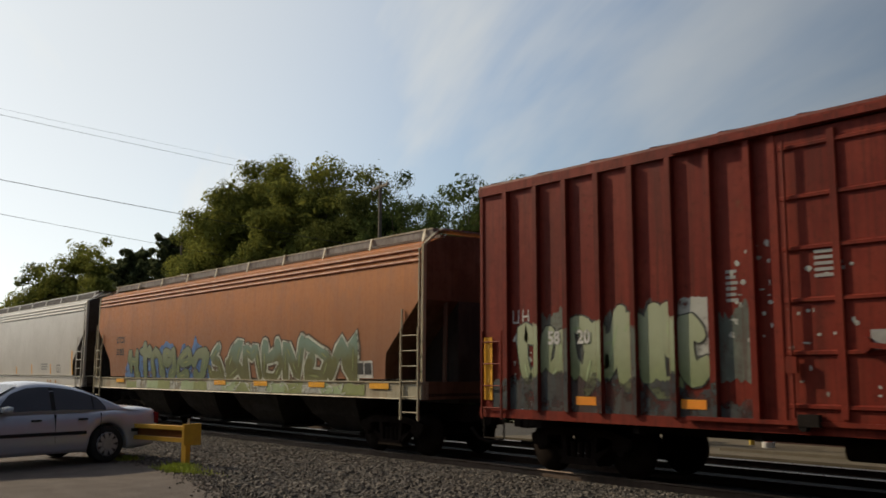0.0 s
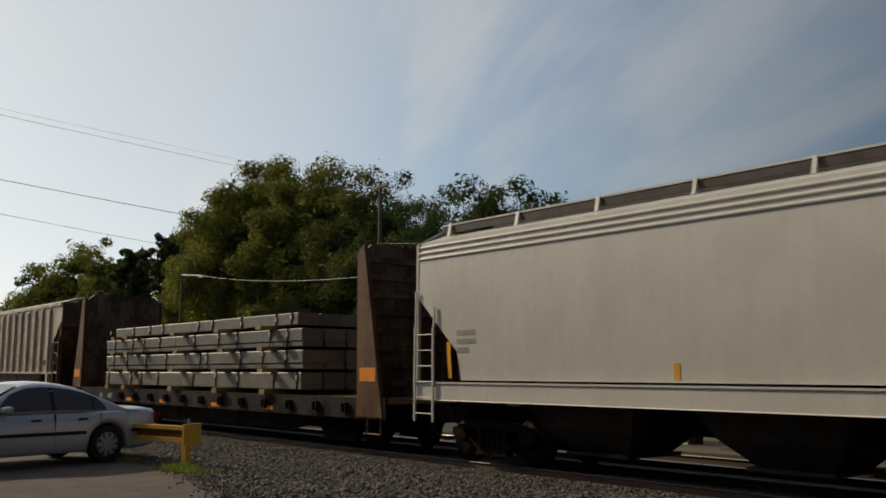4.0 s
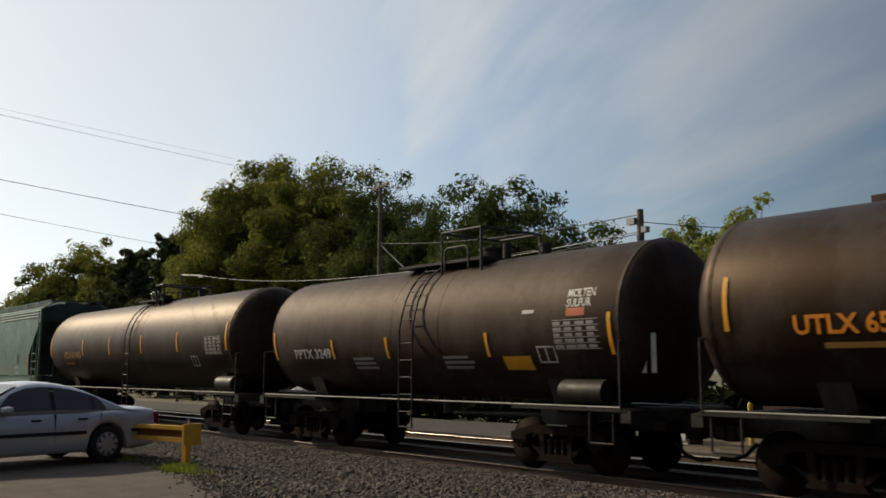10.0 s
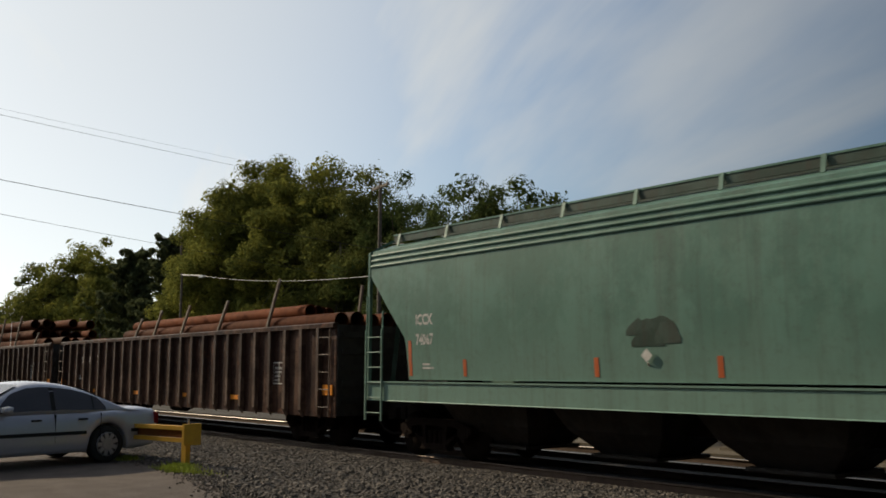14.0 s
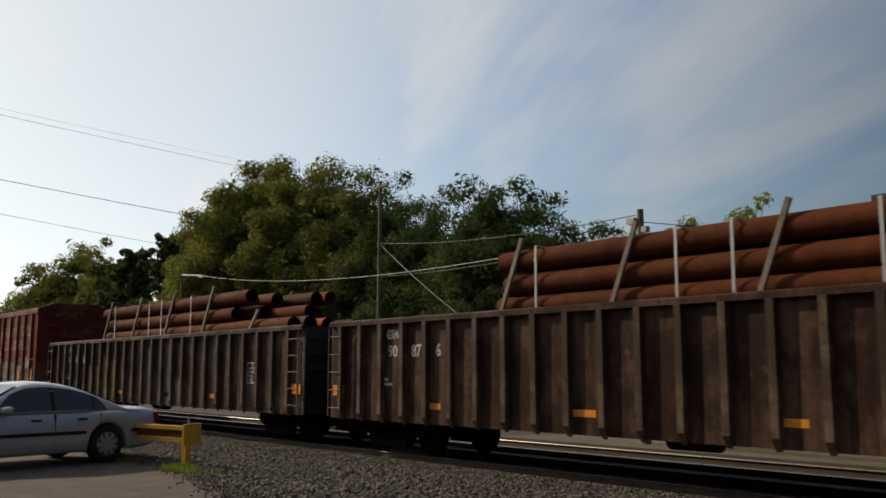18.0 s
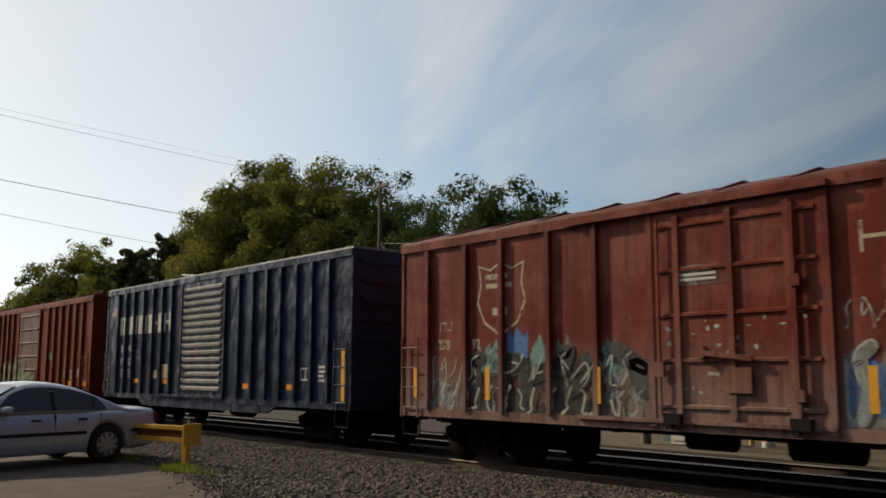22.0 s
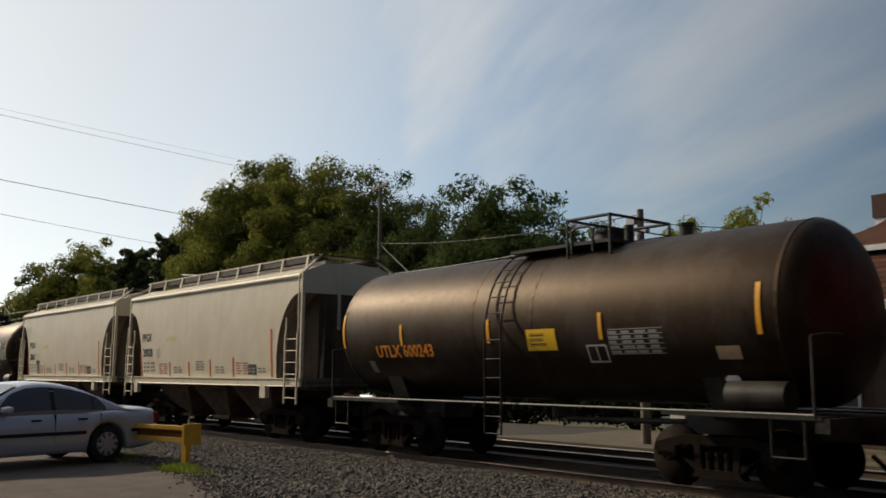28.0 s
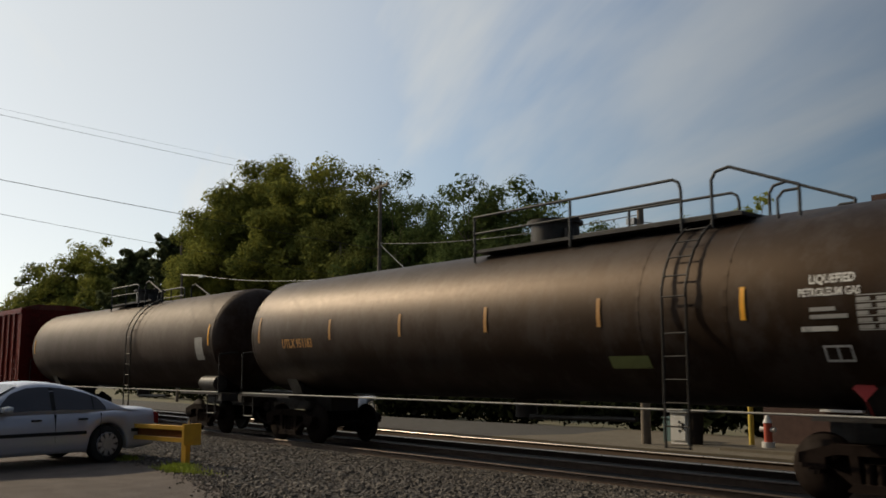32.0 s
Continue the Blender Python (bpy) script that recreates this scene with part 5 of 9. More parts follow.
def grass_tufts():
    r = random.Random(6)
    g = Geo()
    for cx, cy, n, w in ((-14.75, 6.55, 1300, 0.22), (-15.2, 6.85, 500, 0.25), (-17.2, 6.62, 350, 0.20), (-14.3, 6.6, 300, 0.4)):
        for _ in range(n):
            x, y = cx + r.gauss(0, w), cy + r.gauss(0, 0.10)
            a, h = r.uniform(0, 6.28), r.uniform(0.03, 0.09)
            dx, dy = math.cos(a) * 0.012, math.sin(a) * 0.012
            lx, ly = r.gauss(0, 0.03), r.gauss(0, 0.03)
            g.add([(x - dx, y - dy, -0.02), (x + dx, y + dy, -0.02), (x + lx, y + ly, h)], [(0, 1, 2)])
    thing("grass", g, M_grass, "bright yellow-green weeds at the asphalt edge", "grass", kind="stuff")


grass_tufts()
# ---------------- box cars ----------------
def boxcar(name, u0, u1, label, paint, roof_paint, eave, ribs, door, door_kind, floor=0.95, top_rise=0.22, half_w=1.53, end_paint=None, ladder_paint=None, sill_drop=(0.0, 0.0)):
    """ribs: x positions from the car's rear end, of the upright posts on its side. door: (from, to), also from the rear end."""
    car, hl = new_car(name, u0, u1, label, "boxcar")
    end_paint, ladder_paint = end_paint or paint, ladder_paint or paint
    y = half_w
    at = lambda d: d - hl
    body = Geo()
    for s in (-1, 1):
        body.box(-hl, hl, s * y - 0.03, s * y + 0.03, floor + 0.12, eave - 0.14)
    part("body", body, paint, car)
    for s in (-1, 1):
        part("top_chord", Geo().box(-hl, hl, s * (y + 0.035) - 0.05, s * (y + 0.035) + 0.05, eave - 0.16, eave), paint, car)
        part("side_sill", Geo().box(-hl, hl, s * (y + 0.02) - 0.05, s * (y + 0.02) + 0.05, floor - 0.02, floor + 0.14), paint, car)
    for k in (-1, 1):   # pressed ends with horizontal corrugations
        g = Geo()
        g.prism_x([(-y, floor), (y, floor), (y, eave), (0, eave + top_rise * 0.8), (-y, eave)], k * (hl - 0.05), k * (hl - 0.01))
        n = 8
        wall = part("end_wall", g, end_paint, car)
        for i in range(n):
            z = floor + 0.25 + (eave - floor - 0.5) * i / (n - 1)
            part("end_rib", Geo().prism_x([(-y + 0.15, z), (-y + 0.3, z - 0.07), (y - 0.3, z - 0.07), (y - 0.15, z), (y - 0.3, z + 0.07), (-y + 0.3, z + 0.07)], k * (hl - 0.01), k * (hl + 0.05)), end_paint, wall)
    part("floor", Geo().box(-hl + 0.05, hl - 0.05, -y + 0.04, y - 0.04, floor, floor + 0.10), M_steel, car)
    r = Geo()
    r.prism_x([(-y - 0.06, eave + 0.003), (y + 0.06, eave + 0.003), (y + 0.05, eave + 0.05), (y * 0.55, eave + top_rise), (-y * 0.55, eave + top_rise), (-y - 0.05, eave + 0.05)], -hl - 0.03, hl + 0.03)
    for i in range(13):
        x = -hl + 0.3 + (2 * hl - 0.6) * i / 12
        r.beam((x, -y - 0.02, eave + 0.05), (x, -y * 0.55, eave + top_rise + 0.02), 0.09, 0.05)
        r.beam((x, -y * 0.55, eave + top_rise + 0.01), (x, y * 0.55, eave + top_rise + 0.01), 0.09, 0.05)
    part("roof", r, roof_paint, car)
    # posts, alike pieces on one mesh
    post = Geo()
    zt, zb = eave - 0.17, floor + 0.13
    post.add([(-0.06, 0, zb), (-0.05, -0.09, zb), (0.05, -0.09, zb), (0.06, 0, zb), (-0.06, 0, zt), (-0.05, -0.09, zt), (0.05, -0.09, zt), (0.06, 0, zt)],
             [(0, 1, 5, 4), (1, 2, 6, 5), (2, 3, 7, 6), (0, 3, 2, 1), (4, 5, 6, 7)])
    me = post.mesh("side_post", paint)
    for d in ribs:
        part("side_post", me, None, car, loc=(at(d), -y - 0.028, 0))
        part("side_post", me, None, car, loc=(-at(d), y + 0.028, 0)).rotation_euler = (0, 0, math.pi)
    for e in (-1, 1):
        part("corner_post", Geo().box(e * hl - 0.07 if e > 0 else -hl, e * hl if e > 0 else -hl + 0.07, -y - 0.055, -y + 0.02, floor, eave - 0.165), paint, car)
    # doors on both sides
    d0, d1 = at(door[0]), at(door[1])
    for s in (-1, 1):
        g = Geo().box(d0, d1, s * (y + 0.06) - 0.035, s * (y + 0.06) + 0.035, floor + 0.16, eave - 0.19)
        dd = part("door", g, door_kind["paint"], car, door_kind.get("label", ""))
        yo = s * (y + 0.095)
        nb = door_kind.get("bands", 0)
        for i in range(nb):
            z = floor + 0.35 + (eave - floor - 0.75) * i / (nb - 1)
            bh, bd = (0.07, 0.05) if nb > 10 else (0.04, 0.032)
            part("door_band", Geo().prism_x([(yo, z - bh), (yo + s * bd, z - bh / 2), (yo + s * bd, z + bh / 2), (yo, z + bh)], d0 + 0.06, d1 - 0.06), door_kind.get("band_paint", door_kind["paint"]), dd)
        for v in range(door_kind.get("uprights", 0)):
            x = d0 + (d1 - d0) * (v + 0.5) / door_kind["uprights"]
            part("door_post", Geo().box(x - 0.05, x + 0.05, yo - 0.005 if s > 0 else yo - 0.045, yo + 0.045 if s > 0 else yo + 0.005, floor + 0.2, eave - 0.25), door_kind["paint"], dd)
        for x in (d0 - 0.06, d1 + 0.06):
            part("door_edge", Geo().box(x - 0.06, x + 0.06, s * (y + 0.05) - 0.06, s * (y + 0.05) + 0.06, floor + 0.05, eave - 0.17), paint, car)
        lock = Geo().tube((d0 + 0.15, yo + s * 0.07, floor + 0.2), (d0 + 0.15, yo + s * 0.07, eave - 0.3), 0.022, 6)
        lock.cbox(d0 + 0.15, yo + s * 0.08, floor + 0.9, 0.16, 0.06, 0.22)
        part("lock_bar", lock, door_kind["paint"], dd)
        if door_kind.get("uprights", 0):   # plug-door gear: lever, crank shaft, roller hangers, raised pressings
            xm = (d0 + d1) / 2
            part("door_lever", Geo().beam((xm - 0.5, yo + s * 0.09, floor + 1.15), (xm + 0.35, yo + s * 0.09, floor + 1.05), 0.05, 0.07).tube((xm - 0.5, yo, floor + 1.15), (xm - 0.5, yo + s * 0.11, floor + 1.15), 0.10, 10), door_kind["paint"], dd)
            part("crank_shaft", Geo().tube((d1 - 0.35, yo + s * 0.07, floor + 0.2), (d1 - 0.35, yo + s * 0.07, eave - 0.3), 0.028, 6).cbox(d1 - 0.35, yo + s * 0.07, floor + 0.55, 0.16, 0.08, 0.16).cbox(d1 - 0.35, yo + s * 0.07, floor + 2.1, 0.16, 0.08, 0.16), door_kind["paint"], dd)
            for xh in (d0 + 0.35, d1 - 0.35):
                part("roller_hanger", Geo().cbox(xh, yo + s * 0.06, floor + 0.17, 0.30, 0.10, 0.16).tube((xh - 0.08, yo, floor + 0.08), (xh - 0.08, yo + s * 0.10, floor + 0.08), 0.06, 10), M_steel, dd)
            part("placard_board", Geo().cbox(xm + 0.1, yo + s * 0.055, floor + 0.75, 0.42, 0.02, 0.36), door_kind["paint"], dd)
            part("top_track", Geo().box(d0 - 1.7, d1 + 0.15, s * (y + 0.13) - 0.05, s * (y + 0.13) + 0.05, eave - 0.15, eave - 0.06), paint, car)
        part("door_track", Geo().box(d0 - 1.6, d1 + 0.1, s * (y + 0.10) - 0.03, s * (y + 0.10) + 0.03, floor + 0.10, floor + 0.16), paint, car)
    # ladders and grab irons at the corners
    for e in (-1, 1):
        x0, x1 = (hl - 0.62, hl - 0.10) if e > 0 else (-hl + 0.10, -hl + 0.62)
        ladder(car, x0, x1, floor - 0.05, floor + 1.55, -y - 0.11, 4, ladder_paint)
        ladder(car, x0, x1, floor - 0.05, floor + 1.55, y + 0.11, 4, ladder_paint)
        st = Geo().run([(x0, -y - 0.05, floor), (x0, -y - 0.05, floor - 0.4), (x1, -y - 0.05, floor - 0.4), (x1, -y - 0.05, floor)], 0.018)
        part("stirrup", st, M_steel, car)
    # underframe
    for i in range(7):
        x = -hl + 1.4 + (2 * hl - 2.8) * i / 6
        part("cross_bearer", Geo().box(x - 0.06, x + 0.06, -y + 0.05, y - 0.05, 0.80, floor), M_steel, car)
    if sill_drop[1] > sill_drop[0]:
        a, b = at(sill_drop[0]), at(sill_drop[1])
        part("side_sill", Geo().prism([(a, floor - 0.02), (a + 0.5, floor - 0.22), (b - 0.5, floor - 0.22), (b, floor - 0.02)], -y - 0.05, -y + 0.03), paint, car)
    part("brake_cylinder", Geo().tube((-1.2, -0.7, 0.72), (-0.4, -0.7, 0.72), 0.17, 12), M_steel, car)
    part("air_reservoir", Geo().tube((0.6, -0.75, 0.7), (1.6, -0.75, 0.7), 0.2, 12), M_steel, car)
    gear(car, hl, 1.95)
    return car, hl


# ---------------- covered hoppers ----------------
def hopper_curve(eave, low, half_w, bulge):
    """Half width of a rounded hopper side at height z."""
    mid = (eave + low) / 2

    def surf(z):
        k = (z - mid) / (eave - low) * 2
        return half_w + bulge * (1 - k * k) - 0.02
    return surf


def round_hopper(name, u0, u1, label, paint, dark, eave=4.40, rise=0.28, low=1.60, sill=(1.20, 1.56), half_w=1.52, bulge=0.06, cut=(1.25, 3.25), walk_h=0.17, bays=0, rails=True,
                 bands=3, walk_paint=None, sill_paint=None, bay_paint=None, round_cut=0, foot=2.2, posts=9, bead_paint=None):
    """Rounded covered hopper with sloped ends seen through the side cut-outs. cut: (length, height) of the cut-out."""
    car, hl = new_car(name, u0, u1, label, "covered hopper")
    surf = hopper_curve(eave, low, half_w, bulge)
    walk_paint, sill_paint, bay_paint = walk_paint or M_steel, sill_paint or paint, bay_paint or dark
    e0 = hl - 0.12

    def zlow(x):
        d = e0 - abs(x)
        if d >= cut[0]:
            return low
        k = d / cut[0]
        if round_cut:   # steep slope down, then a rounded foot
            return low + (cut[1] - low) * (1 - k ** round_cut) ** (1 / round_cut)
        if k < 0.9:   # straight slope, then a steep rounded foot
            return cut[1] + (foot - cut[1]) * k / 0.9
        return low + (foot - low) * (1 - ((k - 0.9) / 0.1) ** 2.5)
    xs = []
    n = 26
    for i in range(n + 1):
        xs.append(-e0 + cut[0] * (i / n) ** 0.9)
    xs += [-e0 + cut[0] + (2 * e0 - 2 * cut[0]) * i / 14 for i in range(1, 14)]
    xs += [-x for x in reversed(xs[: n + 1])]
    rings = []
    for x in xs:
        zl = zlow(x)
        side = [(surf(zl + (eave - zl) * j / 9), zl + (eave - zl) * j / 9) for j in range(10)]
        ring = [(x, -a, z) for a, z in side] + [(x, -half_w * 0.55, eave + rise * 0.8), (x, 0, eave + rise), (x, half_w * 0.55, eave + rise * 0.8)] + [(x, a, z) for a, z in reversed(side)]
        rings.append(ring)
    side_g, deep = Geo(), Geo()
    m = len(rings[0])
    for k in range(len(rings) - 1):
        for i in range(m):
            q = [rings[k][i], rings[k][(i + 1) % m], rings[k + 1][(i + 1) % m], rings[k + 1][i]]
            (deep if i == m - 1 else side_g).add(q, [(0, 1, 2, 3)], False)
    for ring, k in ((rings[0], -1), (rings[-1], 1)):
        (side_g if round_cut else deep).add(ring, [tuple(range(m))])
        if round_cut:   # stiffener on the upper end sheet
            part("end_stiffener", Geo().box(min(k * e0, k * (e0 + 0.06)), max(k * e0, k * (e0 + 0.06)), -0.45, -0.39, cut[1] - 0.9, eave + rise * 0.7), paint, car)
    me_body = side_g
    body = part("body", me_body, paint, car)
    bm = bmesh.new(); bm.from_mesh(body.data); bmesh.ops.remove_doubles(bm, verts=bm.verts, dist=0.0005)
    for f in bm.faces:
        f.smooth = True
    for e in bm.edges:
        if len(e.link_faces) == 2 and e.calc_face_angle(0) > 0.5:
            e.smooth = False
    bm.to_mesh(body.data); bm.free()
    # sloped undersides and square ends carry their shade in this darker colour
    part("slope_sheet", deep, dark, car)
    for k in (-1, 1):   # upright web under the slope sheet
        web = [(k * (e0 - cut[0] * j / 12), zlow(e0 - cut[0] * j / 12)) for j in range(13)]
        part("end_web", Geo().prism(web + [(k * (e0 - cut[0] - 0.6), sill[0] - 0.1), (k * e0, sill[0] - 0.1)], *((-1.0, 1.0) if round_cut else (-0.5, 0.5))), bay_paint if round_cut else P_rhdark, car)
    for s in (-1, 1):
        for i in range(bands):   # stiffening beads under the eave
            z = eave - 0.10 - 0.12 * i
            part("side_bead", Geo().tube((-e0, s * (surf(z) + 0.0), z), (e0, s * (surf(z) + 0.0), z), 0.035 if bands > 1 else 0.07, 8), bead_paint or paint, car)
        yo = half_w + 0.05
        g = Geo().prism_x([(s * (yo - 0.16), sill[1]), (s * (yo + 0.035), sill[1]), (s * (yo + 0.035), sill[1] - 0.03), (s * (yo + 0.01), sill[1] - 0.04), (s * (yo + 0.01), sill[0] + 0.02), (s * (yo + 0.03), sill[0]), (s * (yo - 0.16), sill[0])], -hl, hl)
        part("side_sill", g, sill_paint, car)
    # corner posts, end frames
    for k in (-1, 1):
        for s in (-1, 1):
            g = Geo().beam((k * (hl - 0.05), s * (half_w + 0.0), sill[1]), (k * (hl - 0.05), s * (half_w - 0.02), eave - 0.02), 0.08, 0.07, up=(1, 0, 0))
            g.beam((k * (hl - 0.05), s * (half_w - 0.02), eave - 0.02), (k * (hl - 0.35), s * half_w * 0.55, eave + rise * 0.8 + walk_h), 0.06, 0.05)
            part("corner_post", g, sill_paint, car)
        g = Geo().box(k * hl - 0.08 if k > 0 else -hl, k * hl if k > 0 else -hl + 0.08, -half_w, half_w, sill[0], sill[1])
        for s in (-0.9, 0.9):
            g.beam((k * (hl - 0.1), s, sill[1]), (k * (hl - 0.25), s * 0.8, eave - 0.3), 0.08, 0.10)
        part("end_frame", g, dark, car)
        part("end_platform", Geo().box(k * hl - 1.3 if k > 0 else -hl, k * hl if k > 0 else -hl + 1.3, -half_w + 0.1, half_w - 0.1, sill[0] + 0.06, sill[0] + 0.12), M_steel, car)
        x0, x1 = (hl - 0.66, hl - 0.08) if k > 0 else (-hl + 0.08, -hl + 0.66)
        for s in (-1, 1):
            ladder(car, x0, x1, sill[0] - 0.42, sill[1] + 1.1 if k > 0 else sill[1] + 1.1, s * (half_w + 0.10), 6, sill_paint, 0.04)
            for xx, zt in ((x0, eave - 1.0), (x1, eave - 0.1)):
                part("grab_rail", Geo().box(xx - 0.016, xx + 0.016, s * (half_w + 0.08) - 0.016, s * (half_w + 0.08) + 0.016, sill[1] + 1.1, zt if xx == (x1 if k > 0 else x0) else sill[1] + 1.5), sill_paint, car)
    # running boards on posts
    zt = eave + rise * 0.8 + walk_h
    for s in (-1, 1):
        g = Geo().box(-hl + 0.3, hl - 0.3, s * half_w * 0.55 - 0.20, s * half_w * 0.55 + 0.20, zt - 0.04, zt)
        g.box(-hl + 0.3, hl - 0.3, s * (half_w * 0.55 + 0.2) - 0.015, s * (half_w * 0.55 + 0.2) + 0.015, zt - 0.17, zt + 0.01)
        wb = part("running_board", g, walk_paint, car)
        part("board_edge", Geo().box(-hl + 0.3, hl - 0.3, s * (half_w * 0.55 + 0.222) - 0.006, s * (half_w * 0.55 + 0.222) + 0.006, zt - 0.02, zt + 0.014), sill_paint, wb)
        for i in range(posts):
            x = -hl + 0.55 + (2 * hl - 1.1) * i / (posts - 1)
            part("board_post", Geo().beam((x, s * (half_w * 0.55 + 0.232), zt + 0.012), (x, s * (half_w * 0.55 + 0.30), eave + rise * 0.45), 0.075, 0.02, up=(0, 1, 0)), sill_paint, wb)
    for k in (-1, 1):
        part("end_walk", Geo().box(k * (hl - 0.35) - 0.2, k * (hl - 0.35) + 0.2, -half_w * 0.6, half_w * 0.6, zt - 0.04, zt), walk_paint, car)
    part("roof_hatch", Geo().box(-hl + 1.0, hl - 1.0, -0.28, 0.28, eave + rise, eave + rise + 0.14), dark, car)
    # outlet bays
    if bays:
        span = 2 * hl - 3.6
        for i in range(bays):
            c = -span / 2 + span * (i + 0.5) / bays
            w = span / bays
            g = Geo()
            top = [(c - w * 0.5, -half_w + 0.12, low), (c + w * 0.5, -half_w + 0.12, low), (c + w * 0.5, half_w - 0.12, low), (c - w * 0.5, half_w - 0.12, low)]
            bot = [(c - 0.42, -0.75, 0.50), (c + 0.42, -0.75, 0.50), (c + 0.42, 0.75, 0.50), (c - 0.42, 0.75, 0.50)]
            g.loft([top, bot], False)
            g.box(c - 0.5, c + 0.5, -0.85, 0.85, 0.40, 0.50)
            part("outlet_bay", g, bay_paint, car)
    else:
        for i in range(4):
            c = hl * (-0.57 + 0.38 * i)
            g = Geo().loft([[(c - 1.25, -1.3, 1.25), (c + 1.25, -1.3, 1.25), (c + 1.25, 1.3, 1.25), (c - 1.25, 1.3, 1.25)], [(c - 1.0, -1.0, 0.75), (c + 1.0, -1.0, 0.75), (c + 1.0, 1.0, 0.75), (c - 1.0, 1.0, 0.75)], [(c - 0.6, -0.6, 0.36), (c + 0.6, -0.6, 0.36), (c + 0.6, 0.6, 0.36), (c - 0.6, 0.6, 0.36)]], False)
            g.box(c - 0.7, c + 0.7, -0.75, 0.75, 0.30, 0.36)
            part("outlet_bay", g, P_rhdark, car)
    gear(car, hl, 1.75)
    return car, hl, (lambda z: -surf(z))


def ribbed_hopper(name, u0, u1, label, paint, dark, bay_paint):
    car, hl = new_car(name, u0, u1, label, "covered hopper")
    eave, low, y = 4.48, 1.73, 1.50
    cx, zc = 1.15, 2.75
    out = [(-hl, eave), (hl, eave), (hl, eave - 0.75), (hl - 0.2, eave - 0.85), (hl - cx, zc), (hl - cx, low), (-hl + cx, low), (-hl + cx, zc), (-hl + 0.2, eave - 0.85), (-hl, eave - 0.75)]
    for s in (-1, 1):
        part("side_sheet", Geo().prism(out, s * y - 0.02, s * y + 0.02), paint, car)
        part("top_chord", Geo().box(-hl, hl, s * (y + 0.02) - 0.05, s * (y + 0.02) + 0.05, eave - 0.10, eave + 0.02), paint, car)
        part("lower_chord", Geo().box(-hl + 1.1, hl - 0.1, s * (y + 0.02) - 0.05, s * (y + 0.02) + 0.05, low - 0.07, low + 0.02), paint, car)
    rib = Geo()
    zb, zt = low + 0.02, eave - 0.22
    prof = [(0, -0.07), (-0.085, -0.055), (-0.10, -0.03), (-0.10, 0.03), (-0.085, 0.055), (0, 0.07)]
    lo, hi, tip = [(x, yy, zb) for yy, x in prof], [(x, yy, zt) for yy, x in prof], [(x * 0.4, yy * 0.1, zt + 0.12) for yy, x in prof]
    rib.loft([lo, hi, tip], False, False, close=False)
    me = rib.mesh("side_rib", paint)
    for i in range(13):
        x = -hl + 1.40 + 0.9967 * i
        part("side_rib", me, None, car, loc=(x, -y - 0.02, 0))
        part("side_rib", me, None, car, loc=(-x, y + 0.02, 0)).rotation_euler = (0, 0, math.pi)
    r = Geo().prism_x([(-y - 0.03, eave + 0.022), (y + 0.03, eave + 0.022), (y * 0.5, eave + 0.26), (-y * 0.5, eave + 0.26)], -hl, hl)
    part("roof", r, paint, car)
    part("roof_hatch", Geo().box(-hl + 0.9, hl - 0.9, -0.3, 0.3, eave + 0.264, eave + 0.34), paint, car)
    for k in (-1, 1):
        zin = k * (hl - 3.2)
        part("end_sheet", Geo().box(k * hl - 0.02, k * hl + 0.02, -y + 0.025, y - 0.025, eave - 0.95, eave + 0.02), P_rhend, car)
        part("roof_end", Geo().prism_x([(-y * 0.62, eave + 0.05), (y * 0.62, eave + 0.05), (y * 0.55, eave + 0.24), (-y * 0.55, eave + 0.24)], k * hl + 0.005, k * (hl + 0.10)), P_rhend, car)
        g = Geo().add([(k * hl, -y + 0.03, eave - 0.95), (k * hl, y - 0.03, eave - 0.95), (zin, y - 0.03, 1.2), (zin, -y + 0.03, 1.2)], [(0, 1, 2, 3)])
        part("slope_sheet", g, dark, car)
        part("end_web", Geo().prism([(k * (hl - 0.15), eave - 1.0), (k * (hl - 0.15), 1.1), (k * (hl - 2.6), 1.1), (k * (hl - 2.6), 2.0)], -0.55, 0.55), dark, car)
        part("end_platform", Geo().box(k * hl - 2.0 if k > 0 else -hl, k * hl if k > 0 else -hl + 2.0, -y, y, 1.06, 1.20), dark, car)
        for s in (-1, 1):
            part("corner_post", Geo().box(k * hl - 0.05, k * hl + 0.05, s * y - 0.05, s * y + 0.05, 1.1, eave - 0.9), dark, car)
            part("corner_brace", Geo().beam((k * (hl - 1.9), s * (y - 0.1), 1.15), (k * (hl - 0.1), s * (y - 0.1), 3.0), 0.08, 0.08), dark, car)
            x0, x1 = (hl - 0.62, hl - 0.02) if k > 0 else (-hl + 0.02, -hl + 0.62)
            ladder(car, x0, x1, 0.66, 3.1, s * (y + 0.08), 6, dark, 0.05)
    for i in range(3):
        span = 2 * hl - 4.2
        c = -span / 2 + span * (i + 0.5) / 3 - 0.35
        w = span / 3
        g = Geo().loft([[(c - w / 2, -y + 0.01, low), (c + w / 2, -y + 0.01, low), (c + w / 2, y - 0.01, low), (c - w / 2, y - 0.01, low)],
                        [(c - w / 2, -y + 0.12, low - 0.5), (c + w / 2 - 0.2, -y + 0.12, low - 0.5), (c + w / 2 - 0.2, y - 0.12, low - 0.5), (c - w / 2, y - 0.12, low - 0.5)],
                        [(c - 0.75, -0.85, 0.42), (c + 0.65, -0.85, 0.42), (c + 0.65, 0.85, 0.42), (c - 0.75, 0.85, 0.42)]], False)
        g.box(c - 0.8, c + 0.7, -0.95, 0.95, 0.36, 0.46)
        part("outlet_bay", g, bay_paint, car)
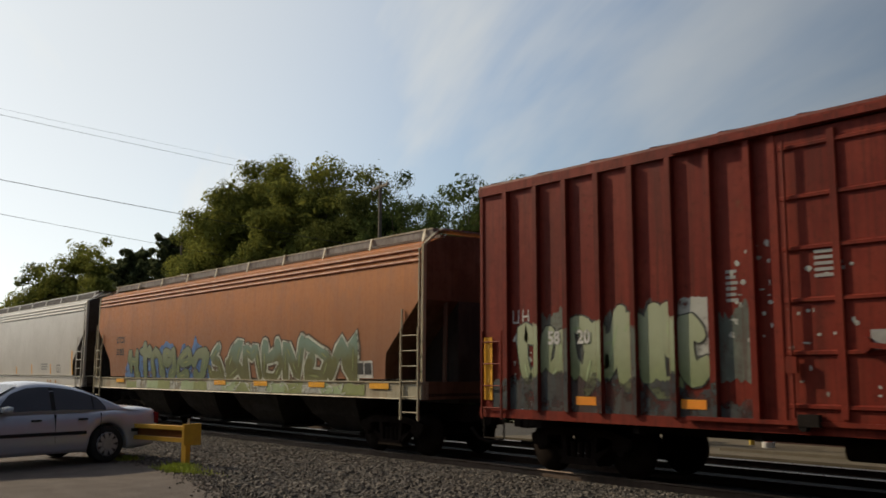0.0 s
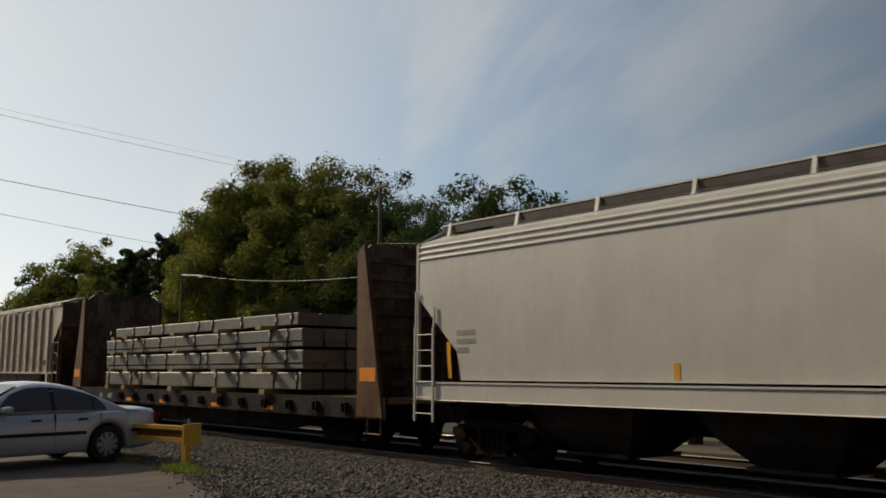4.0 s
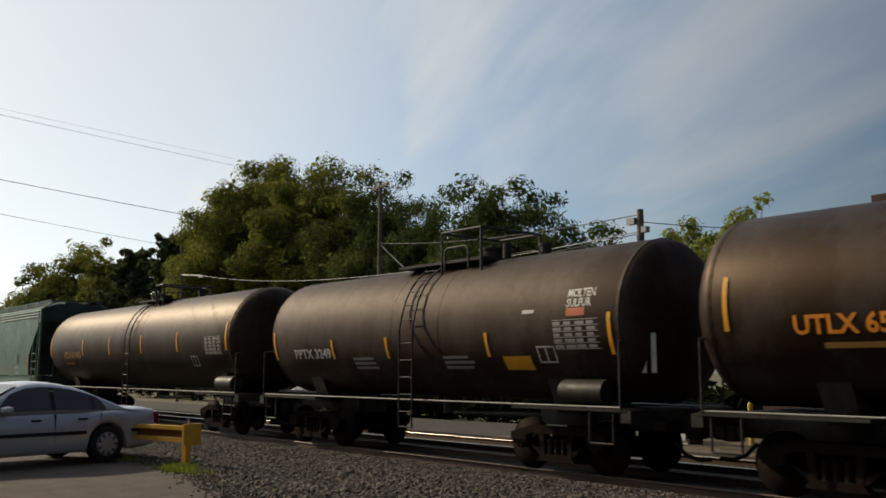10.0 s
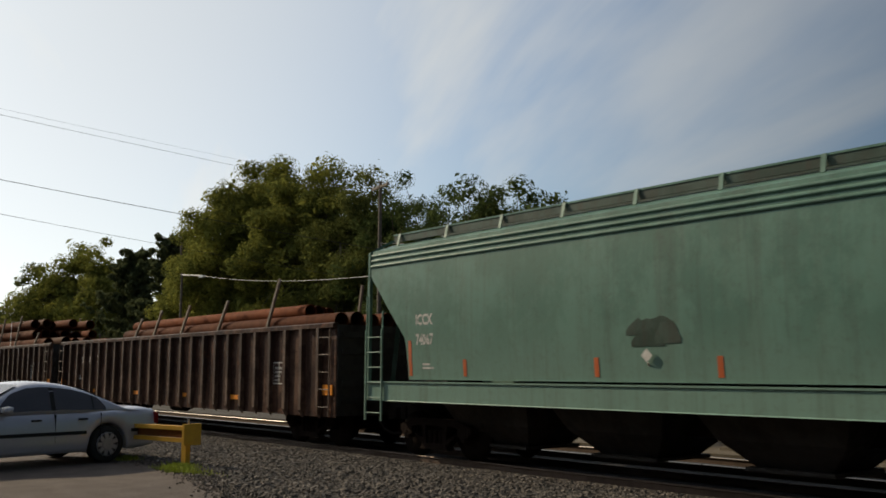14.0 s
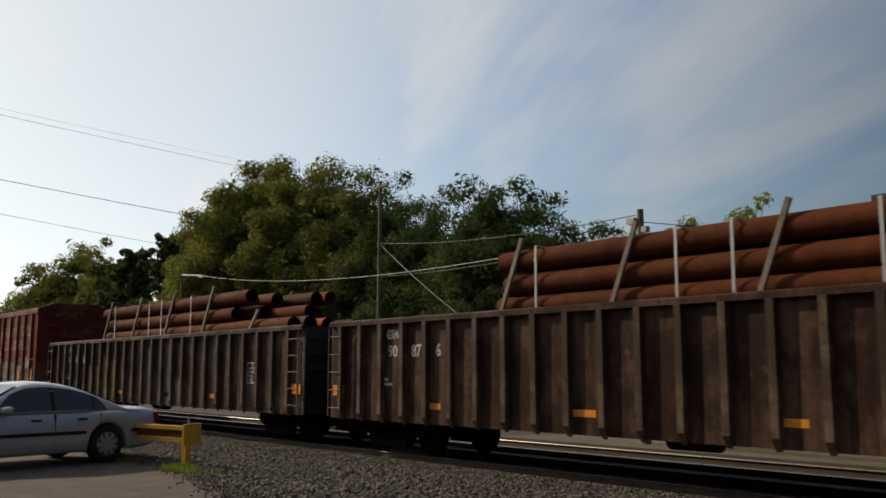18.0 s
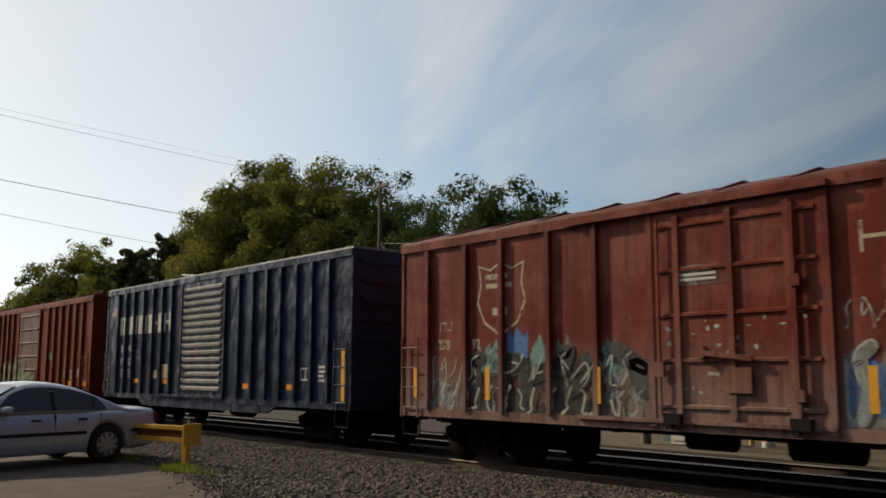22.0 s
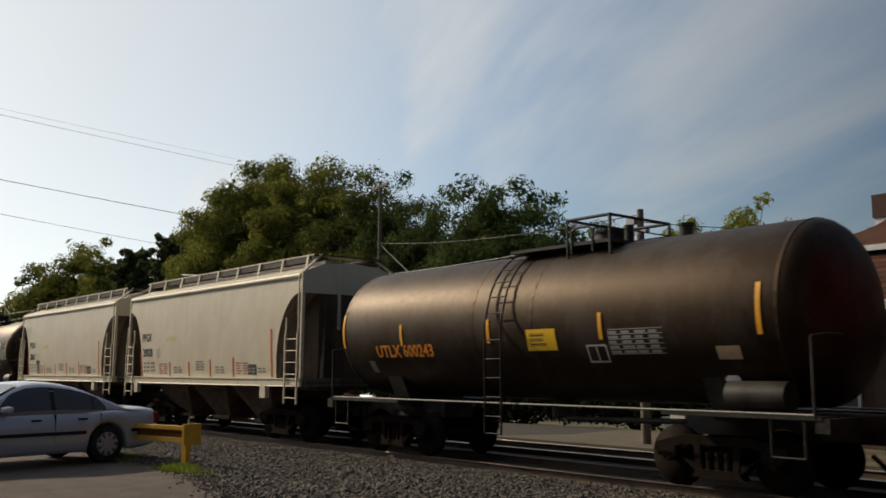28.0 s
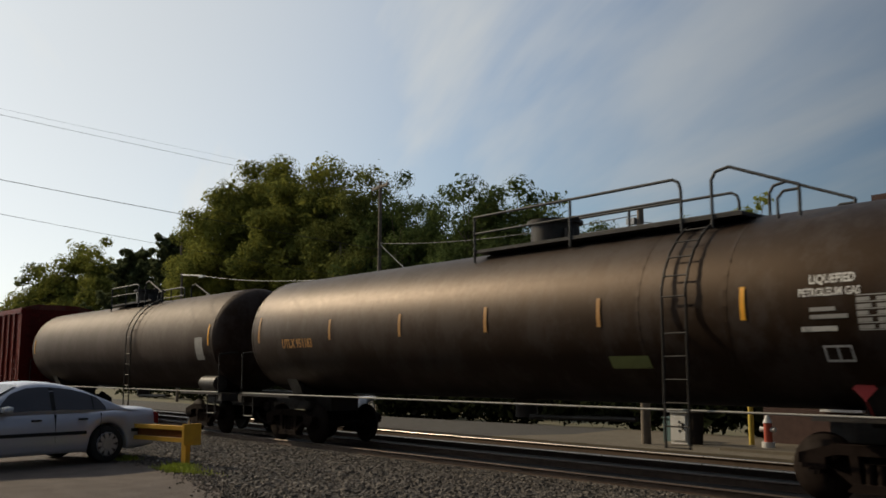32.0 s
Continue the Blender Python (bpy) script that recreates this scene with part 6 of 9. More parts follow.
    for x in (-hl + 1.45, hl - 1.45):
        part("jacking_post", Geo().box(x - 0.12, x + 0.12, -y - 0.06, -y + 0.06, 1.18, 1.70), paint, car)
    gear(car, hl, 1.75)
    return car, hl


# ---------------- tank cars ----------------
def tank_car(name, u0, u1, label, paint, dark, shell, radius=1.48, centre=2.72, head=0.62, rail_kind="cage", cage=None, tint=None, ladder_x=0.0, air_tank=True, side_rail=True, rail_h=0.60):
    """shell: (rear, front) ends of the cylinder in the car's own metres from its middle."""
    car, hl = new_car(name, u0, u1, label, "tank car")
    a, b = shell
    n = 48
    prof = [(a - head * math.cos(t), radius * math.sin(t)) for t in [i * math.pi / 2 / 8 for i in range(1, 9)]]
    prof += [(a + (b - a) * i / 8, radius) for i in range(1, 8)]
    prof += [(b + head * math.cos(t), radius * math.sin(t)) for t in [i * math.pi / 2 / 8 for i in range(8, 0, -1)]]
    rings = [[(x, r * math.cos(2 * math.pi * i / n), centre + r * math.sin(2 * math.pi * i / n)) for i in range(n)] for x, r in prof]
    part("tank", Geo().loft(rings, True, True), paint, car)
    surf = lambda z: -math.sqrt(max(0.05, radius * radius - (z - centre) ** 2))
    for x in (ladder_x - 0.75, ladder_x + 0.85, a, b):   # jacket seams
        ring = lambda xx, rr: [(xx, rr * math.cos(2 * math.pi * i / 40), centre + rr * math.sin(2 * math.pi * i / 40)) for i in range(40)]
        part("jacket_band", Geo().loft([ring(x - 0.03, radius), ring(x - 0.03, radius + 0.005), ring(x + 0.03, radius + 0.005), ring(x + 0.03, radius)], False, False), paint, car)
    # sill, saddles, side rail
    for k in (-1, 1):
        xs = k * (hl - 1.9)
        part("saddle", Geo().prism_x([(-0.7, 1.02), (0.7, 1.02), (1.05, 1.75), (-1.05, 1.75)], xs - 0.25, xs + 0.25), dark, car)
        part("end_sill", Geo().box(min(k * hl, k * (hl - 2.9)), max(k * hl, k * (hl - 2.9)), -0.40, 0.40, 0.78, 1.16).box(k * hl - 0.1, k * hl + 0.1, -1.45, 1.45, 0.95, 1.15), dark, car)
        part("end_platform", Geo().box(min(k * hl, k * (hl - 2.6)), max(k * hl, k * (hl - 2.6)), -1.46, -0.85, 1.12, 1.17).box(min(k * hl, k * (hl - 2.6)), max(k * hl, k * (hl - 2.6)), 0.85, 1.46, 1.12, 1.17), dark, car)
        g = Geo().run([(k * (hl - 0.1), -1.45, 1.15), (k * (hl - 0.1), -1.45, 2.25), (k * (hl - 0.1), -1.0, 2.3), (k * (hl - 0.1), 1.0, 2.3), (k * (hl - 0.1), 1.45, 2.25), (k * (hl - 0.1), 1.45, 1.15)], 0.022)
        part("end_handrail", g, dark, car)
        part("stirrup", Geo().run([(k * (hl - 0.25), -1.45, 1.1), (k * (hl - 0.25), -1.45, 0.6), (k * (hl - 0.75), -1.45, 0.6), (k * (hl - 0.75), -1.45, 1.1)], 0.02), dark, car)
    if side_rail:
        for s in (-1, 1):
            g = Geo().tube((-hl + 0.1, s * 1.44, 1.19), (hl - 0.1, s * 1.44, 1.19), 0.018, 6)
            part("side_handrail", g, M_stbar, car, "thin pale handrail along the tank")
    # ladder over the shoulder, with rungs
    lad = Geo()
    for x in (ladder_x - 0.22, ladder_x + 0.22):
        pts = [(x, -1.56, 0.62), (x, -1.56, centre)] + [(x, -(radius + 0.09) * math.cos(t), centre + (radius + 0.09) * math.sin(t)) for t in [0.2, 0.4, 0.6, 0.8, 1.0, 1.2]]
        lad.run(pts, 0.022, 5)
    lo = part("ladder", lad, dark, car)
    rung = Geo().tube((ladder_x - 0.22, 0, 0), (ladder_x + 0.22, 0, 0), 0.013, 5).mesh("rung", dark)
    for z in (0.64, 0.95, 1.3, 1.65, 2.0, 2.35):
        part("rung", rung, None, lo, loc=(0, -1.56, z))
    for t in (0.12, 0.33, 0.54, 0.75, 0.96, 1.17):
        part("rung", rung, None, lo, loc=(0, -(radius + 0.09) * math.cos(t), centre + (radius + 0.09) * math.sin(t)))
    # fittings, platform and cage on top
    zt = centre + radius
    c0, c1 = cage
    g = Geo().box(c0 - (1.5 if rail_kind == "cage" else 0), c1 + (0 if rail_kind == "cage" else 1.1), -0.85, 0.85, zt - 0.06, zt)
    part("top_platform", g, dark, car)
    xm = (c0 + c1) / 2 if tint is None else tint
    v = Geo().tube((xm, 0, zt - 0.05), (xm, 0, zt + 0.22), 0.34, 16).tube((xm, 0, zt + 0.22), (xm, 0, zt + 0.26), 0.37, 16)
    v.tube((xm - 0.6, 0.3, zt), (xm - 0.6, 0.3, zt + 0.38), 0.08, 8).tube((xm + 0.55, -0.2, zt), (xm + 0.55, -0.2, zt + 0.3), 0.09, 8)
    part("valve_housing", v, dark, car)
    h = rail_h
    if rail_kind == "cage":   # two handrail loops on each side and a bar across the walkway
        q = Geo().run([(c0, -0.85, zt + h), (c1, -0.85, zt + h), (c1, 0.85, zt + h), (c0, 0.85, zt + h), (c0, -0.85, zt + h)], 0.03)
        for xx in (c0, c1):
            for yy in (-0.85, 0.85):
                q.tube((xx, yy, zt - 0.28), (xx, yy, zt + h), 0.03 if xx == c1 else 0.022, 6)
        q.run([(c0, 0.85, zt + h * 0.45), (c1, 0.85, zt + h * 0.45), (c1, -0.85, zt + h * 0.45)], 0.014)
        part("top_handrail", q, M_black, car)
        part("grab_rail", Geo().run([(c0 + 0.1, -0.85, zt - 0.2), (c0 + 0.1, -0.85, zt + 0.2), (c0 + 0.2, -0.85, zt + 0.26), (c1 - 0.5, -0.85, zt + 0.26), (c1 - 0.4, -0.85, zt + 0.2), (c1 - 0.4, -0.85, zt - 0.2)], 0.024), M_black, car)
        part("relief_valve", Geo().tube((c1 + 0.9, 0.1, zt - 0.04), (c1 + 0.9, 0.1, zt + 0.2), 0.12, 12).tube((c1 + 0.9, 0.1, zt + 0.2), (c1 + 0.9, 0.1, zt + 0.24), 0.15, 12), dark, car)
    else:
        for yy in (-0.85, 0.85):
            q = Geo().run([(c0, yy, zt - 0.25), (c0, yy, zt + h), (c1 - 0.15, yy, zt + h), (c1 - 0.04, yy, zt + h - 0.06), (c1, yy, zt + h - 0.18), (c1, yy, zt - 0.2)], 0.026)
            q.run([(c0, yy, zt + h * 0.5), (c1, yy, zt + h * 0.5)], 0.02).tube(((c0 + c1) / 2 + 0.1, yy, zt - 0.2), ((c0 + c1) / 2 + 0.1, yy, zt + h), 0.026, 6)
            part("top_handrail", q, M_black, car)
            q = Geo().run([(c1 + 0.58, yy, zt - 0.2), (c1 + 0.58, yy, zt + h - 0.12), (c1 + 0.66, yy, zt + h), (c1 + 0.9, yy, zt + h + 0.04), (c1 + 2.05, yy, zt + h - 0.42), (c1 + 2.05, yy, zt - 0.2)], 0.026)
            q.run([(c1 + 1.7, yy, zt - 0.2), (c1 + 1.7, yy, zt + 0.1), (c1 + 1.8, yy, zt + 0.2), (c1 + 2.05, yy, zt + 0.2)], 0.022)
            part("top_handrail", q, M_black, car)
        box = Geo().tube((xm, 0, zt - 0.05), (xm, 0, zt + 0.44), 0.48, 18).tube((xm, 0, zt + 0.44), (xm, 0, zt + 0.50), 0.56, 18).cbox(xm + 0.5, 0, zt + 0.52, 0.16, 0.12, 0.06)
        part("protective_housing", box, dark, car)
    part("bottom_outlet", Geo().tube((0, 0, centre - radius - 0.35), (0, 0, centre - radius + 0.1), 0.22, 12).run([(0.4, -0.3, 0.9), (3.0, -0.3, 0.95)], 0.05, 8), dark, car)
    if air_tank:
        x = hl - 1.05
        part("air_reservoir", Geo().tube((x - 0.50, -1.15, 1.42), (x + 0.45, -1.15, 1.42), 0.22, 14), dark, car)
    # stripes on the shoulder
    gear(car, hl, 1.9, sill=False)
    return car, hl, surf, centre, radius


def stripe(car, surf, x, z0, z1, w=0.08, mat=None):
    patch(car, "reflective_stripe", x - w / 2, x + w / 2, z0, z1, mat or M_yellow, surf=surf, n=6, off=0.012)


def placard(car, surf, x, z, s, mat):
    y = surf(z) - 0.05
    g = Geo().add([(x - s, y, z), (x, y, z - s), (x + s, y, z), (x, y, z + s)], [(0, 1, 2, 3)])
    g.tube((x, y + 0.02, z - s), (x, surf(z) + 0.2, z - s - 0.25), 0.015, 5)
    part("placard", g, mat, car)


# ---------------- gondolas with pipe loads ----------------
def gondola(name, u0, u1, label, paint, dark, ribs=25):
    car, hl = new_car(name, u0, u1, label, "gondola car")
    y, top, floor = 1.50, 2.90, 0.98
    for s in (-1, 1):
        part("side_sheet", Geo().box(-hl, hl, s * y - 0.015, s * y + 0.015, 0.72, top - 0.10), paint, car)
        part("top_chord", Geo().prism_x([(s * (y - 0.03), top - 0.12), (s * (y + 0.12), top - 0.12), (s * (y + 0.12), top - 0.03), (s * (y + 0.06), top), (s * (y - 0.03), top)], -hl, hl), paint, car)
    post = Geo()
    zt = top - 0.12
    post.add([(-0.085, 0, zt), (-0.06, -0.11, zt), (0.06, -0.11, zt), (0.085, 0, zt), (-0.085, 0, 0.86), (-0.06, -0.10, 0.86), (0.06, -0.10, 0.86), (0.085, 0, 0.86), (-0.05, 0, 0.68), (0.05, 0, 0.68)],
             [(0, 1, 5, 4), (1, 2, 6, 5), (2, 3, 7, 6), (4, 5, 8), (5, 6, 9, 8), (6, 7, 9), (0, 3, 2, 1)])
    me = post.mesh("side_post", P_gonpost)
    for i in range(ribs):
        x = -hl + 0.45 + 0.768 * i
        part("side_post", me, None, car, loc=(x, -y - 0.013, 0))
        part("side_post", me, None, car, loc=(-x, y + 0.013, 0)).rotation_euler = (0, 0, math.pi)
    for k in (-1, 1):
        wall = part("end_wall", Geo().box(k * hl - 0.04, k * hl + 0.04, -y, y, 0.75, top - 0.05), dark, car)
        for i in range(5):
            z = 1.1 + 0.38 * i
            part("end_beam", Geo().beam((k * (hl + 0.04), -y + 0.1, z), (k * (hl + 0.04), y - 0.1, z), 0.10, 0.14), dark, wall)
        x0, x1 = (hl - 0.56, hl - 0.08) if k > 0 else (-hl + 0.08, -hl + 0.56)
        ladder(car, x0, x1, 0.75, top - 0.15, -y - 0.15, 5, P_gonpost)
        ladder(car, x0, x1, 0.75, top - 0.15, y + 0.15, 5, paint)
        part("reflector", Geo().box(x0 + 0.03, x1 - 0.03, -y - 0.045, -y - 0.02, 1.22, 1.46), M_orange, car)
    part("floor", Geo().box(-hl + 0.05, hl - 0.05, -y + 0.02, y - 0.02, floor, floor + 0.08), dark, car)
    for i in range(9):
        x = -hl + 1.3 + (2 * hl - 2.6) * i / 8
        part("cross_bearer", Geo().box(x - 0.06, x + 0.06, -y + 0.05, y - 0.05, 0.80, floor), M_steel, car)
    part("brake_cylinder", Geo().tube((-0.9, -0.7, 0.70), (0.0, -0.7, 0.70), 0.18, 12), M_steel, car)
    gear(car, hl, 1.85)
    return car, hl


def load_on(name, car, hl_mid, label, category):
    """A load is a thing of its own that travels with its car."""
    ob = holder(name, label, category, "loads of the freight train", loc=(hl_mid, TRACK_Y, RAIL_Z))
    CARS.append((ob, hl_mid))
    return ob


def pipe_load(car, pipes, stakes, straps, pipe_mats, tops, base=1.06):
    """pipes: (x0, x1, y, z, r). stakes: (x at foot, x at head, z foot, z head)."""
    for i, (x0, x1, y, z, r) in enumerate(pipes):
        g = Geo()
        n = 18
        ring = lambda x, rr: [(x, y + rr * math.cos(2 * math.pi * k / n), z + rr * math.sin(2 * math.pi * k / n)) for k in range(n)]
        xs = [x0 + (x1 - x0) * k / 6 for k in range(7)]
        g.loft([ring(x, r) for x in xs], True, False)
        g.loft([ring(x0, r), ring(x0, r - 0.02), ring(x1, r - 0.02), ring(x1, r)], False, False)
        p = part("pipe", g, pipe_mats[i % len(pipe_mats)], car, "long rusty steel pipe")
    for xf, xh, zf, zh in stakes:
        for s in (-1, 1):
            part("stake", Geo().beam((xf, s * 1.44, zf), (xh, s * 1.30, zh), 0.085, 0.06, up=(0, 1, 0)), M_post, car, "wooden stake along the pipe load")
    for x, zt in straps:
        g = Geo()
        for s in (-1, 1):
            g.box(x - 0.025, x + 0.025, s * 1.36 - 0.006, s * 1.36 + 0.006, 2.2, zt)
        g.box(x - 0.025, x + 0.025, -1.36, 1.36, zt, zt + 0.012)
        part("strap", g, M_strap, car, "pale steel band over the pipes")
    for x in tops:
        part("dunnage", Geo().box(x - 0.08, x + 0.08, -1.35, 1.35, base, base + 0.10), M_stake, car)


# ---------------- bulkhead flat car ----------------
def bulkhead_flat(name, u0, u1, label, paint, dark):
    car, hl = new_car(name, u0, u1, label, "flatcar")
    y = 1.46
    part("deck", Geo().box(-hl + 0.1, hl - 0.1, -y, y, 1.06, 1.18), M_stake, car, "worn timber deck")
    for s in (-1, 1):
        g = Geo().box(-hl, hl, s * y - 0.03, s * y + 0.03, 0.74, 1.20).box(-hl, hl, min(s * y, s * (y - 0.15)), max(s * y, s * (y - 0.15)), 0.72, 0.74)
        part("side_sill", g, paint, car)
        pk = Geo()
        for a, b, c, d in ((-0.07, 0.07, 0.84, 0.86), (-0.07, 0.07, 1.06, 1.08), (-0.09, -0.07, 0.84, 1.08), (0.07, 0.09, 0.84, 1.08)):
            pk.box(a, b, -0.09, 0.0, c, d)
        me = pk.mesh("stake_pocket", paint)
        for i in range(15):
            x = -hl + 1.5 + (2 * hl - 3.0) * i / 14
            if 2.6 < x + hl < 5.0 and s < 0:   # none where the number is painted
                continue
            o = part("stake_pocket", me, None, car, loc=(x, s * (y + 0.03), 0))
            if s > 0:
                o.rotation_euler = (0, 0, math.pi)
    for k in (-1, 1):
        xe = k * (hl - 0.1)
        for s in (-1, 1):   # tapered side gusset
            g = Geo().prism([(xe, 0.78), (k * (hl - 1.05), 0.78), (k * (hl - 1.10), 4.45), (k * (hl - 0.85), 4.62)], s * y - 0.05, s * y + 0.05)
            part("bulkhead_gusset", g, M_flatpost, car, "tall tapered steel gusset with worn ochre paint")
        g = Geo()
        g.prism_x([(-y + 0.06, 1.18), (y - 0.06, 1.18), (y - 0.06, 4.45), (y - 0.3, 4.66), (-y + 0.3, 4.66), (-y + 0.06, 4.45)], k * (hl - 1.12), k * (hl - 1.02))
        wall = part("bulkhead", g, dark, car, "dark steel bulkhead")
        for i in range(8):
            z = 1.5 + 0.4 * i
            part("bulkhead_beam", Geo().beam((k * (hl - 0.98), -y + 0.1, z), (k * (hl - 0.98), y - 0.1, z), 0.12, 0.12), dark, wall)
        part("reflector", Geo().box(min(k * (hl - 0.35), k * (hl - 0.95)), max(k * (hl - 0.35), k * (hl - 0.95)), -y - 0.06, -y - 0.05, 1.55, 1.85), M_orange, car)
        part("stirrup", Geo().run([(k * (hl - 0.2), -y, 0.8), (k * (hl - 0.2), -y, 0.42), (k * (hl - 0.7), -y, 0.42), (k * (hl - 0.7), -y, 0.8)], 0.02), dark, car)
    for s in (-1, 1):
        part("fishbelly_sill", Geo().prism([(-hl + 3.6, 0.72), (-hl + 5.2, 0.26), (hl - 5.2, 0.26), (hl - 3.6, 0.72)], s * 0.62 - 0.03, s * 0.62 + 0.03), paint, car)
    gear(car, hl, 2.2)
    return car, hl
# ---------------- the train ----------------
P_cn = carpaint("brown_boxcar_paint", (0.17, 0.023, 0.014), spec=0.12, amount=0.4, dirt=(0.045, 0.013, 0.009), rust=0.25, dents=0.3, fade=(0.21, 0.033, 0.019))
P_cnroof = carpaint("brown_roof_paint", (0.13, 0.026, 0.016), amount=0.4, spec=0.12)
P_or = carpaint("orange_hopper_paint", (0.44, 0.145, 0.026), amount=0.26, dirt=(0.22, 0.075, 0.026), fade=(0.38, 0.135, 0.036), rough=0.5, dents=0.15, streak=0.45, wash=(1.5, 3.9, (0.28, 0.135, 0.075)))
P_orbead = carpaint("rusty_orange_bead_paint", (0.24, 0.062, 0.018), amount=0.3, dirt=(0.14, 0.04, 0.015), fade=(0.34, 0.10, 0.025))
P_orsill = carpaint("soiled_cream_sill_paint", (0.42, 0.36, 0.25), amount=0.4, dirt=(0.22, 0.15, 0.08), fade=(0.36, 0.33, 0.24), streak=0.5)
P_orwalk = carpaint("grey_walkway_paint", (0.17, 0.15, 0.135), amount=0.4)
P_gy = carpaint("pale_grey_hopper_paint", (0.61, 0.58, 0.53), amount=0.08, dirt=(0.25, 0.225, 0.19), fade=(0.57, 0.54, 0.49), rough=0.34, dents=0.12, streak=0.35)
P_gydark = carpaint("grey_grime_and_shade_paint", (0.045, 0.035, 0.028), amount=0.5)
P_gr = carpaint("green_hopper_paint", (0.090, 0.18, 0.138), amount=0.22, wash=(1.45, 2.9, (0.165, 0.27, 0.22)), fade=(0.125, 0.235, 0.185), rough=0.45, dents=0.15, streak=0.4)
P_rh = carpaint("ribbed_hopper_paint", (0.60, 0.53, 0.43), amount=0.26, dirt=(0.24, 0.15, 0.085), fade=(0.52, 0.45, 0.36), rust=0.85, rust_col=(0.25, 0.12, 0.055), streak=0.6, dents=0.12)
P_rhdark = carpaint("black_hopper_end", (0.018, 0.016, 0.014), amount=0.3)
P_bulk = carpaint("flaking_bulkhead_paint", (0.075, 0.040, 0.024), amount=0.5, dirt=(0.035, 0.02, 0.013), fade=(0.17, 0.125, 0.085), rust=0.7, rust_col=(0.16, 0.06, 0.025))
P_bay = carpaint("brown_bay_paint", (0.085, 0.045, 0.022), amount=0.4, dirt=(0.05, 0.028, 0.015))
# golden highlight of both tank paints is set by their gloss tint
P_tank = carpaint("black_tank_paint", (0.009, 0.0055, 0.0045), dirt=(0.018, 0.010, 0.0075), amount=0.40, rough=0.50, dents=0.01, streak=0.5, spec=0.36, grit=0.02, gloss=(0.02, 0.05), sheen=(1.0, 0.61, 0.31))
P_tankb = carpaint("brown_black_tank_paint", (0.016, 0.008, 0.0058), dirt=(0.023, 0.012, 0.009), amount=0.4, rough=0.62, spec=0.36, dents=0.02, streak=0.5, grit=0.03, gloss=(0.02, 0.06), sheen=(1.0, 0.72, 0.5))
P_rhend = carpaint("rusty_brown_end_paint", (0.10, 0.065, 0.045), amount=0.5, dirt=(0.055, 0.033, 0.022), fade=(0.20, 0.15, 0.11), rust=0.4, rough=0.6)
P_gon = carpaint("gondola_brown_paint", (0.034, 0.014, 0.009), dirt=(0.014, 0.008, 0.006), amount=0.6, rust=0.5, rust_col=(0.14, 0.055, 0.026), dents=0.35, spec=0.12, fade=(0.105, 0.058, 0.040))
# worn paint, lightened in colour for the sunlit edges of the posts
P_gonpost = carpaint("sunlit_worn_gondola_post_paint", (0.062, 0.038, 0.027), dirt=(0.022, 0.013, 0.009), amount=0.4, rust=0.4, rust_col=(0.14, 0.06, 0.03), dents=0.1, spec=0.2, fade=(0.17, 0.115, 0.085))
P_gon3 = carpaint("gondola_grey_paint", (0.034, 0.021, 0.015), dirt=(0.015, 0.010, 0.008), amount=0.6, rust=0.6, rust_col=(0.13, 0.052, 0.020), dents=0.35, spec=0.12, fade=(0.115, 0.088, 0.068))
P_wc = carpaint("maroon_boxcar_paint", (0.17, 0.030, 0.017), spec=0.12, amount=0.45, dirt=(0.05, 0.014, 0.010), rust=0.3, dents=0.3, fade=(0.25, 0.075, 0.052), wash=(1.2, 2.5, (0.26, 0.16, 0.135)))
P_pa = carpaint("navy_boxcar_paint", (0.016, 0.025, 0.055), amount=0.3, dirt=(0.035, 0.034, 0.036), dents=1.0, dent_scale=2.3, rough=0.36, fade=(0.026, 0.038, 0.070))
P_paroof = carpaint("bare_roof_paint", (0.22, 0.23, 0.24), amount=0.4)
P_r1 = carpaint("rust_red_boxcar_paint", (0.18, 0.030, 0.010), spec=0.12, amount=0.45, dirt=(0.06, 0.013, 0.008), rust=0.3, dents=0.45, fade=(0.26, 0.055, 0.018))
P_r1door = carpaint("dull_brown_door_paint", (0.12, 0.055, 0.04), amount=0.35)
P_r2 = carpaint("red_boxcar_paint", (0.135, 0.0105, 0.0075), spec=0.12, amount=0.4, dirt=(0.035, 0.008, 0.006), rust=0.2, dents=0.3, fade=(0.15, 0.017, 0.012))
P_pp = carpaint("cream_hopper_paint", (0.66, 0.60, 0.48), amount=0.08, dirt=(0.22, 0.17, 0.12), fade=(0.62, 0.56, 0.44), rough=0.42, dents=0.1, streak=0.5)
# the cream above at about a third: shade of the ends put into colour
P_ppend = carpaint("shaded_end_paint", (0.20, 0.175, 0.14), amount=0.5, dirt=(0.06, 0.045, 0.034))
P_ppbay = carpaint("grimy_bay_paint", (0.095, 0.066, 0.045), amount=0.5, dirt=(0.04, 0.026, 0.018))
P_flat = carpaint("flatcar_brown_paint", (0.016, 0.010, 0.007), amount=0.5, dirt=(0.012, 0.008, 0.006), rust=0.4, rust_col=(0.06, 0.024, 0.012), spec=0.1)
M_flatpost = carpaint("ochre_gusset_paint", (0.15, 0.085, 0.035), amount=0.5, rust=0.95, rust_col=(0.07, 0.024, 0.011), fade=(0.12, 0.05, 0.02), dirt=(0.03, 0.018, 0.012))
M_post = plain("weathered_stake", (0.24, 0.205, 0.165), 0.8, 0, 0.4, 5, 0.4, 30, second=(0.13, 0.09, 0.06), rand=0.25)
M_stake = plain("raw_timber", (0.30, 0.20, 0.09), 0.8, 0, 0.3, 5, 0.4, 30, rand=0.25)
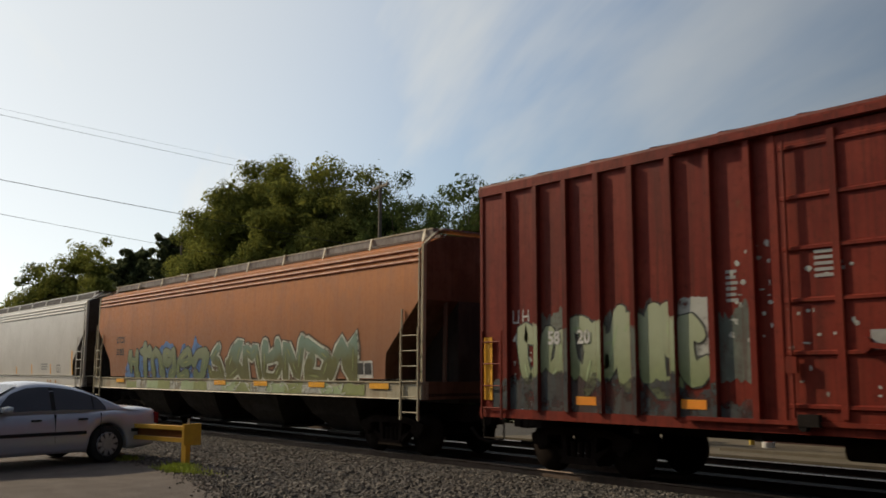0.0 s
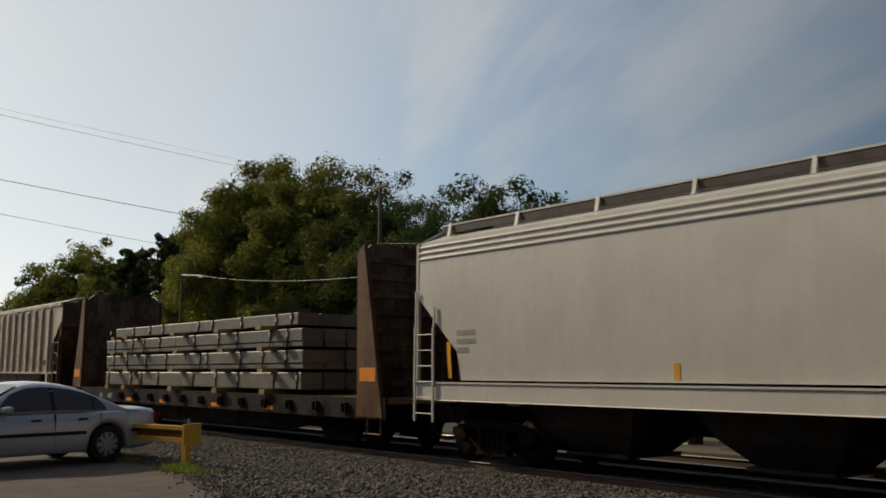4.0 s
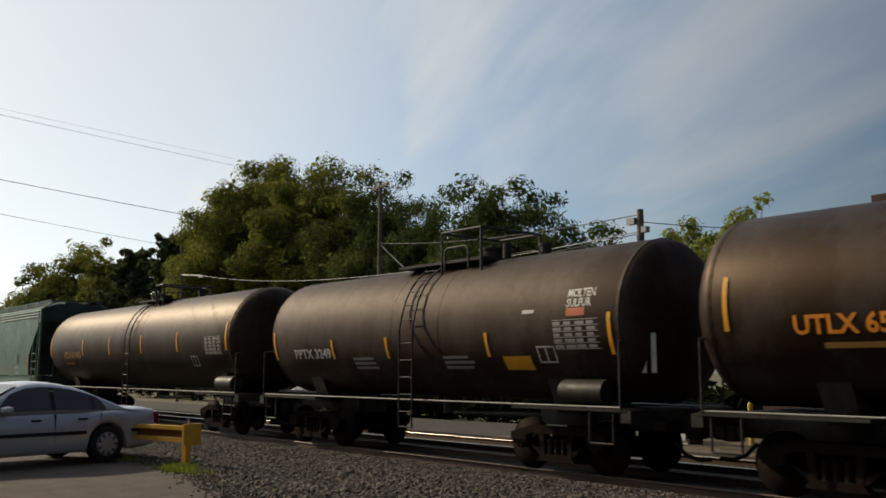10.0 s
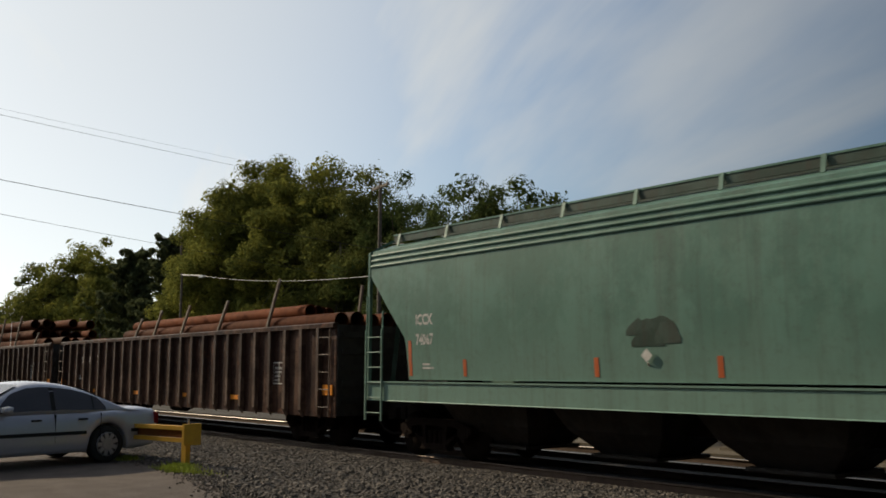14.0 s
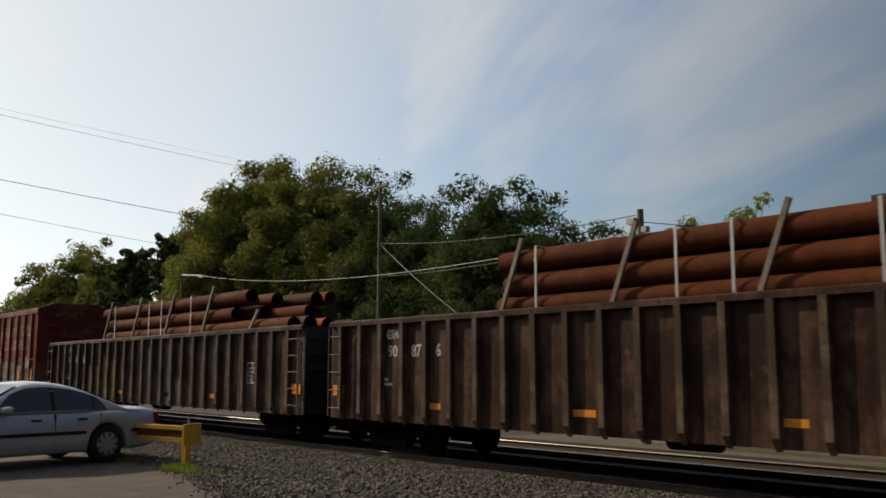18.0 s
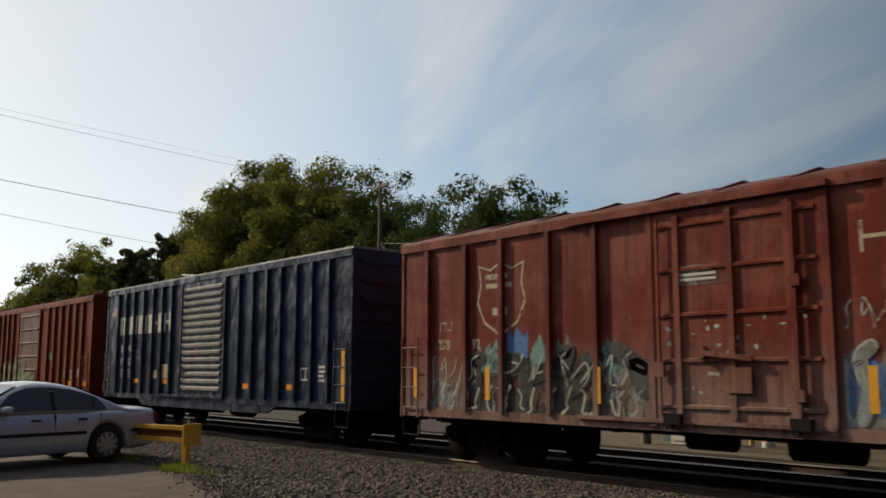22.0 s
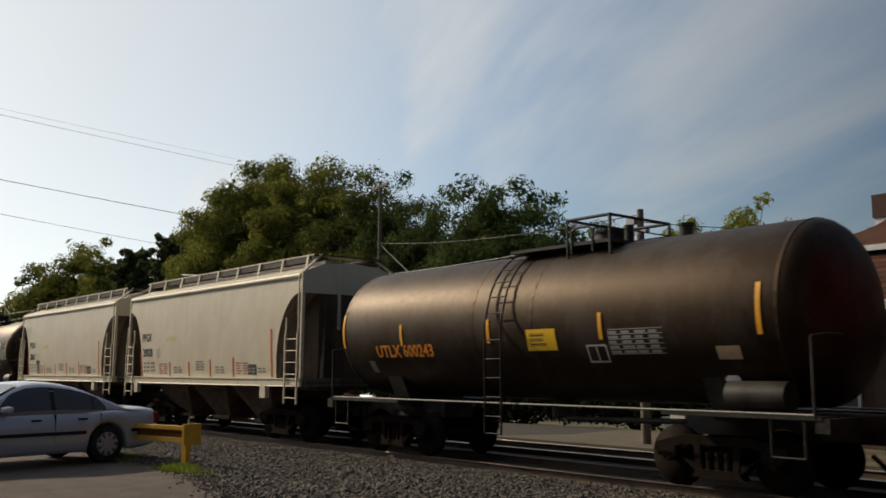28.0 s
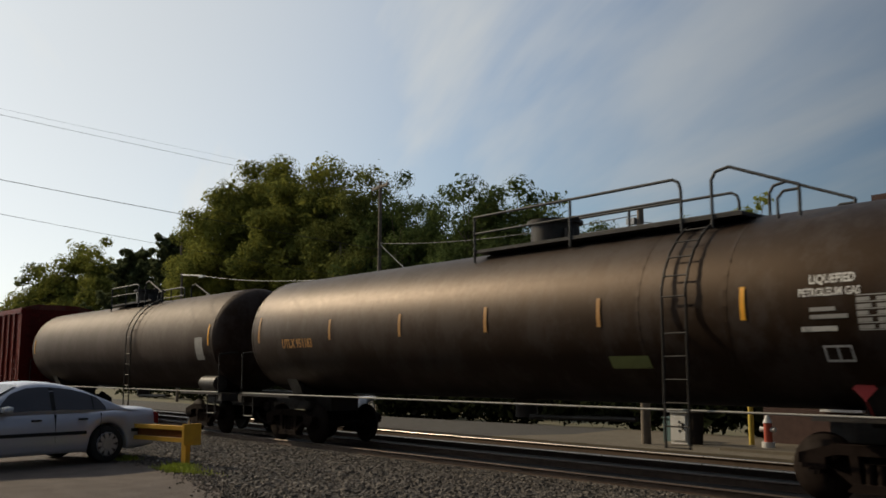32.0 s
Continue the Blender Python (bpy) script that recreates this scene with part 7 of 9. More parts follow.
M_strap = plain("bright_strap", (0.62, 0.62, 0.60), 0.35, 0.6, 0.2, 6)
M_pipe1 = plain("rusty_pipe", (0.165, 0.048, 0.016), 0.8, 0, 0.4, 4, 0.3, 30, spec=0.06, second=(0.055, 0.019, 0.009), rand=0.35)
M_pipe3 = plain("orange_rusty_pipe", (0.30, 0.080, 0.018), 0.8, 0, 0.4, 4, 0.3, 30, spec=0.06, second=(0.12, 0.034, 0.012), rand=0.25)
M_pipe2 = plain("dark_rusty_pipe", (0.085, 0.032, 0.014), 0.8, 0, 0.4, 4, 0.3, 30, spec=0.08, second=(0.045, 0.02, 0.013), rand=0.2)
M_beam = plain("grey_steel_billet", (0.175, 0.162, 0.138), 0.5, 0.3, 0.3, 3, 0.2, 30, rand=0.15)
M_gcol = {k: plain("spray_" + k, c, 0.55, 0, 0.25, 5) for k, c in dict(
    lime=(0.34, 0.42, 0.22), olive=(0.24, 0.27, 0.09), sky=(0.07, 0.17, 0.40), dark=(0.05, 0.055, 0.045), pale=(0.55, 0.56, 0.46), teal=(0.16, 0.30, 0.27), stone=(0.42, 0.42, 0.37),
    grey=(0.20, 0.22, 0.24), ochre=(0.42, 0.30, 0.10), green=(0.13, 0.23, 0.08)).items()}


M_gpalewash = carpaint("spray_pale_green_wash", (0.22, 0.235, 0.14), amount=0.6, dirt=(0.11, 0.05, 0.03), fade=(0.30, 0.31, 0.21))
M_gslate = carpaint("spray_slate_wash", (0.040, 0.048, 0.052), amount=0.5, dirt=(0.06, 0.025, 0.018), fade=(0.075, 0.085, 0.082))
M_gcloud = carpaint("spray_dull_wash", (0.10, 0.115, 0.095), amount=0.6, dirt=(0.08, 0.02, 0.014), fade=(0.17, 0.185, 0.15))


def spray_blend(name, low, high, z0, z1):
    """Spray paint that fades from one colour to another on the way up, with a ragged edge."""
    m = plain(name, low, 0.6, 0, 0.3, 5)
    nt = m.node_tree
    N, L = nt.nodes.new, nt.links.new
    b = nt.nodes["Principled BSDF"]
    base = b.inputs["Base Color"].links[0].from_socket
    co, sep, nz = N("ShaderNodeTexCoord"), N("ShaderNodeSeparateXYZ"), N("ShaderNodeTexNoise")
    nz.inputs["Scale"].default_value = 2.2
    L(co.outputs["Object"], sep.inputs[0]); L(co.outputs["Object"], nz.inputs["Vector"])
    ad = N("ShaderNodeMath"); ad.operation = "MULTIPLY_ADD"; ad.inputs[1].default_value = 0.6
    L(nz.outputs["Fac"], ad.inputs[0]); L(sep.outputs["Z"], ad.inputs[2])
    r = N("ShaderNodeMapRange"); r.inputs["From Min"].default_value, r.inputs["From Max"].default_value = z0 + 0.3, z1 + 0.3
    L(ad.outputs[0], r.inputs["Value"])
    mx = N("ShaderNodeMix"); mx.data_type = "RGBA"
    L(r.outputs[0], mx.inputs["Factor"]); L(base, mx.inputs["A"]); mx.inputs["B"].default_value = (*high, 1)
    L(mx.outputs["Result"], b.inputs["Base Color"])
    return m


M_gblend = spray_blend("spray_olive_teal", (0.11, 0.11, 0.025), (0.15, 0.23, 0.17), 2.0, 2.4)
M_glime = spray_blend("spray_lime_pale", (0.20, 0.24, 0.10), (0.34, 0.37, 0.23), 1.6, 2.4)
M_gdull = spray_blend("spray_dull_green", (0.11, 0.15, 0.06), (0.19, 0.22, 0.12), 1.9, 2.4)
M_gwash = carpaint("spray_grey_wash", (0.25, 0.25, 0.23), amount=0.6, dirt=(0.10, 0.04, 0.03), fade=(0.33, 0.38, 0.38), rust=0.4, rust_col=(0.13, 0.03, 0.018))
worn(M_gwash, 0.08, 0.40, 0.56, 1.6)
worn(M_gslate, 0.25, 0.38, 0.54, 1.8)
worn(M_gpalewash, 0.25, 0.38, 0.54, 1.8)
for hue in ("stone", "pale", "teal", "sky", "dark", "green"):
    worn(M_gcol[hue], 0.30, 0.38, 0.52, 2.4)


def two_line(parent, x, z, a, b, size, mat, **k):
    stencil(parent, a, x, z, size, mat, **k)
    stencil(parent, b, x, z - size * 1.35, size, mat, **k)


def build_cars():
    # brown box car, tall
    c, hl = boxcar("boxcar", 145.02, 160.6, "brown ribbed boxcar with graffiti along its lower side", P_cn, P_cnroof, 5.24, [0.73, 1.5, 2.2, 2.93, 3.64, 4.38, 5.08, 5.75, 10.0, 10.7, 11.4, 12.1, 12.8, 13.5, 14.2, 14.9], (6.2, 9.5),
                   dict(paint=P_cn, bands=6, uprights=2), floor=0.96)
    word_bars(c, "6 6", -hl + 0.86, 2.63, 0.5, 0.24, M_white, 2)
    stencil(c, "40", -hl + 0.86, 2.24, 0.32, M_white); stencil(c, "58", -hl + 1.74, 2.24, 0.32, M_white, y=-1.58); stencil(c, "20", -hl + 2.42, 2.24, 0.32, M_white, y=-1.58)
    graffiti(c, -hl + 1.05, -hl + 5.1, 1.45, 2.72, M_glime, M_gcol["dark"], M_gcol["lime"], y=-1.562, seed=5, count=7, weight=0.50, fat=0.03, bend=1.0, forms=BUBBLE_FORMS)
    for i, d in enumerate((0.35, 0.80, 1.57, 2.27, 3.0, 3.71, 4.45, 5.15)):
        smear(c, -hl + d, -hl + d + (0.3 if i == 0 else 0.60), 0.99, (1.6, 1.68, 1.78, 1.72, 1.66, 1.62, 1.5, 1.35)[i], M_gslate, y=-1.581, seed=80 + i, name="graffiti_wash", rag=0.10)
        if i > 1:
            smear(c, -hl + d, -hl + d + 0.60, 1.6, 2.55 + 0.1 * (i % 3), M_gcloud, y=-1.556, seed=180 + i, name="graffiti_wash", rag=0.18)
    for i, d in enumerate((0.73, 1.5, 2.2, 2.93, 3.64, 4.38, 5.08)):
        smear(c, -hl + d - 0.045, -hl + d + 0.045, 1.1, 1.62 + 0.07 * (i % 3), M_gslate, y=-1.645, seed=280 + i, name="graffiti_wash", rag=0.05)
        if 0 < i < 6:
            smear(c, -hl + d - 0.045, -hl + d + 0.045, 1.6, 2.5 + 0.1 * (i % 2), M_glime if i % 2 else M_gcloud, y=-1.643, seed=290 + i, name="graffiti_wash", rag=0.05)
    smear(c, -hl + 4.45, -hl + 5.05, 2.0, 2.85, M_gcol["stone"], y=-1.558, seed=91, name="touched_up_paint", rag=0.05)
    chips(c, -hl + 5.1, -hl + 6.1, 2.2, 3.6, 26, M_gcol["stone"], y=-1.562, seed=3); chips(c, -hl + 6.3, -hl + 9.3, 1.3, 3.3, 60, M_gcol["stone"], y=-1.627, seed=4, size=0.07); chips(c, -hl + 0.9, -hl + 1.5, 1.6, 2.1, 16, M_gcol["pale"], seed=5)
    for d in (2.6, 4.7):
        patch(c, "reflector", -hl + d - 0.22, -hl + d + 0.22, 1.22, 1.36, M_orange, y=-1.575, off=0.02)
    patch(c, "reflector", -hl + 0.12, -hl + 0.34, 1.25, 2.4, M_yellow, y=-1.59, off=0.01)
    bars(c, -hl + 5.3, 2.75, 0.28, 0.5, 6, M_stbar, seed=4); bars(c, -hl + 6.7, 3.0, 0.45, 0.4, 5, M_stbar, y=-1.63, seed=5)
    patch(c, "data_panel", -hl + 7.4, -hl + 8.1, 2.0, 2.3, M_stbar, y=-1.63)

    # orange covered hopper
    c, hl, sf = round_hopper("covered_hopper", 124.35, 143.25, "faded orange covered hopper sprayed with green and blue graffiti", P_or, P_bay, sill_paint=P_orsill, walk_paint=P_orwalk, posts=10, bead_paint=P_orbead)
    two_line(c, -hl + 1.95, 2.72, "UTCX", "51202", 0.30, M_black, surf=sf)
    for i, (d, w, h) in enumerate(((2.7, 0.8, 2.05), (3.6, 1.7, 2.5), (5.1, 2.0, 2.62), (7.0, 1.0, 2.6), (7.7, 1.1, 2.66), (8.6, 0.7, 2.35))):
        smear_on(c, -hl + d, -hl + d + w, 1.58, h, M_gcol["sky"], sf, 70 + i, 0.16, lift=0.0006 * i)
    graffiti(c, -hl + 3.0, -hl + 9.0, 1.52, 2.55, M_gdull, M_gcol["dark"], M_gcol["olive"], seed=11, count=6, surf=lambda z: sf(z) - 0.006, weight=0.27, fat=0.045, bend=0.75, forms=FAT_FORMS)
    graffiti(c, -hl + 9.1, -hl + 16.4, 1.46, 2.60, M_gblend, M_gcol["pale"], M_gcol["olive"], seed=8, count=7, surf=sf, weight=0.27, fat=0.06, back=P_bay, halo=0.22, bend=0.35, forms=SPIKED_FORMS)
    for i in range(16):   # the colours run on over the sill
        d = 3.1 + 0.86 * i
        smear(c, -hl + d, -hl + d + 0.9, 1.24, 1.48, (M_gcol["olive"], M_gcol["stone"], M_gcol["lime"])[i % 3], y=-1.583 - 0.0006 * (i % 4), seed=170 + i, name="graffiti_wash", rag=0.05)
    graffiti(c, -hl + 9.2, -hl + 16.2, 1.22, 1.54, M_gcol["olive"], M_gcol["pale"], M_gcol["pale"], seed=9, count=14, y=-1.588, line_only=True, fat=0.04, bend=1.0, forms=CURLS)
    patch(c, "data_panel", -hl + 16.45, -hl + 17.1, 1.62, 2.0, M_white, surf=sf); patch(c, "data_panel", -hl + 16.5, -hl + 16.75, 1.70, 1.95, M_black, surf=sf, off=0.01); patch(c, "data_panel", -hl + 16.8, -hl + 17.05, 1.70, 1.95, M_black, surf=sf, off=0.01)
    for d in (2.2, 9.6, 11.9, 14.6, 17.1):
        patch(c, "reflector", -hl + d, -hl + d + 0.7, 1.40, 1.52, M_yellow, y=-1.60)

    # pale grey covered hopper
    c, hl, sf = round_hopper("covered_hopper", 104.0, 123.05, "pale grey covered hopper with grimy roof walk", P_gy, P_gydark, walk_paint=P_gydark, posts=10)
    for d, z1 in ((1.0, 2.35), (6.34, 1.9), (10.14, 1.95), (12.42, 2.05), (14.97, 2.05), (17.6, 2.55)):
        patch(c, "reflector", -hl + d, -hl + d + 0.11, 1.64, z1, M_yellow, surf=sf)
    bars(c, -hl + 1.3, 2.1, 0.6, 0.5, 3, M_stbar, surf=sf, seed=2)
    frame_box(c, -hl + 15.8, -hl + 16.25, 1.72, 2.02, M_black, surf=sf); bars(c, -hl + 13.8, 1.8, 1.0, 0.3, 3, M_stbar, surf=sf, seed=6)
    for d in (14.95, 15.3, 15.95):
        patch(c, "reflector", -hl + d, -hl + d + 0.15, 1.3, 1.42, M_ochre, y=-1.60)

    # bulkhead flat with steel
    c, hl = bulkhead_flat("bulkhead_flatcar", 82.6, 102.9, "rusty brown bulkhead flatcar loaded with grey steel", P_flat, P_bulk)
    stencil(c, "LRS", -hl + 3.1, 0.86, 0.22, M_white, y=-1.49); stencil(c, "6027", -hl + 3.9, 0.86, 0.22, M_white, y=-1.49)
    for d in (2.2, 5.6, 8.4, 12.0, 15.0):
        patch(c, "reflector", -hl + d, -hl + d + 0.5, 0.80, 0.90, M_orange, y=-1.49)
    steel_load(load_on("steel_load", c, (82.6 + 102.9) / 2, "stacked grey steel bars with timber spacers and bands", "steel load"), hl)

    # ribbed hopper
    c, hl = ribbed_hopper("covered_hopper", 66.4, 81.1, "weathered grey ribbed hopper with brown outlet bays", P_rh, P_rhend, P_bay)
    for i, ch in enumerate("82075"):
        stencil(c, ch, -hl + (1.79, 2.07, 2.50, 2.76, 3.02)[i], 2.58, 0.36, M_stbar, y=-1.53)
    bars(c, -hl + 2.75, 2.05, 0.4, 0.25, 3, M_stbar, y=-1.53)
    patch(c, "reflector", -hl + 4.9, -hl + 5.03, 1.8, 2.5, M_yellow, y=-1.53); patch(c, "reflector", -hl + 13.16, -hl + 13.27, 1.8, 2.85, M_yellow, y=-1.53)
    patch(c, "data_panel", -hl + 12.62, -hl + 13.08, 1.95, 2.28, M_white, y=-1.53); patch(c, "data_panel", -hl + 12.65, -hl + 12.84, 2.0, 2.25, M_black, y=-1.53, off=0.01); patch(c, "data_panel", -hl + 12.87, -hl + 13.05, 2.0, 2.25, M_black, y=-1.53, off=0.01)
    bars(c, -hl + 8.8, 2.0, 0.6, 0.5, 4, M_stbar, y=-1.53, seed=8)

    # tank cars
    c, hl, sf, zc, r = tank_car("tank_car", 51.54, 65.54, "black tank car with yellow stripes and orange lettering", P_tank, P_rhdark, (-6.7, 6.45), cage=(-0.13, 1.49), tint=1.1, ladder_x=-0.25)
    for d in (0.97, 4.5, 7.55, 10.35, 13.6):
        stripe(c, sf, d - 7.4, 2.35, 2.95 if d not in (0.97, 13.6) else 3.15)
    stencil(c, "UTLX 650646", -5.4, 2.28, 0.36, M_orange, surf=sf, stretch=1.0)
    bars(c, -5.0, 2.05, 1.6, 0.14, 1, M_ochre, surf=sf)
    tank_marks(c, sf, 4.93, 5.99, 2.25, 2.72, 4.2)
    placard(c, sf, 5.43, 2.09, 0.15, M_white); placard(c, sf, 5.43, 1.54, 0.15, M_white)

    c, hl, sf, zc, r = tank_car("tank_car", 38.3, 50.2, "brown-black tank car marked for molten sulfur", P_tankb, P_rhdark, (-5.45, 5.8), radius=1.43, centre=2.66, cage=(0.62, 1.87), tint=1.4, ladder_x=0.3, head=0.5)
    for d in (0.86, 3.5, 5.64, 8.85, 11.88):
        stripe(c, sf, d - 6.25, 2.05, 2.5 if d not in (0.86, 11.88) else 2.75)
    stencil(c, "PPTX 3249", -4.5, 2.08, 0.31, M_white, surf=sf, stretch=1.15)
    stencil(c, "MOLTEN", 4.68, 3.05, 0.20, M_white, surf=sf, stretch=0.8); stencil(c, "SULFUR", 4.68, 2.88, 0.20, M_white, surf=sf, stretch=0.8)
    patch(c, "reflector", 4.68, 5.1, 2.72, 2.86, M_rust_orange, surf=sf)
    bars(c, 3.6, 2.78, 0.5, 0.12, 1, M_white, surf=sf)
    tank_marks(c, sf, 4.36, 5.4, 2.15, 2.65, 4.1)
    patch(c, "warning_sheet", 2.95, 3.68, 1.80, 2.05, M_yellow, surf=sf); bars(c, 1.2, 1.8, 1.2, 0.3, 3, M_stbar, surf=sf, seed=3); bars(c, -2.0, 1.8, 1.0, 0.3, 3, M_stbar, surf=sf, seed=5)
    for x in (5.95, 6.15):
        patch(c, "reflector", x, x + 0.1, 1.75, 2.4, M_white, y=-1.0)

    c, hl, sf, zc, r = tank_car("tank_car", 20.3, 36.9, "long black tank car with orange lettering", P_tank, P_rhdark, (-7.95, 7.75), cage=(1.06, 1.72), tint=-0.47, ladder_x=0.50, rail_kind="cage", rail_h=0.45)
    for d in (0.71, 4.45, 7.2, 10.1, 12.93, 16.2):
        stripe(c, sf, d - 8.6, 2.35, 2.95 if d not in (0.71, 16.2) else 3.15)
    stencil(c, "UTLX 671862", -6.33, 2.27, 0.33, M_ochre, surf=sf, stretch=1.0); bars(c, -6.3, 2.0, 1.6, 0.12, 1, M_ochre, surf=sf)
    tank_marks(c, sf, 6.24, 7.32, 2.25, 2.75, 5.4)
    placard(c, sf, 6.95, 1.72, 0.17, M_steel)

    # green covered hopper
    c, hl, sf = round_hopper("covered_hopper", 3.41, 19.28, "sage green covered hopper with dark roof walk", P_gr, P_grdark, walk_paint=P_grdark, posts=10, cut=(1.35, 3.85), foot=2.5, sill=(1.15, 1.56))
    two_line(c, -hl + 1.75, 2.72, "ICCX", "74067", 0.30, M_white, surf=sf, stretch=0.75)
    bars(c, -hl + 1.95, 1.8, 0.4, 0.15, 2, M_white, surf=sf)
    for i, (a, b, z0, z1) in enumerate(((7.2, 8.2, 2.34, 2.6), (7.3, 7.95, 2.16, 2.4), (7.75, 8.25, 2.2, 2.5))):
        smear_on(c, -hl + a, -hl + b, z0, z1, P_grdark, sf, 80 + i, 0.25, lift=0.0006 * i, name="touched_up_paint")
    placard(c, sf, -hl + 7.62, 2.02, 0.11, M_white)
    patch(c, "touched_up_paint", -hl + 12.7, -hl + 13.1, 2.05, 2.5, P_grdark, surf=sf)
    for d, z1 in ((1.5, 2.4), (3.2, 2.0), (6.5, 2.0), (8.85, 2.0), (11.6, 2.0), (14.2, 2.4)):
        patch(c, "reflector", -hl + d, -hl + d + 0.10, 1.68, z1, M_rust_orange, surf=sf)
    frame_box(c, -hl + 12.45, -hl + 12.95, 1.66, 1.95, M_white, surf=sf)

    # gondolas with pipes
    for i, (u0, u1, paint, seed, mark) in enumerate(((-17.4, 2.15, P_gon, 1, "90887"), (-38.2, -18.73, P_gon, 2, "90876"), (-59.0, -39.42, P_gon3, 3, "90853"))):
        c, hl = gondola("gondola", u0, u1, ("brown gondola car with low load of rusty pipes", "brown ribbed gondola car carrying rusty pipes", "grey and ochre weathered gondola car carrying rusty pipes")[i], paint, P_rhdark)
        if i == 0:
            for j, ch in enumerate("GRW"):
                stencil(c, ch, -hl + 2.47 + 0.77 * j, 2.42, 0.30, M_white, y=-1.515)
        else:
            stencil(c, "GRW", -hl + 2.15, 2.46, 0.27, M_white, y=-1.515, stretch=0.72)
        for j, ch in enumerate((mark[:2], mark[2:4], mark[4:])):
            stencil(c, ch, -hl + 2.2 + (0.1 if i == 0 else 0) + 0.80 * j, 2.08, 0.34, M_white, y=-1.515, stretch=0.95)
        frame_box(c, hl - 2.9, hl - 2.3, 1.45, 2.0, M_white, y=-1.515); bars(c, hl - 2.8, 1.5, 0.4, 0.4, 4, M_stbar, y=-1.515, seed=i)
        for d in (3.3, 7.3, 11.0, 14.3):
            patch(c, "reflector", -hl + d + 0.1 * i, -hl + d + 0.55 + 0.1 * i, 1.02, 1.14, M_orange, y=-1.515)
        bars(c, -hl + 1.9, 1.45, 0.5, 0.2, 2, M_white, y=-1.515)
        if i == 2:
            for d, w, z0, z1 in ((4.42, 0.58, 0.74, 1.95), (5.16, 0.60, 0.74, 1.9), (5.93, 0.58, 0.76, 2.1), (6.75, 0.50, 0.74, 2.15), (1.35, 0.25, 1.5, 1.75), (3.2, 0.25, 1.6, 1.85)):
                smear(c, -hl + d, -hl + d + w, z0, z1, M_ochrepaint, seed=int(d * 100))
            for d, w, z0, z1 in ((9.75, 0.6, 0.76, 2.4), (11.3, 0.6, 0.76, 2.6), (12.1, 0.55, 0.76, 1.6), (2.85, 0.6, 0.76, 1.4)):
                smear(c, -hl + d, -hl + d + w, z0, z1, M_bluegrey, seed=int(d * 100))
        load = load_on("pipe_load", c, (u0 + u1) / 2, "bundle of rusty steel pipes with wooden stakes and bands", "pipe load")
        rnd = random.Random(seed)
        tiers = [1.36, 1.76, 2.16, 2.56, 2.96] + ([3.37, 3.82] if i else [])
        pipes = []
        for t, z in enumerate(tiers):
            for k in range(6):
                y = -1.12 + 0.448 * k
                d0 = 5.1 + rnd.uniform(-0.3, 0.9)
                d1 = (16.2 if i else 18.2) + rnd.uniform(-1.0, 1.2) - (0.4 * (t - 4) if t > 4 else 0)
                if t == 4:
                    d1 += 1.2
                pipes.append((-hl + d0, -hl + min(d1, 2 * hl - 0.4), y, z + 0.04 * (k % 2), 0.205))
        if i == 0:
            for k, y in enumerate((-0.9, -0.3, 0.2, 0.8)):
                pipes.append((-hl + 6.0 + 0.7 * k, -hl + 17.4 - 0.6 * k, y, 3.28 + 0.03 * k, 0.18))
        if i:
            stakes = [(-hl + a, -hl + a + 0.5, 2.7, 4.22) for a in (5.55, 8.2, 10.9, 13.6)] + [(-hl + 16.45, -hl + 16.8, 2.7, 3.4)]
            straps = [(-hl + d, 4.03) for d in (6.45, 9.5, 10.5, 12.7)]
        else:
            stakes = [(-hl + a, -hl + a + 0.5, 2.6, h) for a, h in ((6.9, 3.5), (8.5, 3.7), (10.6, 3.75), (13.1, 3.75), (16.0, 4.15))]
            straps = []
        pipe_load(load, pipes, stakes, straps, [M_pipe1, M_pipe2, M_pipe3 if i == 2 else M_pipe1], (-4.0, -1.0, 2.0, 5.0))

    # maroon box car
    c, hl = boxcar("boxcar", -76.2, -60.9, "maroon boxcar with cream lettering and graffiti below", P_wc, P_cnroof, 4.38, [0.89, 2.04, 3.05, 4.24, 5.31, 10.19, 11.37, 12.48, 13.57, 14.62], (6.5, 9.25),
                   dict(paint=P_wc, bands=5, uprights=3), floor=0.90, top_rise=0.26)
    word_bars(c, "9 5 6 6 6 5 6 2 6", -hl + 9.75, 3.30, 4.75, 0.42, M_cream, 5, posts=[d - hl for d in (10.19, 11.37, 12.48, 13.57)])
    word_bars(c, "6 6 6 5 6 6 5", -hl + 10.45, 2.70, 3.55, 0.42, M_cream, 6, posts=[d - hl for d in (11.37, 12.48, 13.57)])
    for i, (a, b, h) in enumerate(((9.45, 10.1, 2.05), (10.28, 11.28, 2.2), (11.46, 12.4, 2.1), (12.56, 13.48, 1.95), (13.66, 14.5, 1.5))):
        smear(c, -hl + a, -hl + b, 1.02, h, M_gwash, y=-1.555, seed=60 + i, name="graffiti_wash", rag=0.2)
    for i, (a, b, h, m) in enumerate(((0.95, 1.95, 1.55, M_gwash), (2.12, 2.97, 2.05, M_gslate), (3.13, 4.16, 2.1, M_gslate), (4.32, 5.23, 1.95, M_gslate), (5.39, 6.35, 2.0, M_gwash))):
        smear(c, -hl + a, -hl + b, 1.02, h, m, y=-1.555, seed=65 + i, name="graffiti_wash", rag=0.16)
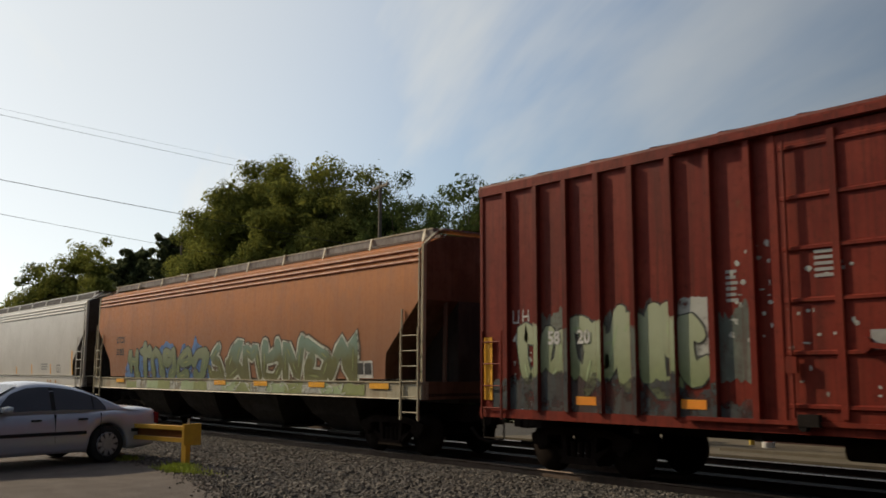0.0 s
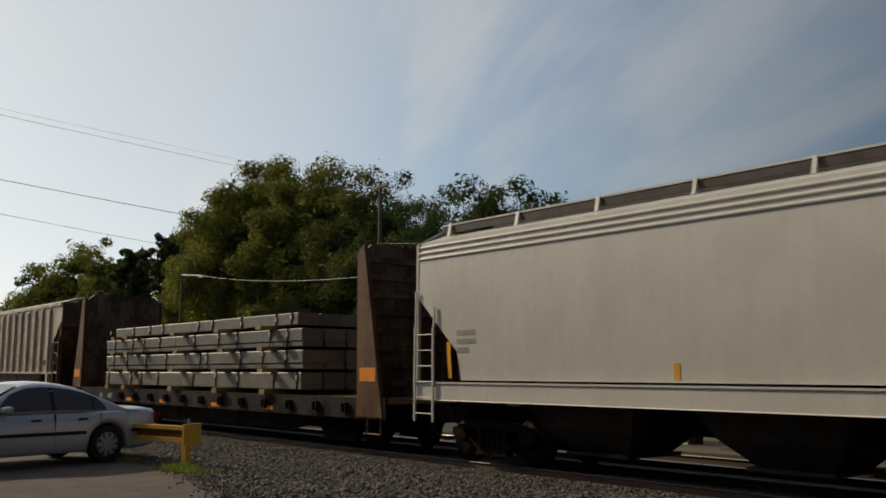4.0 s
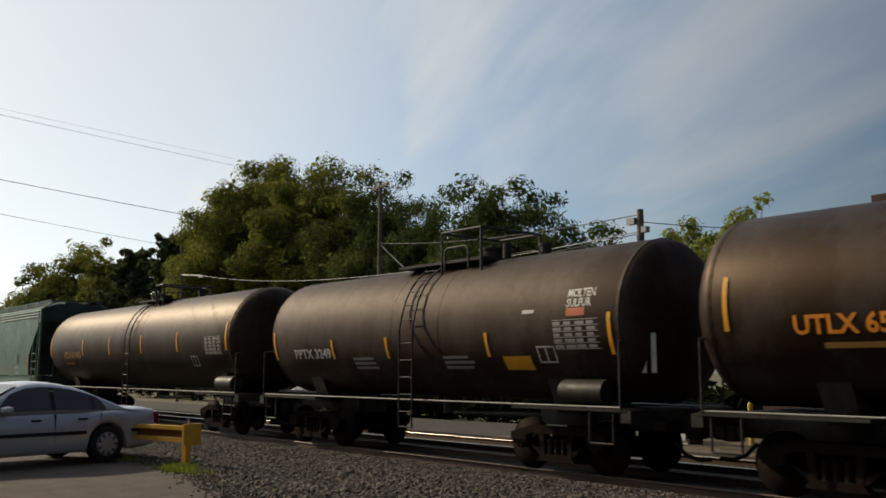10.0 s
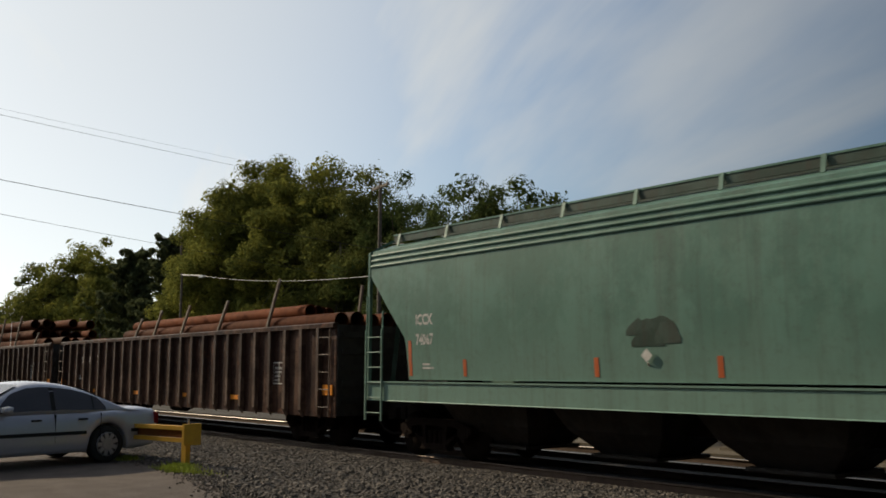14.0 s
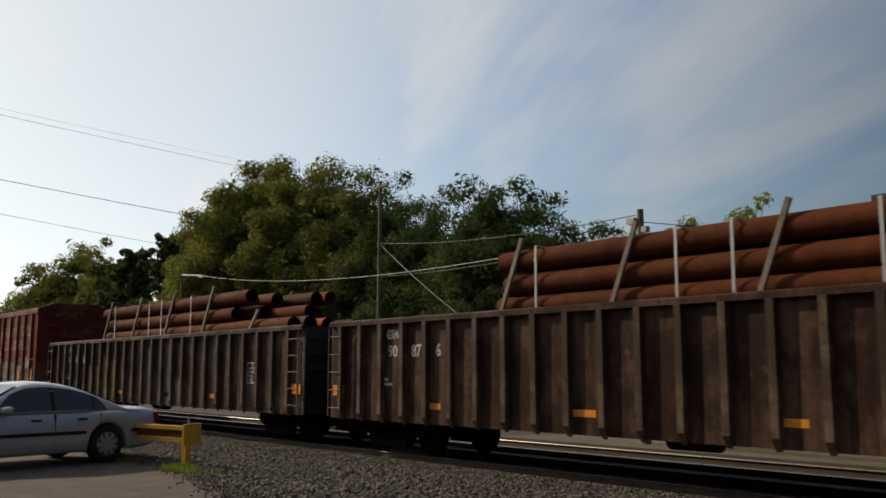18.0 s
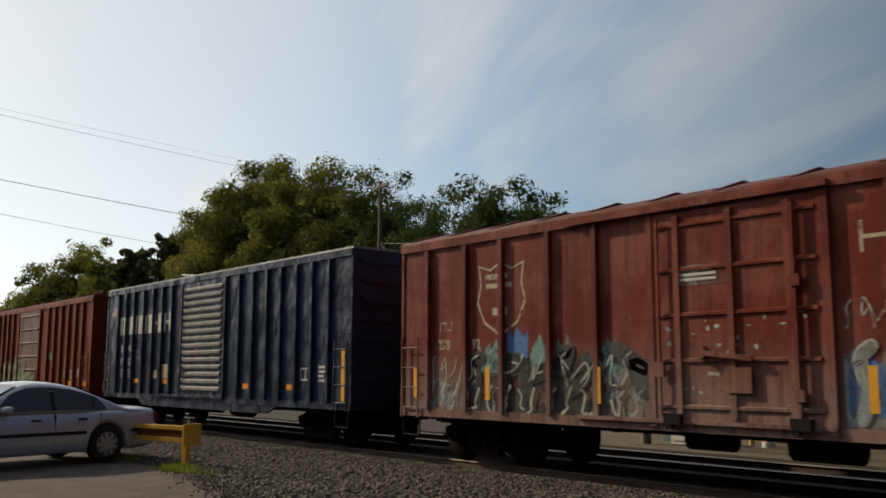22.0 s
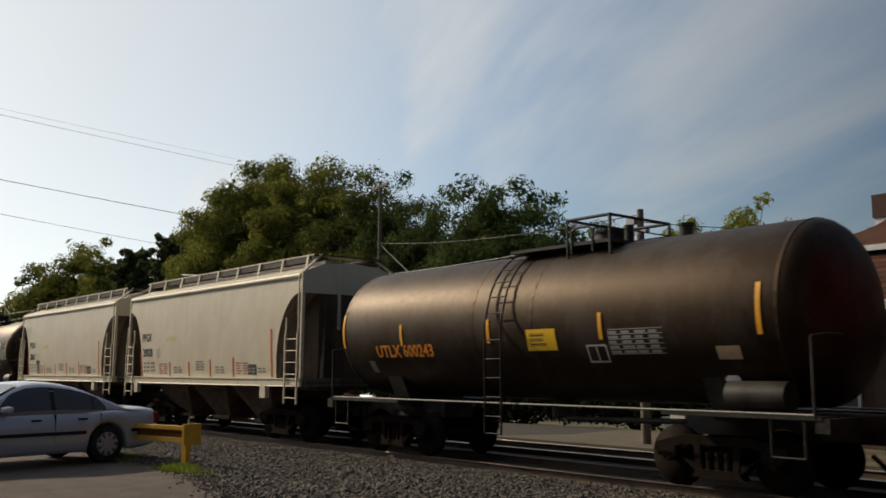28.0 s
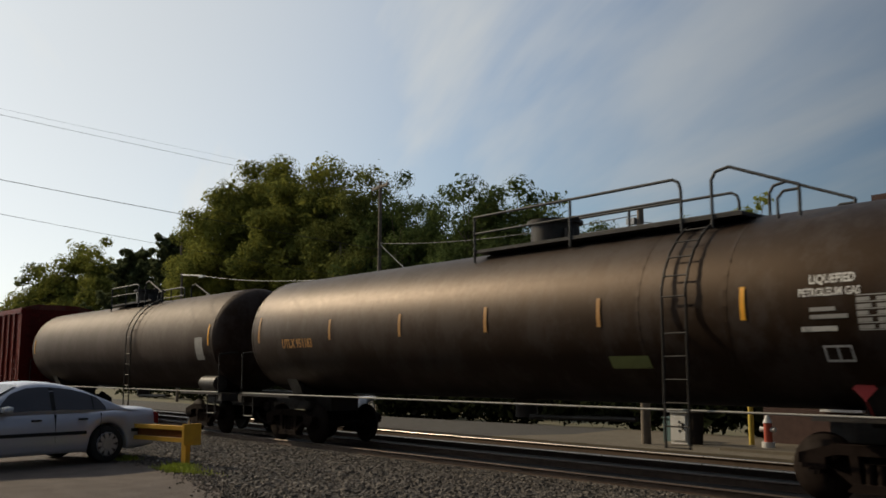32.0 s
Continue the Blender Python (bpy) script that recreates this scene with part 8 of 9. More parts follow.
    for i, (a, b, z0, z1, k) in enumerate(((2.3, 2.95, 1.75, 2.2, "teal"), (3.15, 3.7, 1.95, 2.45, "sky"), (3.75, 4.15, 1.8, 2.2, "teal"), (4.4, 4.7, 1.7, 2.25, "teal"), (5.4, 5.8, 1.75, 2.15, "teal"), (9.5, 10.0, 1.2, 1.9, "sky"), (13.75, 14.4, 1.9, 2.4, "pale"))):
        smear(c, -hl + a, -hl + b, z0, z1, M_gcol[k], y=-1.558, seed=160 + i, name="graffiti_cloud", rag=0.2)
    graffiti(c, -hl + 2.1, -hl + 6.3, 1.35, 2.15, M_gslate, M_gcol["dark"], M_gcol["stone"], y=-1.566, seed=21, count=5, weight=0.3, fat=0.03, bend=0.9, forms=CURLS)
    graffiti(c, -hl + 2.1, -hl + 6.3, 1.45, 2.2, M_gslate, M_gcol["stone"], M_gcol["pale"], y=-1.586, seed=27, count=8, line_only=True, fat=0.03, bend=1.0, forms=CURLS)
    graffiti(c, -hl + 1.3, -hl + 6.3, 0.98, 1.55, P_wc, M_gcol["stone"], P_wc, y=-1.588, seed=24, count=17, line_only=True, fat=0.05, bend=1.0, forms=FLAMES)
    graffiti(c, -hl + 9.6, -hl + 13.3, 1.05, 2.15, M_gwash, M_gcol["stone"], M_gcol["pale"], y=-1.570, seed=22, count=7, weight=0.22, fat=0.03, bend=0.9, forms=CURLS)
    graffiti(c, -hl + 9.5, -hl + 13.4, 1.05, 2.1, M_gwash, M_gcol["dark"], M_gcol["pale"], y=-1.588, seed=29, count=9, line_only=True, fat=0.028, bend=1.0, forms=CURLS)
    graffiti(c, -hl + 13.5, -hl + 15.0, 1.0, 1.6, M_gcol["stone"], M_gcol["stone"], M_gcol["pale"], y=-1.56, seed=23, count=6, line_only=True, fat=0.03, bend=1.0, forms=CURLS)
    graffiti(c, -hl + 9.5, -hl + 10.1, 2.25, 2.75, P_wc, M_gcol["stone"], P_wc, y=-1.56, seed=43, count=3, line_only=True, fat=0.025, bend=1.0, forms=CURLS)
    graffiti(c, -hl + 12.7, -hl + 13.4, 2.1, 2.4, P_wc, M_gcol["stone"], P_wc, y=-1.56, seed=44, count=4, line_only=True, fat=0.022, bend=1.0, forms=CURLS)
    graffiti(c, -hl + 1.0, -hl + 2.0, 1.3, 2.2, P_wc, M_gcol["pale"], P_wc, y=-1.56, seed=45, count=4, line_only=True, fat=0.022, bend=1.0, forms=CURLS)
    chips(c, -hl + 6.5, -hl + 9.2, 1.2, 2.6, 40, M_gcol["stone"], y=-1.627, seed=14, size=0.08)
    patch(c, "warning_sheet", -hl + 6.95, -hl + 7.9, 3.05, 3.35, M_gwash, y=-1.63); bars(c, -hl + 7.0, 3.1, 0.8, 0.22, 3, M_white, y=-1.637, seed=12)
    shield(c, -hl + 3.0, 3.15)
    word_bars(c, "8 6", -hl + 1.25, 2.55, 0.42, 0.19, M_cream, 3); stencil(c, "278", -hl + 1.2, 2.2, 0.26, M_cream); stencil(c, "92", -hl + 2.2, 2.2, 0.26, M_cream)
    for d in (0.5, 2.65, 5.3, 9.8, 13.05, 14.95):
        patch(c, "reflector", -hl + d, -hl + d + 0.12, 1.25, 1.85, M_yellow, y=-1.64)
    frame_box(c, -hl + 12.75, -hl + 13.2, 1.65, 1.95, M_cream, y=-1.585)

    # navy box car
    c, hl = boxcar("boxcar", -93.4, -78.05, "navy blue boxcar with white lettering and dented panels", P_pa, P_paroof, 4.55, [1.11, 1.81, 2.5, 3.32, 4.09, 4.82, 5.53, 9.95, 10.72, 11.47, 12.18, 12.94, 13.67, 14.41], (6.35, 9.05),
                   dict(paint=P_pa, bands=15, band_paint=P_paband, label="corrugated sliding door"), floor=0.92, top_rise=0.06, sill_drop=(3.0, 12.0))
    word_bars(c, "7 7 7 2 7 8", -hl + 1.2, 2.98, 4.5, 0.60, M_white, 9, heavy=True, posts=[d - hl for d in (1.81, 2.5, 3.32, 4.09, 4.82, 5.53)])
    patch(c, "painted_flag", -hl + 0.42, -hl + 0.82, 3.65, 3.95, M_white, y=-1.56)
    for k in range(4):
        patch(c, "painted_flag", -hl + 0.42, -hl + 0.82, 3.67 + 0.075 * k, 3.70 + 0.075 * k, M_flagred, y=-1.56, off=0.009)
    patch(c, "painted_flag", -hl + 0.42, -hl + 0.59, 3.80, 3.95, M_flagblue, y=-1.56, off=0.012)
    stencil(c, "B", -hl + 1.38, 2.40, 0.32, M_white); stencil(c, "M", -hl + 2.02, 2.40, 0.32, M_white); stencil(c, "33", -hl + 1.33, 1.98, 0.32, M_white); stencil(c, "52", -hl + 2.0, 1.98, 0.32, M_white)
    for x in (1.35, 2.02):
        bars(c, -hl + x, 1.55, 0.3, 0.30, 3, M_stbar, seed=int(x * 10))
    frame_box(c, -hl + 2.72, -hl + 3.02, 2.18, 2.46, M_stbar)
    patch(c, "data_panel", -hl + 4.89, -hl + 5.46, 1.55, 1.98, M_tanpanel, y=-1.57); patch(c, "data_panel", -hl + 4.22, -hl + 4.5, 1.55, 1.8, M_tanpanel, y=-1.57)
    for d, z, w in ((2.62, 1.46, 0.42), (4.93, 1.45, 0.5), (10.2, 1.38, 0.4), (12.5, 1.38, 0.4)):
        patch(c, "reflector", -hl + d, -hl + d + w, z - 0.07, z + 0.07, M_orange, y=-1.565)
    patch(c, "reflector", -hl + 15.02, -hl + 15.15, 1.1, 2.25, M_yellow, y=-1.625)
    frame_box(c, -hl + 13.15, -hl + 13.6, 1.55, 1.85, M_white); bars(c, -hl + 13.95, 1.5, 0.4, 0.42, 4, M_white, seed=9)

    # rust red box car
    c, hl = boxcar("boxcar", -110.4, -94.95, "rust-red boxcar with pale green graffiti near its door", P_r1, P_cnroof, 4.50, [1.01, 2.0, 2.9, 3.7, 4.5, 5.33, 10.36, 11.21, 12.05, 12.87, 13.7, 14.49], (6.35, 9.15),
                   dict(paint=P_r1door, bands=6, label="dull brown sliding door"), floor=0.90, top_rise=0.24)
    stencil(c, "GM", -hl + 1.3, 2.22, 0.28, M_white); stencil(c, "RC", -hl + 2.12, 2.22, 0.28, M_white); stencil(c, "21", -hl + 1.4, 1.75, 0.28, M_white); stencil(c, "045", -hl + 2.1, 1.75, 0.28, M_white)
    for i, (a, b, h) in enumerate(((2.95, 3.62, 1.75), (3.78, 4.42, 2.1), (4.58, 5.25, 2.2), (5.41, 6.2, 2.35))):
        smear(c, -hl + a, -hl + b, 1.04, h, M_gpalewash, y=-1.556, seed=140 + i, name="graffiti_wash", rag=0.22)
        smear(c, -hl + b + 0.03, -hl + b + 0.12, 1.1, h - 0.1, M_gpalewash, y=-1.643, seed=150 + i, name="graffiti_wash", rag=0.05)
    graffiti(c, -hl + 2.9, -hl + 6.25, 1.05, 2.20, M_glime, M_gslate, M_gcol["lime"], y=-1.562, seed=31, count=5, weight=0.30, fat=0.022, bend=1.0, forms=BUBBLE_FORMS)
    smear(c, -hl + 6.42, -hl + 9.1, 1.10, 1.72, M_gpalewash, y=-1.638, seed=145, name="graffiti_wash", rag=0.05)
    graffiti(c, -hl + 6.45, -hl + 9.1, 1.12, 1.72, M_glime, M_gslate, M_gcol["lime"], y=-1.66, seed=35, count=4, weight=0.22, fat=0.02, bend=0.4, forms=SPIKED_FORMS)
    graffiti(c, -hl + 6.45, -hl + 7.6, 1.6, 2.4, M_glime, M_gslate, M_gcol["lime"], y=-1.66, seed=36, count=2, weight=0.16, fat=0.02, bend=0.9, forms=BUBBLE_FORMS)
    chips(c, -hl + 11.0, -hl + 15.0, 1.15, 2.4, 40, M_gwash, seed=38, size=0.12)
    smear(c, -hl + 10.45, -hl + 10.85, 2.2, 2.5, M_gcol["green"], y=-1.556, seed=37, name="graffiti_cloud", rag=0.1)
    graffiti(c, -hl + 12.95, -hl + 14.9, 1.95, 2.5, P_r1, M_gwash, P_r1, y=-1.56, seed=33, count=6, line_only=True, fat=0.028, bend=1.0, forms=CURLS)
    frame_box(c, -hl + 13.2, -hl + 13.55, 1.5, 1.8, M_white); bars(c, -hl + 14.0, 1.5, 0.35, 0.35, 4, M_white); bars(c, -hl + 12.4, 1.55, 0.3, 0.25, 4, M_stbar)
    for d in (0.3, 2.9, 13.2, 14.8):
        patch(c, "reflector", -hl + d, -hl + d + 0.4, 1.22, 1.4, M_orange, y=-1.60)

    # red box car
    c, hl = boxcar("boxcar", -127.15, -112.2, "plain dark red boxcar with sliding door", P_r2, P_cnroof, 4.55, [0.7, 1.56, 2.42, 3.3, 4.15, 5.1, 9.3, 10.1, 10.95, 11.86, 12.7, 13.55, 14.4], (6.05, 8.6),
                   dict(paint=P_r2, bands=6), floor=0.88, top_rise=0.12)
    stencil(c, "GM", -hl + 0.95, 2.42, 0.26, M_white); stencil(c, "RC", -hl + 1.75, 2.42, 0.26, M_white); stencil(c, "24", -hl + 1.0, 2.0, 0.26, M_white); stencil(c, "033", -hl + 1.75, 2.0, 0.26, M_white)
    bars(c, -hl + 1.0, 1.55, 0.35, 0.2, 2, M_white); bars(c, -hl + 1.75, 1.5, 0.25, 0.3, 3, M_white); frame_box(c, -hl + 2.75, -hl + 3.0, 2.15, 2.4, M_white)
    graffiti(c, -hl + 2.0, -hl + 5.4, 0.98, 1.85, P_r2, M_gcol["stone"], P_r2, y=-1.56, seed=41, count=5, line_only=True, fat=0.035)
    frame_box(c, -hl + 12.0, -hl + 12.4, 1.35, 1.6, M_white)

    # third kind of tank car
    c, hl, sf, zc, r = tank_car("tank_car", -140.58, -128.63, "black tank car with yellow warning sheet", P_tank, P_rhdark, (-5.45, 5.35), cage=(0.95, 1.95), tint=1.3, ladder_x=-0.32, rail_kind="cage", radius=1.42, centre=2.67, rail_h=0.42)
    for d in (0.86, 3.02, 5.74, 8.5, 11.43):
        stripe(c, sf, d - 6.35, 2.3, 2.75 if d not in (0.86, 11.43) else 3.05)
    stencil(c, "UTLX 600243", -4.3, 2.08, 0.35, M_orange, surf=sf, stretch=0.98)
    patch(c, "warning_sheet", 0.40, 1.12, 2.14, 2.52, M_warn, surf=sf); bars(c, 0.48, 2.2, 0.56, 0.26, 3, M_black, surf=sf, seed=4)
    tank_marks(c, sf, 2.3, 3.4, 2.05, 2.45, 2.0)
    placard(c, sf, 4.4, 1.5, 0.16, M_white); placard(c, sf, 4.4, 1.66, 0.14, M_white)
    patch(c, "data_panel", -4.7, -4.5, 1.75, 2.0, M_stbar, surf=sf); patch(c, "data_panel", 4.3, 4.7, 1.95, 2.15, M_tanpanel, surf=sf)

    # two cream hoppers
    for u0, u1, mark in ((-152.92, -141.75, "20020"), (-165.40, -154.2, "20017")):
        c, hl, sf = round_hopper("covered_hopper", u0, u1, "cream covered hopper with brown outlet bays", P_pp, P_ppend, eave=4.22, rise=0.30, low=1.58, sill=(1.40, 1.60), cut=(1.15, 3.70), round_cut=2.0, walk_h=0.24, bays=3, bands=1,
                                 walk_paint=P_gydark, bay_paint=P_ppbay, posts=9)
        k = 0.1 if mark == "20017" else 0.03
        stencil(c, "PPGX", -hl + 1.2 + k, 2.72, 0.35, M_black, surf=sf, stretch=0.88); stencil(c, mark, -hl + 1.3 + k, 2.24, 0.35, M_black, surf=sf, stretch=0.88)
        for d, z1, m in ((1.17, 2.35, M_rust_orange), (3.42, 2.05, M_rust_orange), (4.78, 2.05, M_rust_orange), (6.19, 2.1, M_rust_orange), (7.6, 2.15, M_rust_orange), (9.7, 2.85, M_rust_orange)):
            patch(c, "reflector", -hl + d - 0.045, -hl + d + 0.045, 1.62, z1, m, surf=sf)
        for d, w, z, h, n, m in ((1.35, 0.55, 1.72, 0.36, 3, M_fineprint), (1.95, 0.35, 1.74, 0.34, 3, M_fineprint), (2.6, 0.7, 1.68, 0.34, 5, M_redprint), (3.7, 0.65, 1.70, 0.22, 3, M_fineprint), (5.25, 0.65, 1.78, 0.3, 4, M_fineprint), (6.5, 0.65, 1.70, 0.22, 3, M_fineprint), (7.75, 0.8, 1.68, 0.34, 5, M_redprint), (9.0, 0.45, 1.72, 0.16, 2, M_fineprint)):
            bars(c, -hl + d, z, w, h, n, m, surf=sf, seed=int(d * 10), cols=2)
        patch(c, "data_panel", -hl + 8.45, -hl + 8.9, 1.68, 1.95, M_black, surf=sf); bars(c, -hl + 8.5, 1.72, 0.36, 0.16, 2, M_stbar, surf=lambda z: sf(z) - 0.003, seed=3, cols=2)
        smear_on(c, -hl + 3.1, -hl + 3.9, 2.68, 2.86, M_fadedyellow, sf, 55, 0.22, name="touched_up_paint")
        frame_box(c, -hl + 2.45, -hl + 2.68, 2.2, 2.45, M_fineprint, surf=sf, t=0.02)
        if mark == "20017":
            graffiti(c, -hl + 0.55, -hl + 1.25, 3.2, 3.75, P_pp, M_gcol["stone"], P_pp, surf=sf, seed=53, count=6, line_only=True, fat=0.022, bend=1.0, forms=CURLS)
            patch(c, "graffiti_figure", -hl + 2.28, -hl + 2.78, 2.08, 2.2, M_black, surf=sf); patch(c, "graffiti_figure", -hl + 2.38, -hl + 2.68, 1.86, 2.08, M_black, surf=sf); patch(c, "graffiti_figure", -hl + 2.42, -hl + 2.52, 1.66, 1.86, M_black, surf=sf); patch(c, "graffiti_figure", -hl + 2.56, -hl + 2.66, 1.66, 1.86, M_black, surf=sf)
        for d in (0.85, hl * 2 - 1.9):
            part("jacking_pad", Geo().box(-hl + d, -hl + d + 0.28, -1.62, -1.50, 1.10, 1.42), P_pp, c)

    # pressure tank cars at the rear
    c, hl, sf, zc, r = tank_car("tank_car", -186.1, -167.24, "long black pressure tank car with rounded top rails", P_tank, P_rhdark, (-8.7, 8.6), centre=2.72, radius=1.50, cage=(-0.6, 4.44), tint=0.85, ladder_x=4.75, rail_kind="rails", rail_h=0.68)
    for d in (1.39, 4.77, 7.48, 10.17, 12.95, 15.64, 18.27):
        stripe(c, sf, d - 9.75, 2.5, 2.98 if d not in (1.39, 18.27) else 3.15, mat=None if d > 15 else M_ochre)
    stencil(c, "UTLX 951183", -7.2, 2.35, 0.30, M_ochre, surf=sf, stretch=0.82)
    stencil(c, "LIQUEFIED", 6.9, 2.95, 0.17, M_white, surf=sf, stretch=0.8); stencil(c, "PETROLEUM GAS", 6.75, 2.78, 0.15, M_white, surf=sf, stretch=0.75); bars(c, 6.9, 2.45, 0.6, 0.2, 2, M_stbar, surf=sf); bars(c, 6.75, 2.28, 0.85, 0.12, 1, M_white, surf=sf)
    frame_box(c, 7.0, 7.4, 1.9, 2.12, M_white, surf=sf); patch(c, "data_panel", 3.26, 4.07, 1.82, 2.02, M_gcol["olive"], surf=sf)
    tank_marks(c, sf, 7.55, 8.6, 2.3, 2.75, 0)
    placard(c, sf, 7.35, 1.55, 0.17, M_flagred)

    c, hl, sf, zc, r = tank_car("tank_car", -205.4, -187.3, "long sooty black pressure tank car", P_tankb, P_rhdark, (-8.6, 8.5), centre=2.72, radius=1.50, cage=(-1.3, 1.3), tint=0.2, ladder_x=2.4, rail_kind="rails")
    patch(c, "data_panel", 7.4, 7.9, 2.1, 2.75, M_stbar, surf=sf)
    for d in (-8.3, 8.3):
        stripe(c, sf, d, 2.5, 3.1)
    c, hl = boxcar("boxcar", -221.9, -206.6, "plain dark red boxcar behind the tank cars", P_r2, P_cnroof, 4.5, [0.7, 1.56, 2.42, 3.3, 4.15, 5.1, 9.3, 10.1, 10.95, 11.86, 12.7, 13.55, 14.4], (6.05, 8.6), dict(paint=P_r2, bands=6), floor=0.9)


def tank_marks(c, sf, x0, x1, z0, z1, xb):
    """Framed table of small print and a stencilled box, as tank cars carry."""
    g = Geo()
    for k in range(6):
        z = z0 + (z1 - z0) * k / 5
        g.add([(x0, sf(z) - 0.008, z), (x1, sf(z) - 0.008, z), (x1, sf(z + 0.015) - 0.008, z + 0.015), (x0, sf(z + 0.015) - 0.008, z + 0.015)], [(0, 1, 2, 3)])
    part("data_table", g, M_stbar, c)
    bars(c, x0, z0, x1 - x0, z1 - z0, 5, M_stbar, surf=sf, seed=7, cols=4)
    if xb:
        frame_box(c, xb - 0.22, xb + 0.22, 1.92, 2.22, M_white, surf=sf)


def word_bars(c, widths, x, z, width, h, mat, seed, y=-1.56, heavy=False, posts=()):
    """Letter-sized painted bars in place of a company's name."""
    rnd = random.Random(seed)
    ws = [int(k) for k in widths.split()]
    gap = 1.2 if heavy else 3.4
    unit = width / (sum(ws) + gap * len(ws))
    g, px = Geo(), x
    for w in ws:
        ww = w * unit
        t = unit * (2.3 if heavy else 0.85)
        lean = rnd.choice((-1, 0, 1))

        def q(a, b, e, f):
            g.add([(a, y - 0.006, e), (b, y - 0.006, e), (b, y - 0.006, f), (a, y - 0.006, f)], [(0, 1, 2, 3)])
            for d in posts:   # the paint runs on over the side posts
                a2, b2 = max(a, d - 0.05), min(b, d + 0.05)
                if b2 > a2:
                    g.add([(a2, y - 0.093, e), (b2, y - 0.093, e), (b2, y - 0.093, f), (a2, y - 0.093, f)], [(0, 1, 2, 3)])
        q(px, px + t, z, z + h)
        if ww > 2.2 * t:
            q(px + ww - t, px + ww, z, z + h)
            zz = z + h * rnd.choice((0.0, 0.42, 0.82))
            q(px + t, px + ww - t, zz, zz + h * (0.18 if heavy else 0.13))
        px += ww + gap * unit
    return part("lettering", g, mat, c)


def shield(c, x, z):
    """Outline of a crest, with bars inside."""
    out = [(-0.62, 0.62), (-0.30, 0.52), (0.0, 0.66), (0.30, 0.52), (0.62, 0.62), (0.56, 0.25), (0.66, -0.1), (0.45, -0.5), (0.0, -0.75), (-0.45, -0.5), (-0.66, -0.1), (-0.56, 0.25)]
    g, n, k = Geo(), len(out), 0.93
    y = -1.566
    v = [(x + a, y, z + b) for a, b in out] + [(x + a * k, y, z + b * k) for a, b in out]
    g.add(v, [(i, (i + 1) % n, n + (i + 1) % n, n + i) for i in range(n)])
    part("crest", g, M_cream, c)
    bars(c, x - 0.42, z + 0.12, 0.95, 0.34, 2, M_cream, seed=3)
    bars(c, x - 0.22, z - 0.4, 0.5, 0.25, 1, M_cream, seed=5)


def steel_load(load, hl):
    layers = [(1.32, 1.74, 3.1, 16.5), (1.83, 2.30, 3.1, 16.55), (2.39, 2.84, 3.06, 16.5), (2.93, 3.24, 3.9, 16.3)]
    rnd = random.Random(5)
    for i, (z0, z1, d0, d1) in enumerate(layers):
        for k in range(4):
            y0 = -1.30 + 0.65 * k
            e = rnd.uniform(-0.08, 0.08) if k else 0
            cut = d0 + (d1 - d0) * (0.42 + 0.1 * rnd.random())
            for a, b in ((d0 + e, cut - 0.01), (cut + 0.01, d1 + e)):
                step = z0 + (z1 - z0) * (0.30 if i in (1, 2) else 0.0)
                for za, zb, e2 in ((z0, step - 0.008, 0.025), (step, z1, 0.0)):
                    if zb - za < 0.05:
                        continue
                    ya, yb = y0 + e2, y0 + 0.63
                    g = Geo().prism_x([(ya + 0.02, za), (yb - 0.02, za), (yb, za + 0.02), (yb, zb - 0.02), (yb - 0.02, zb), (ya + 0.02, zb), (ya, zb - 0.02), (ya, za + 0.02)], -hl + a, -hl + b)
                    part("steel_bar", g, M_beam, load)
        for d in (4.4, 5.85, 9.6, 12.6, 15.1):
            dd = d + rnd.uniform(-0.12, 0.12)
            zz = z0 - 0.09 if i else 1.18
            g = Geo().box(-hl + dd - 0.14, -hl + dd + 0.14, -1.62 - 0.12 * rnd.random(), 1.45, zz, z0)
            part("spacer", g, M_stake, load, "timber spacer block")
        for d in (3.6, 5.2, 6.6, 8.0, 10.6, 11.6, 13.4, 14.9, 16.0):
            dd = d + rnd.uniform(-0.35, 0.35)
            g = Geo().box(-hl + dd - 0.022, -hl + dd + 0.022, -1.318, -1.302, z0 - 0.01, z1 + 0.012).box(-hl + dd - 0.03, -hl + dd + 0.03, -1.30, 1.30, z1, z1 + 0.012)
            part("band", g, M_steel, load)
            part("band_seal", Geo().cbox(-hl + dd, -1.325, z1 - 0.12 * rnd.random() - 0.06, 0.07, 0.02, 0.12), M_strap, load)
    # a loose piece of timber on top
    part("spacer", Geo().beam((-hl + 13.2, -0.9, 3.36), (-hl + 15.4, -0.3, 3.36), 0.2, 0.14), M_steel, load)


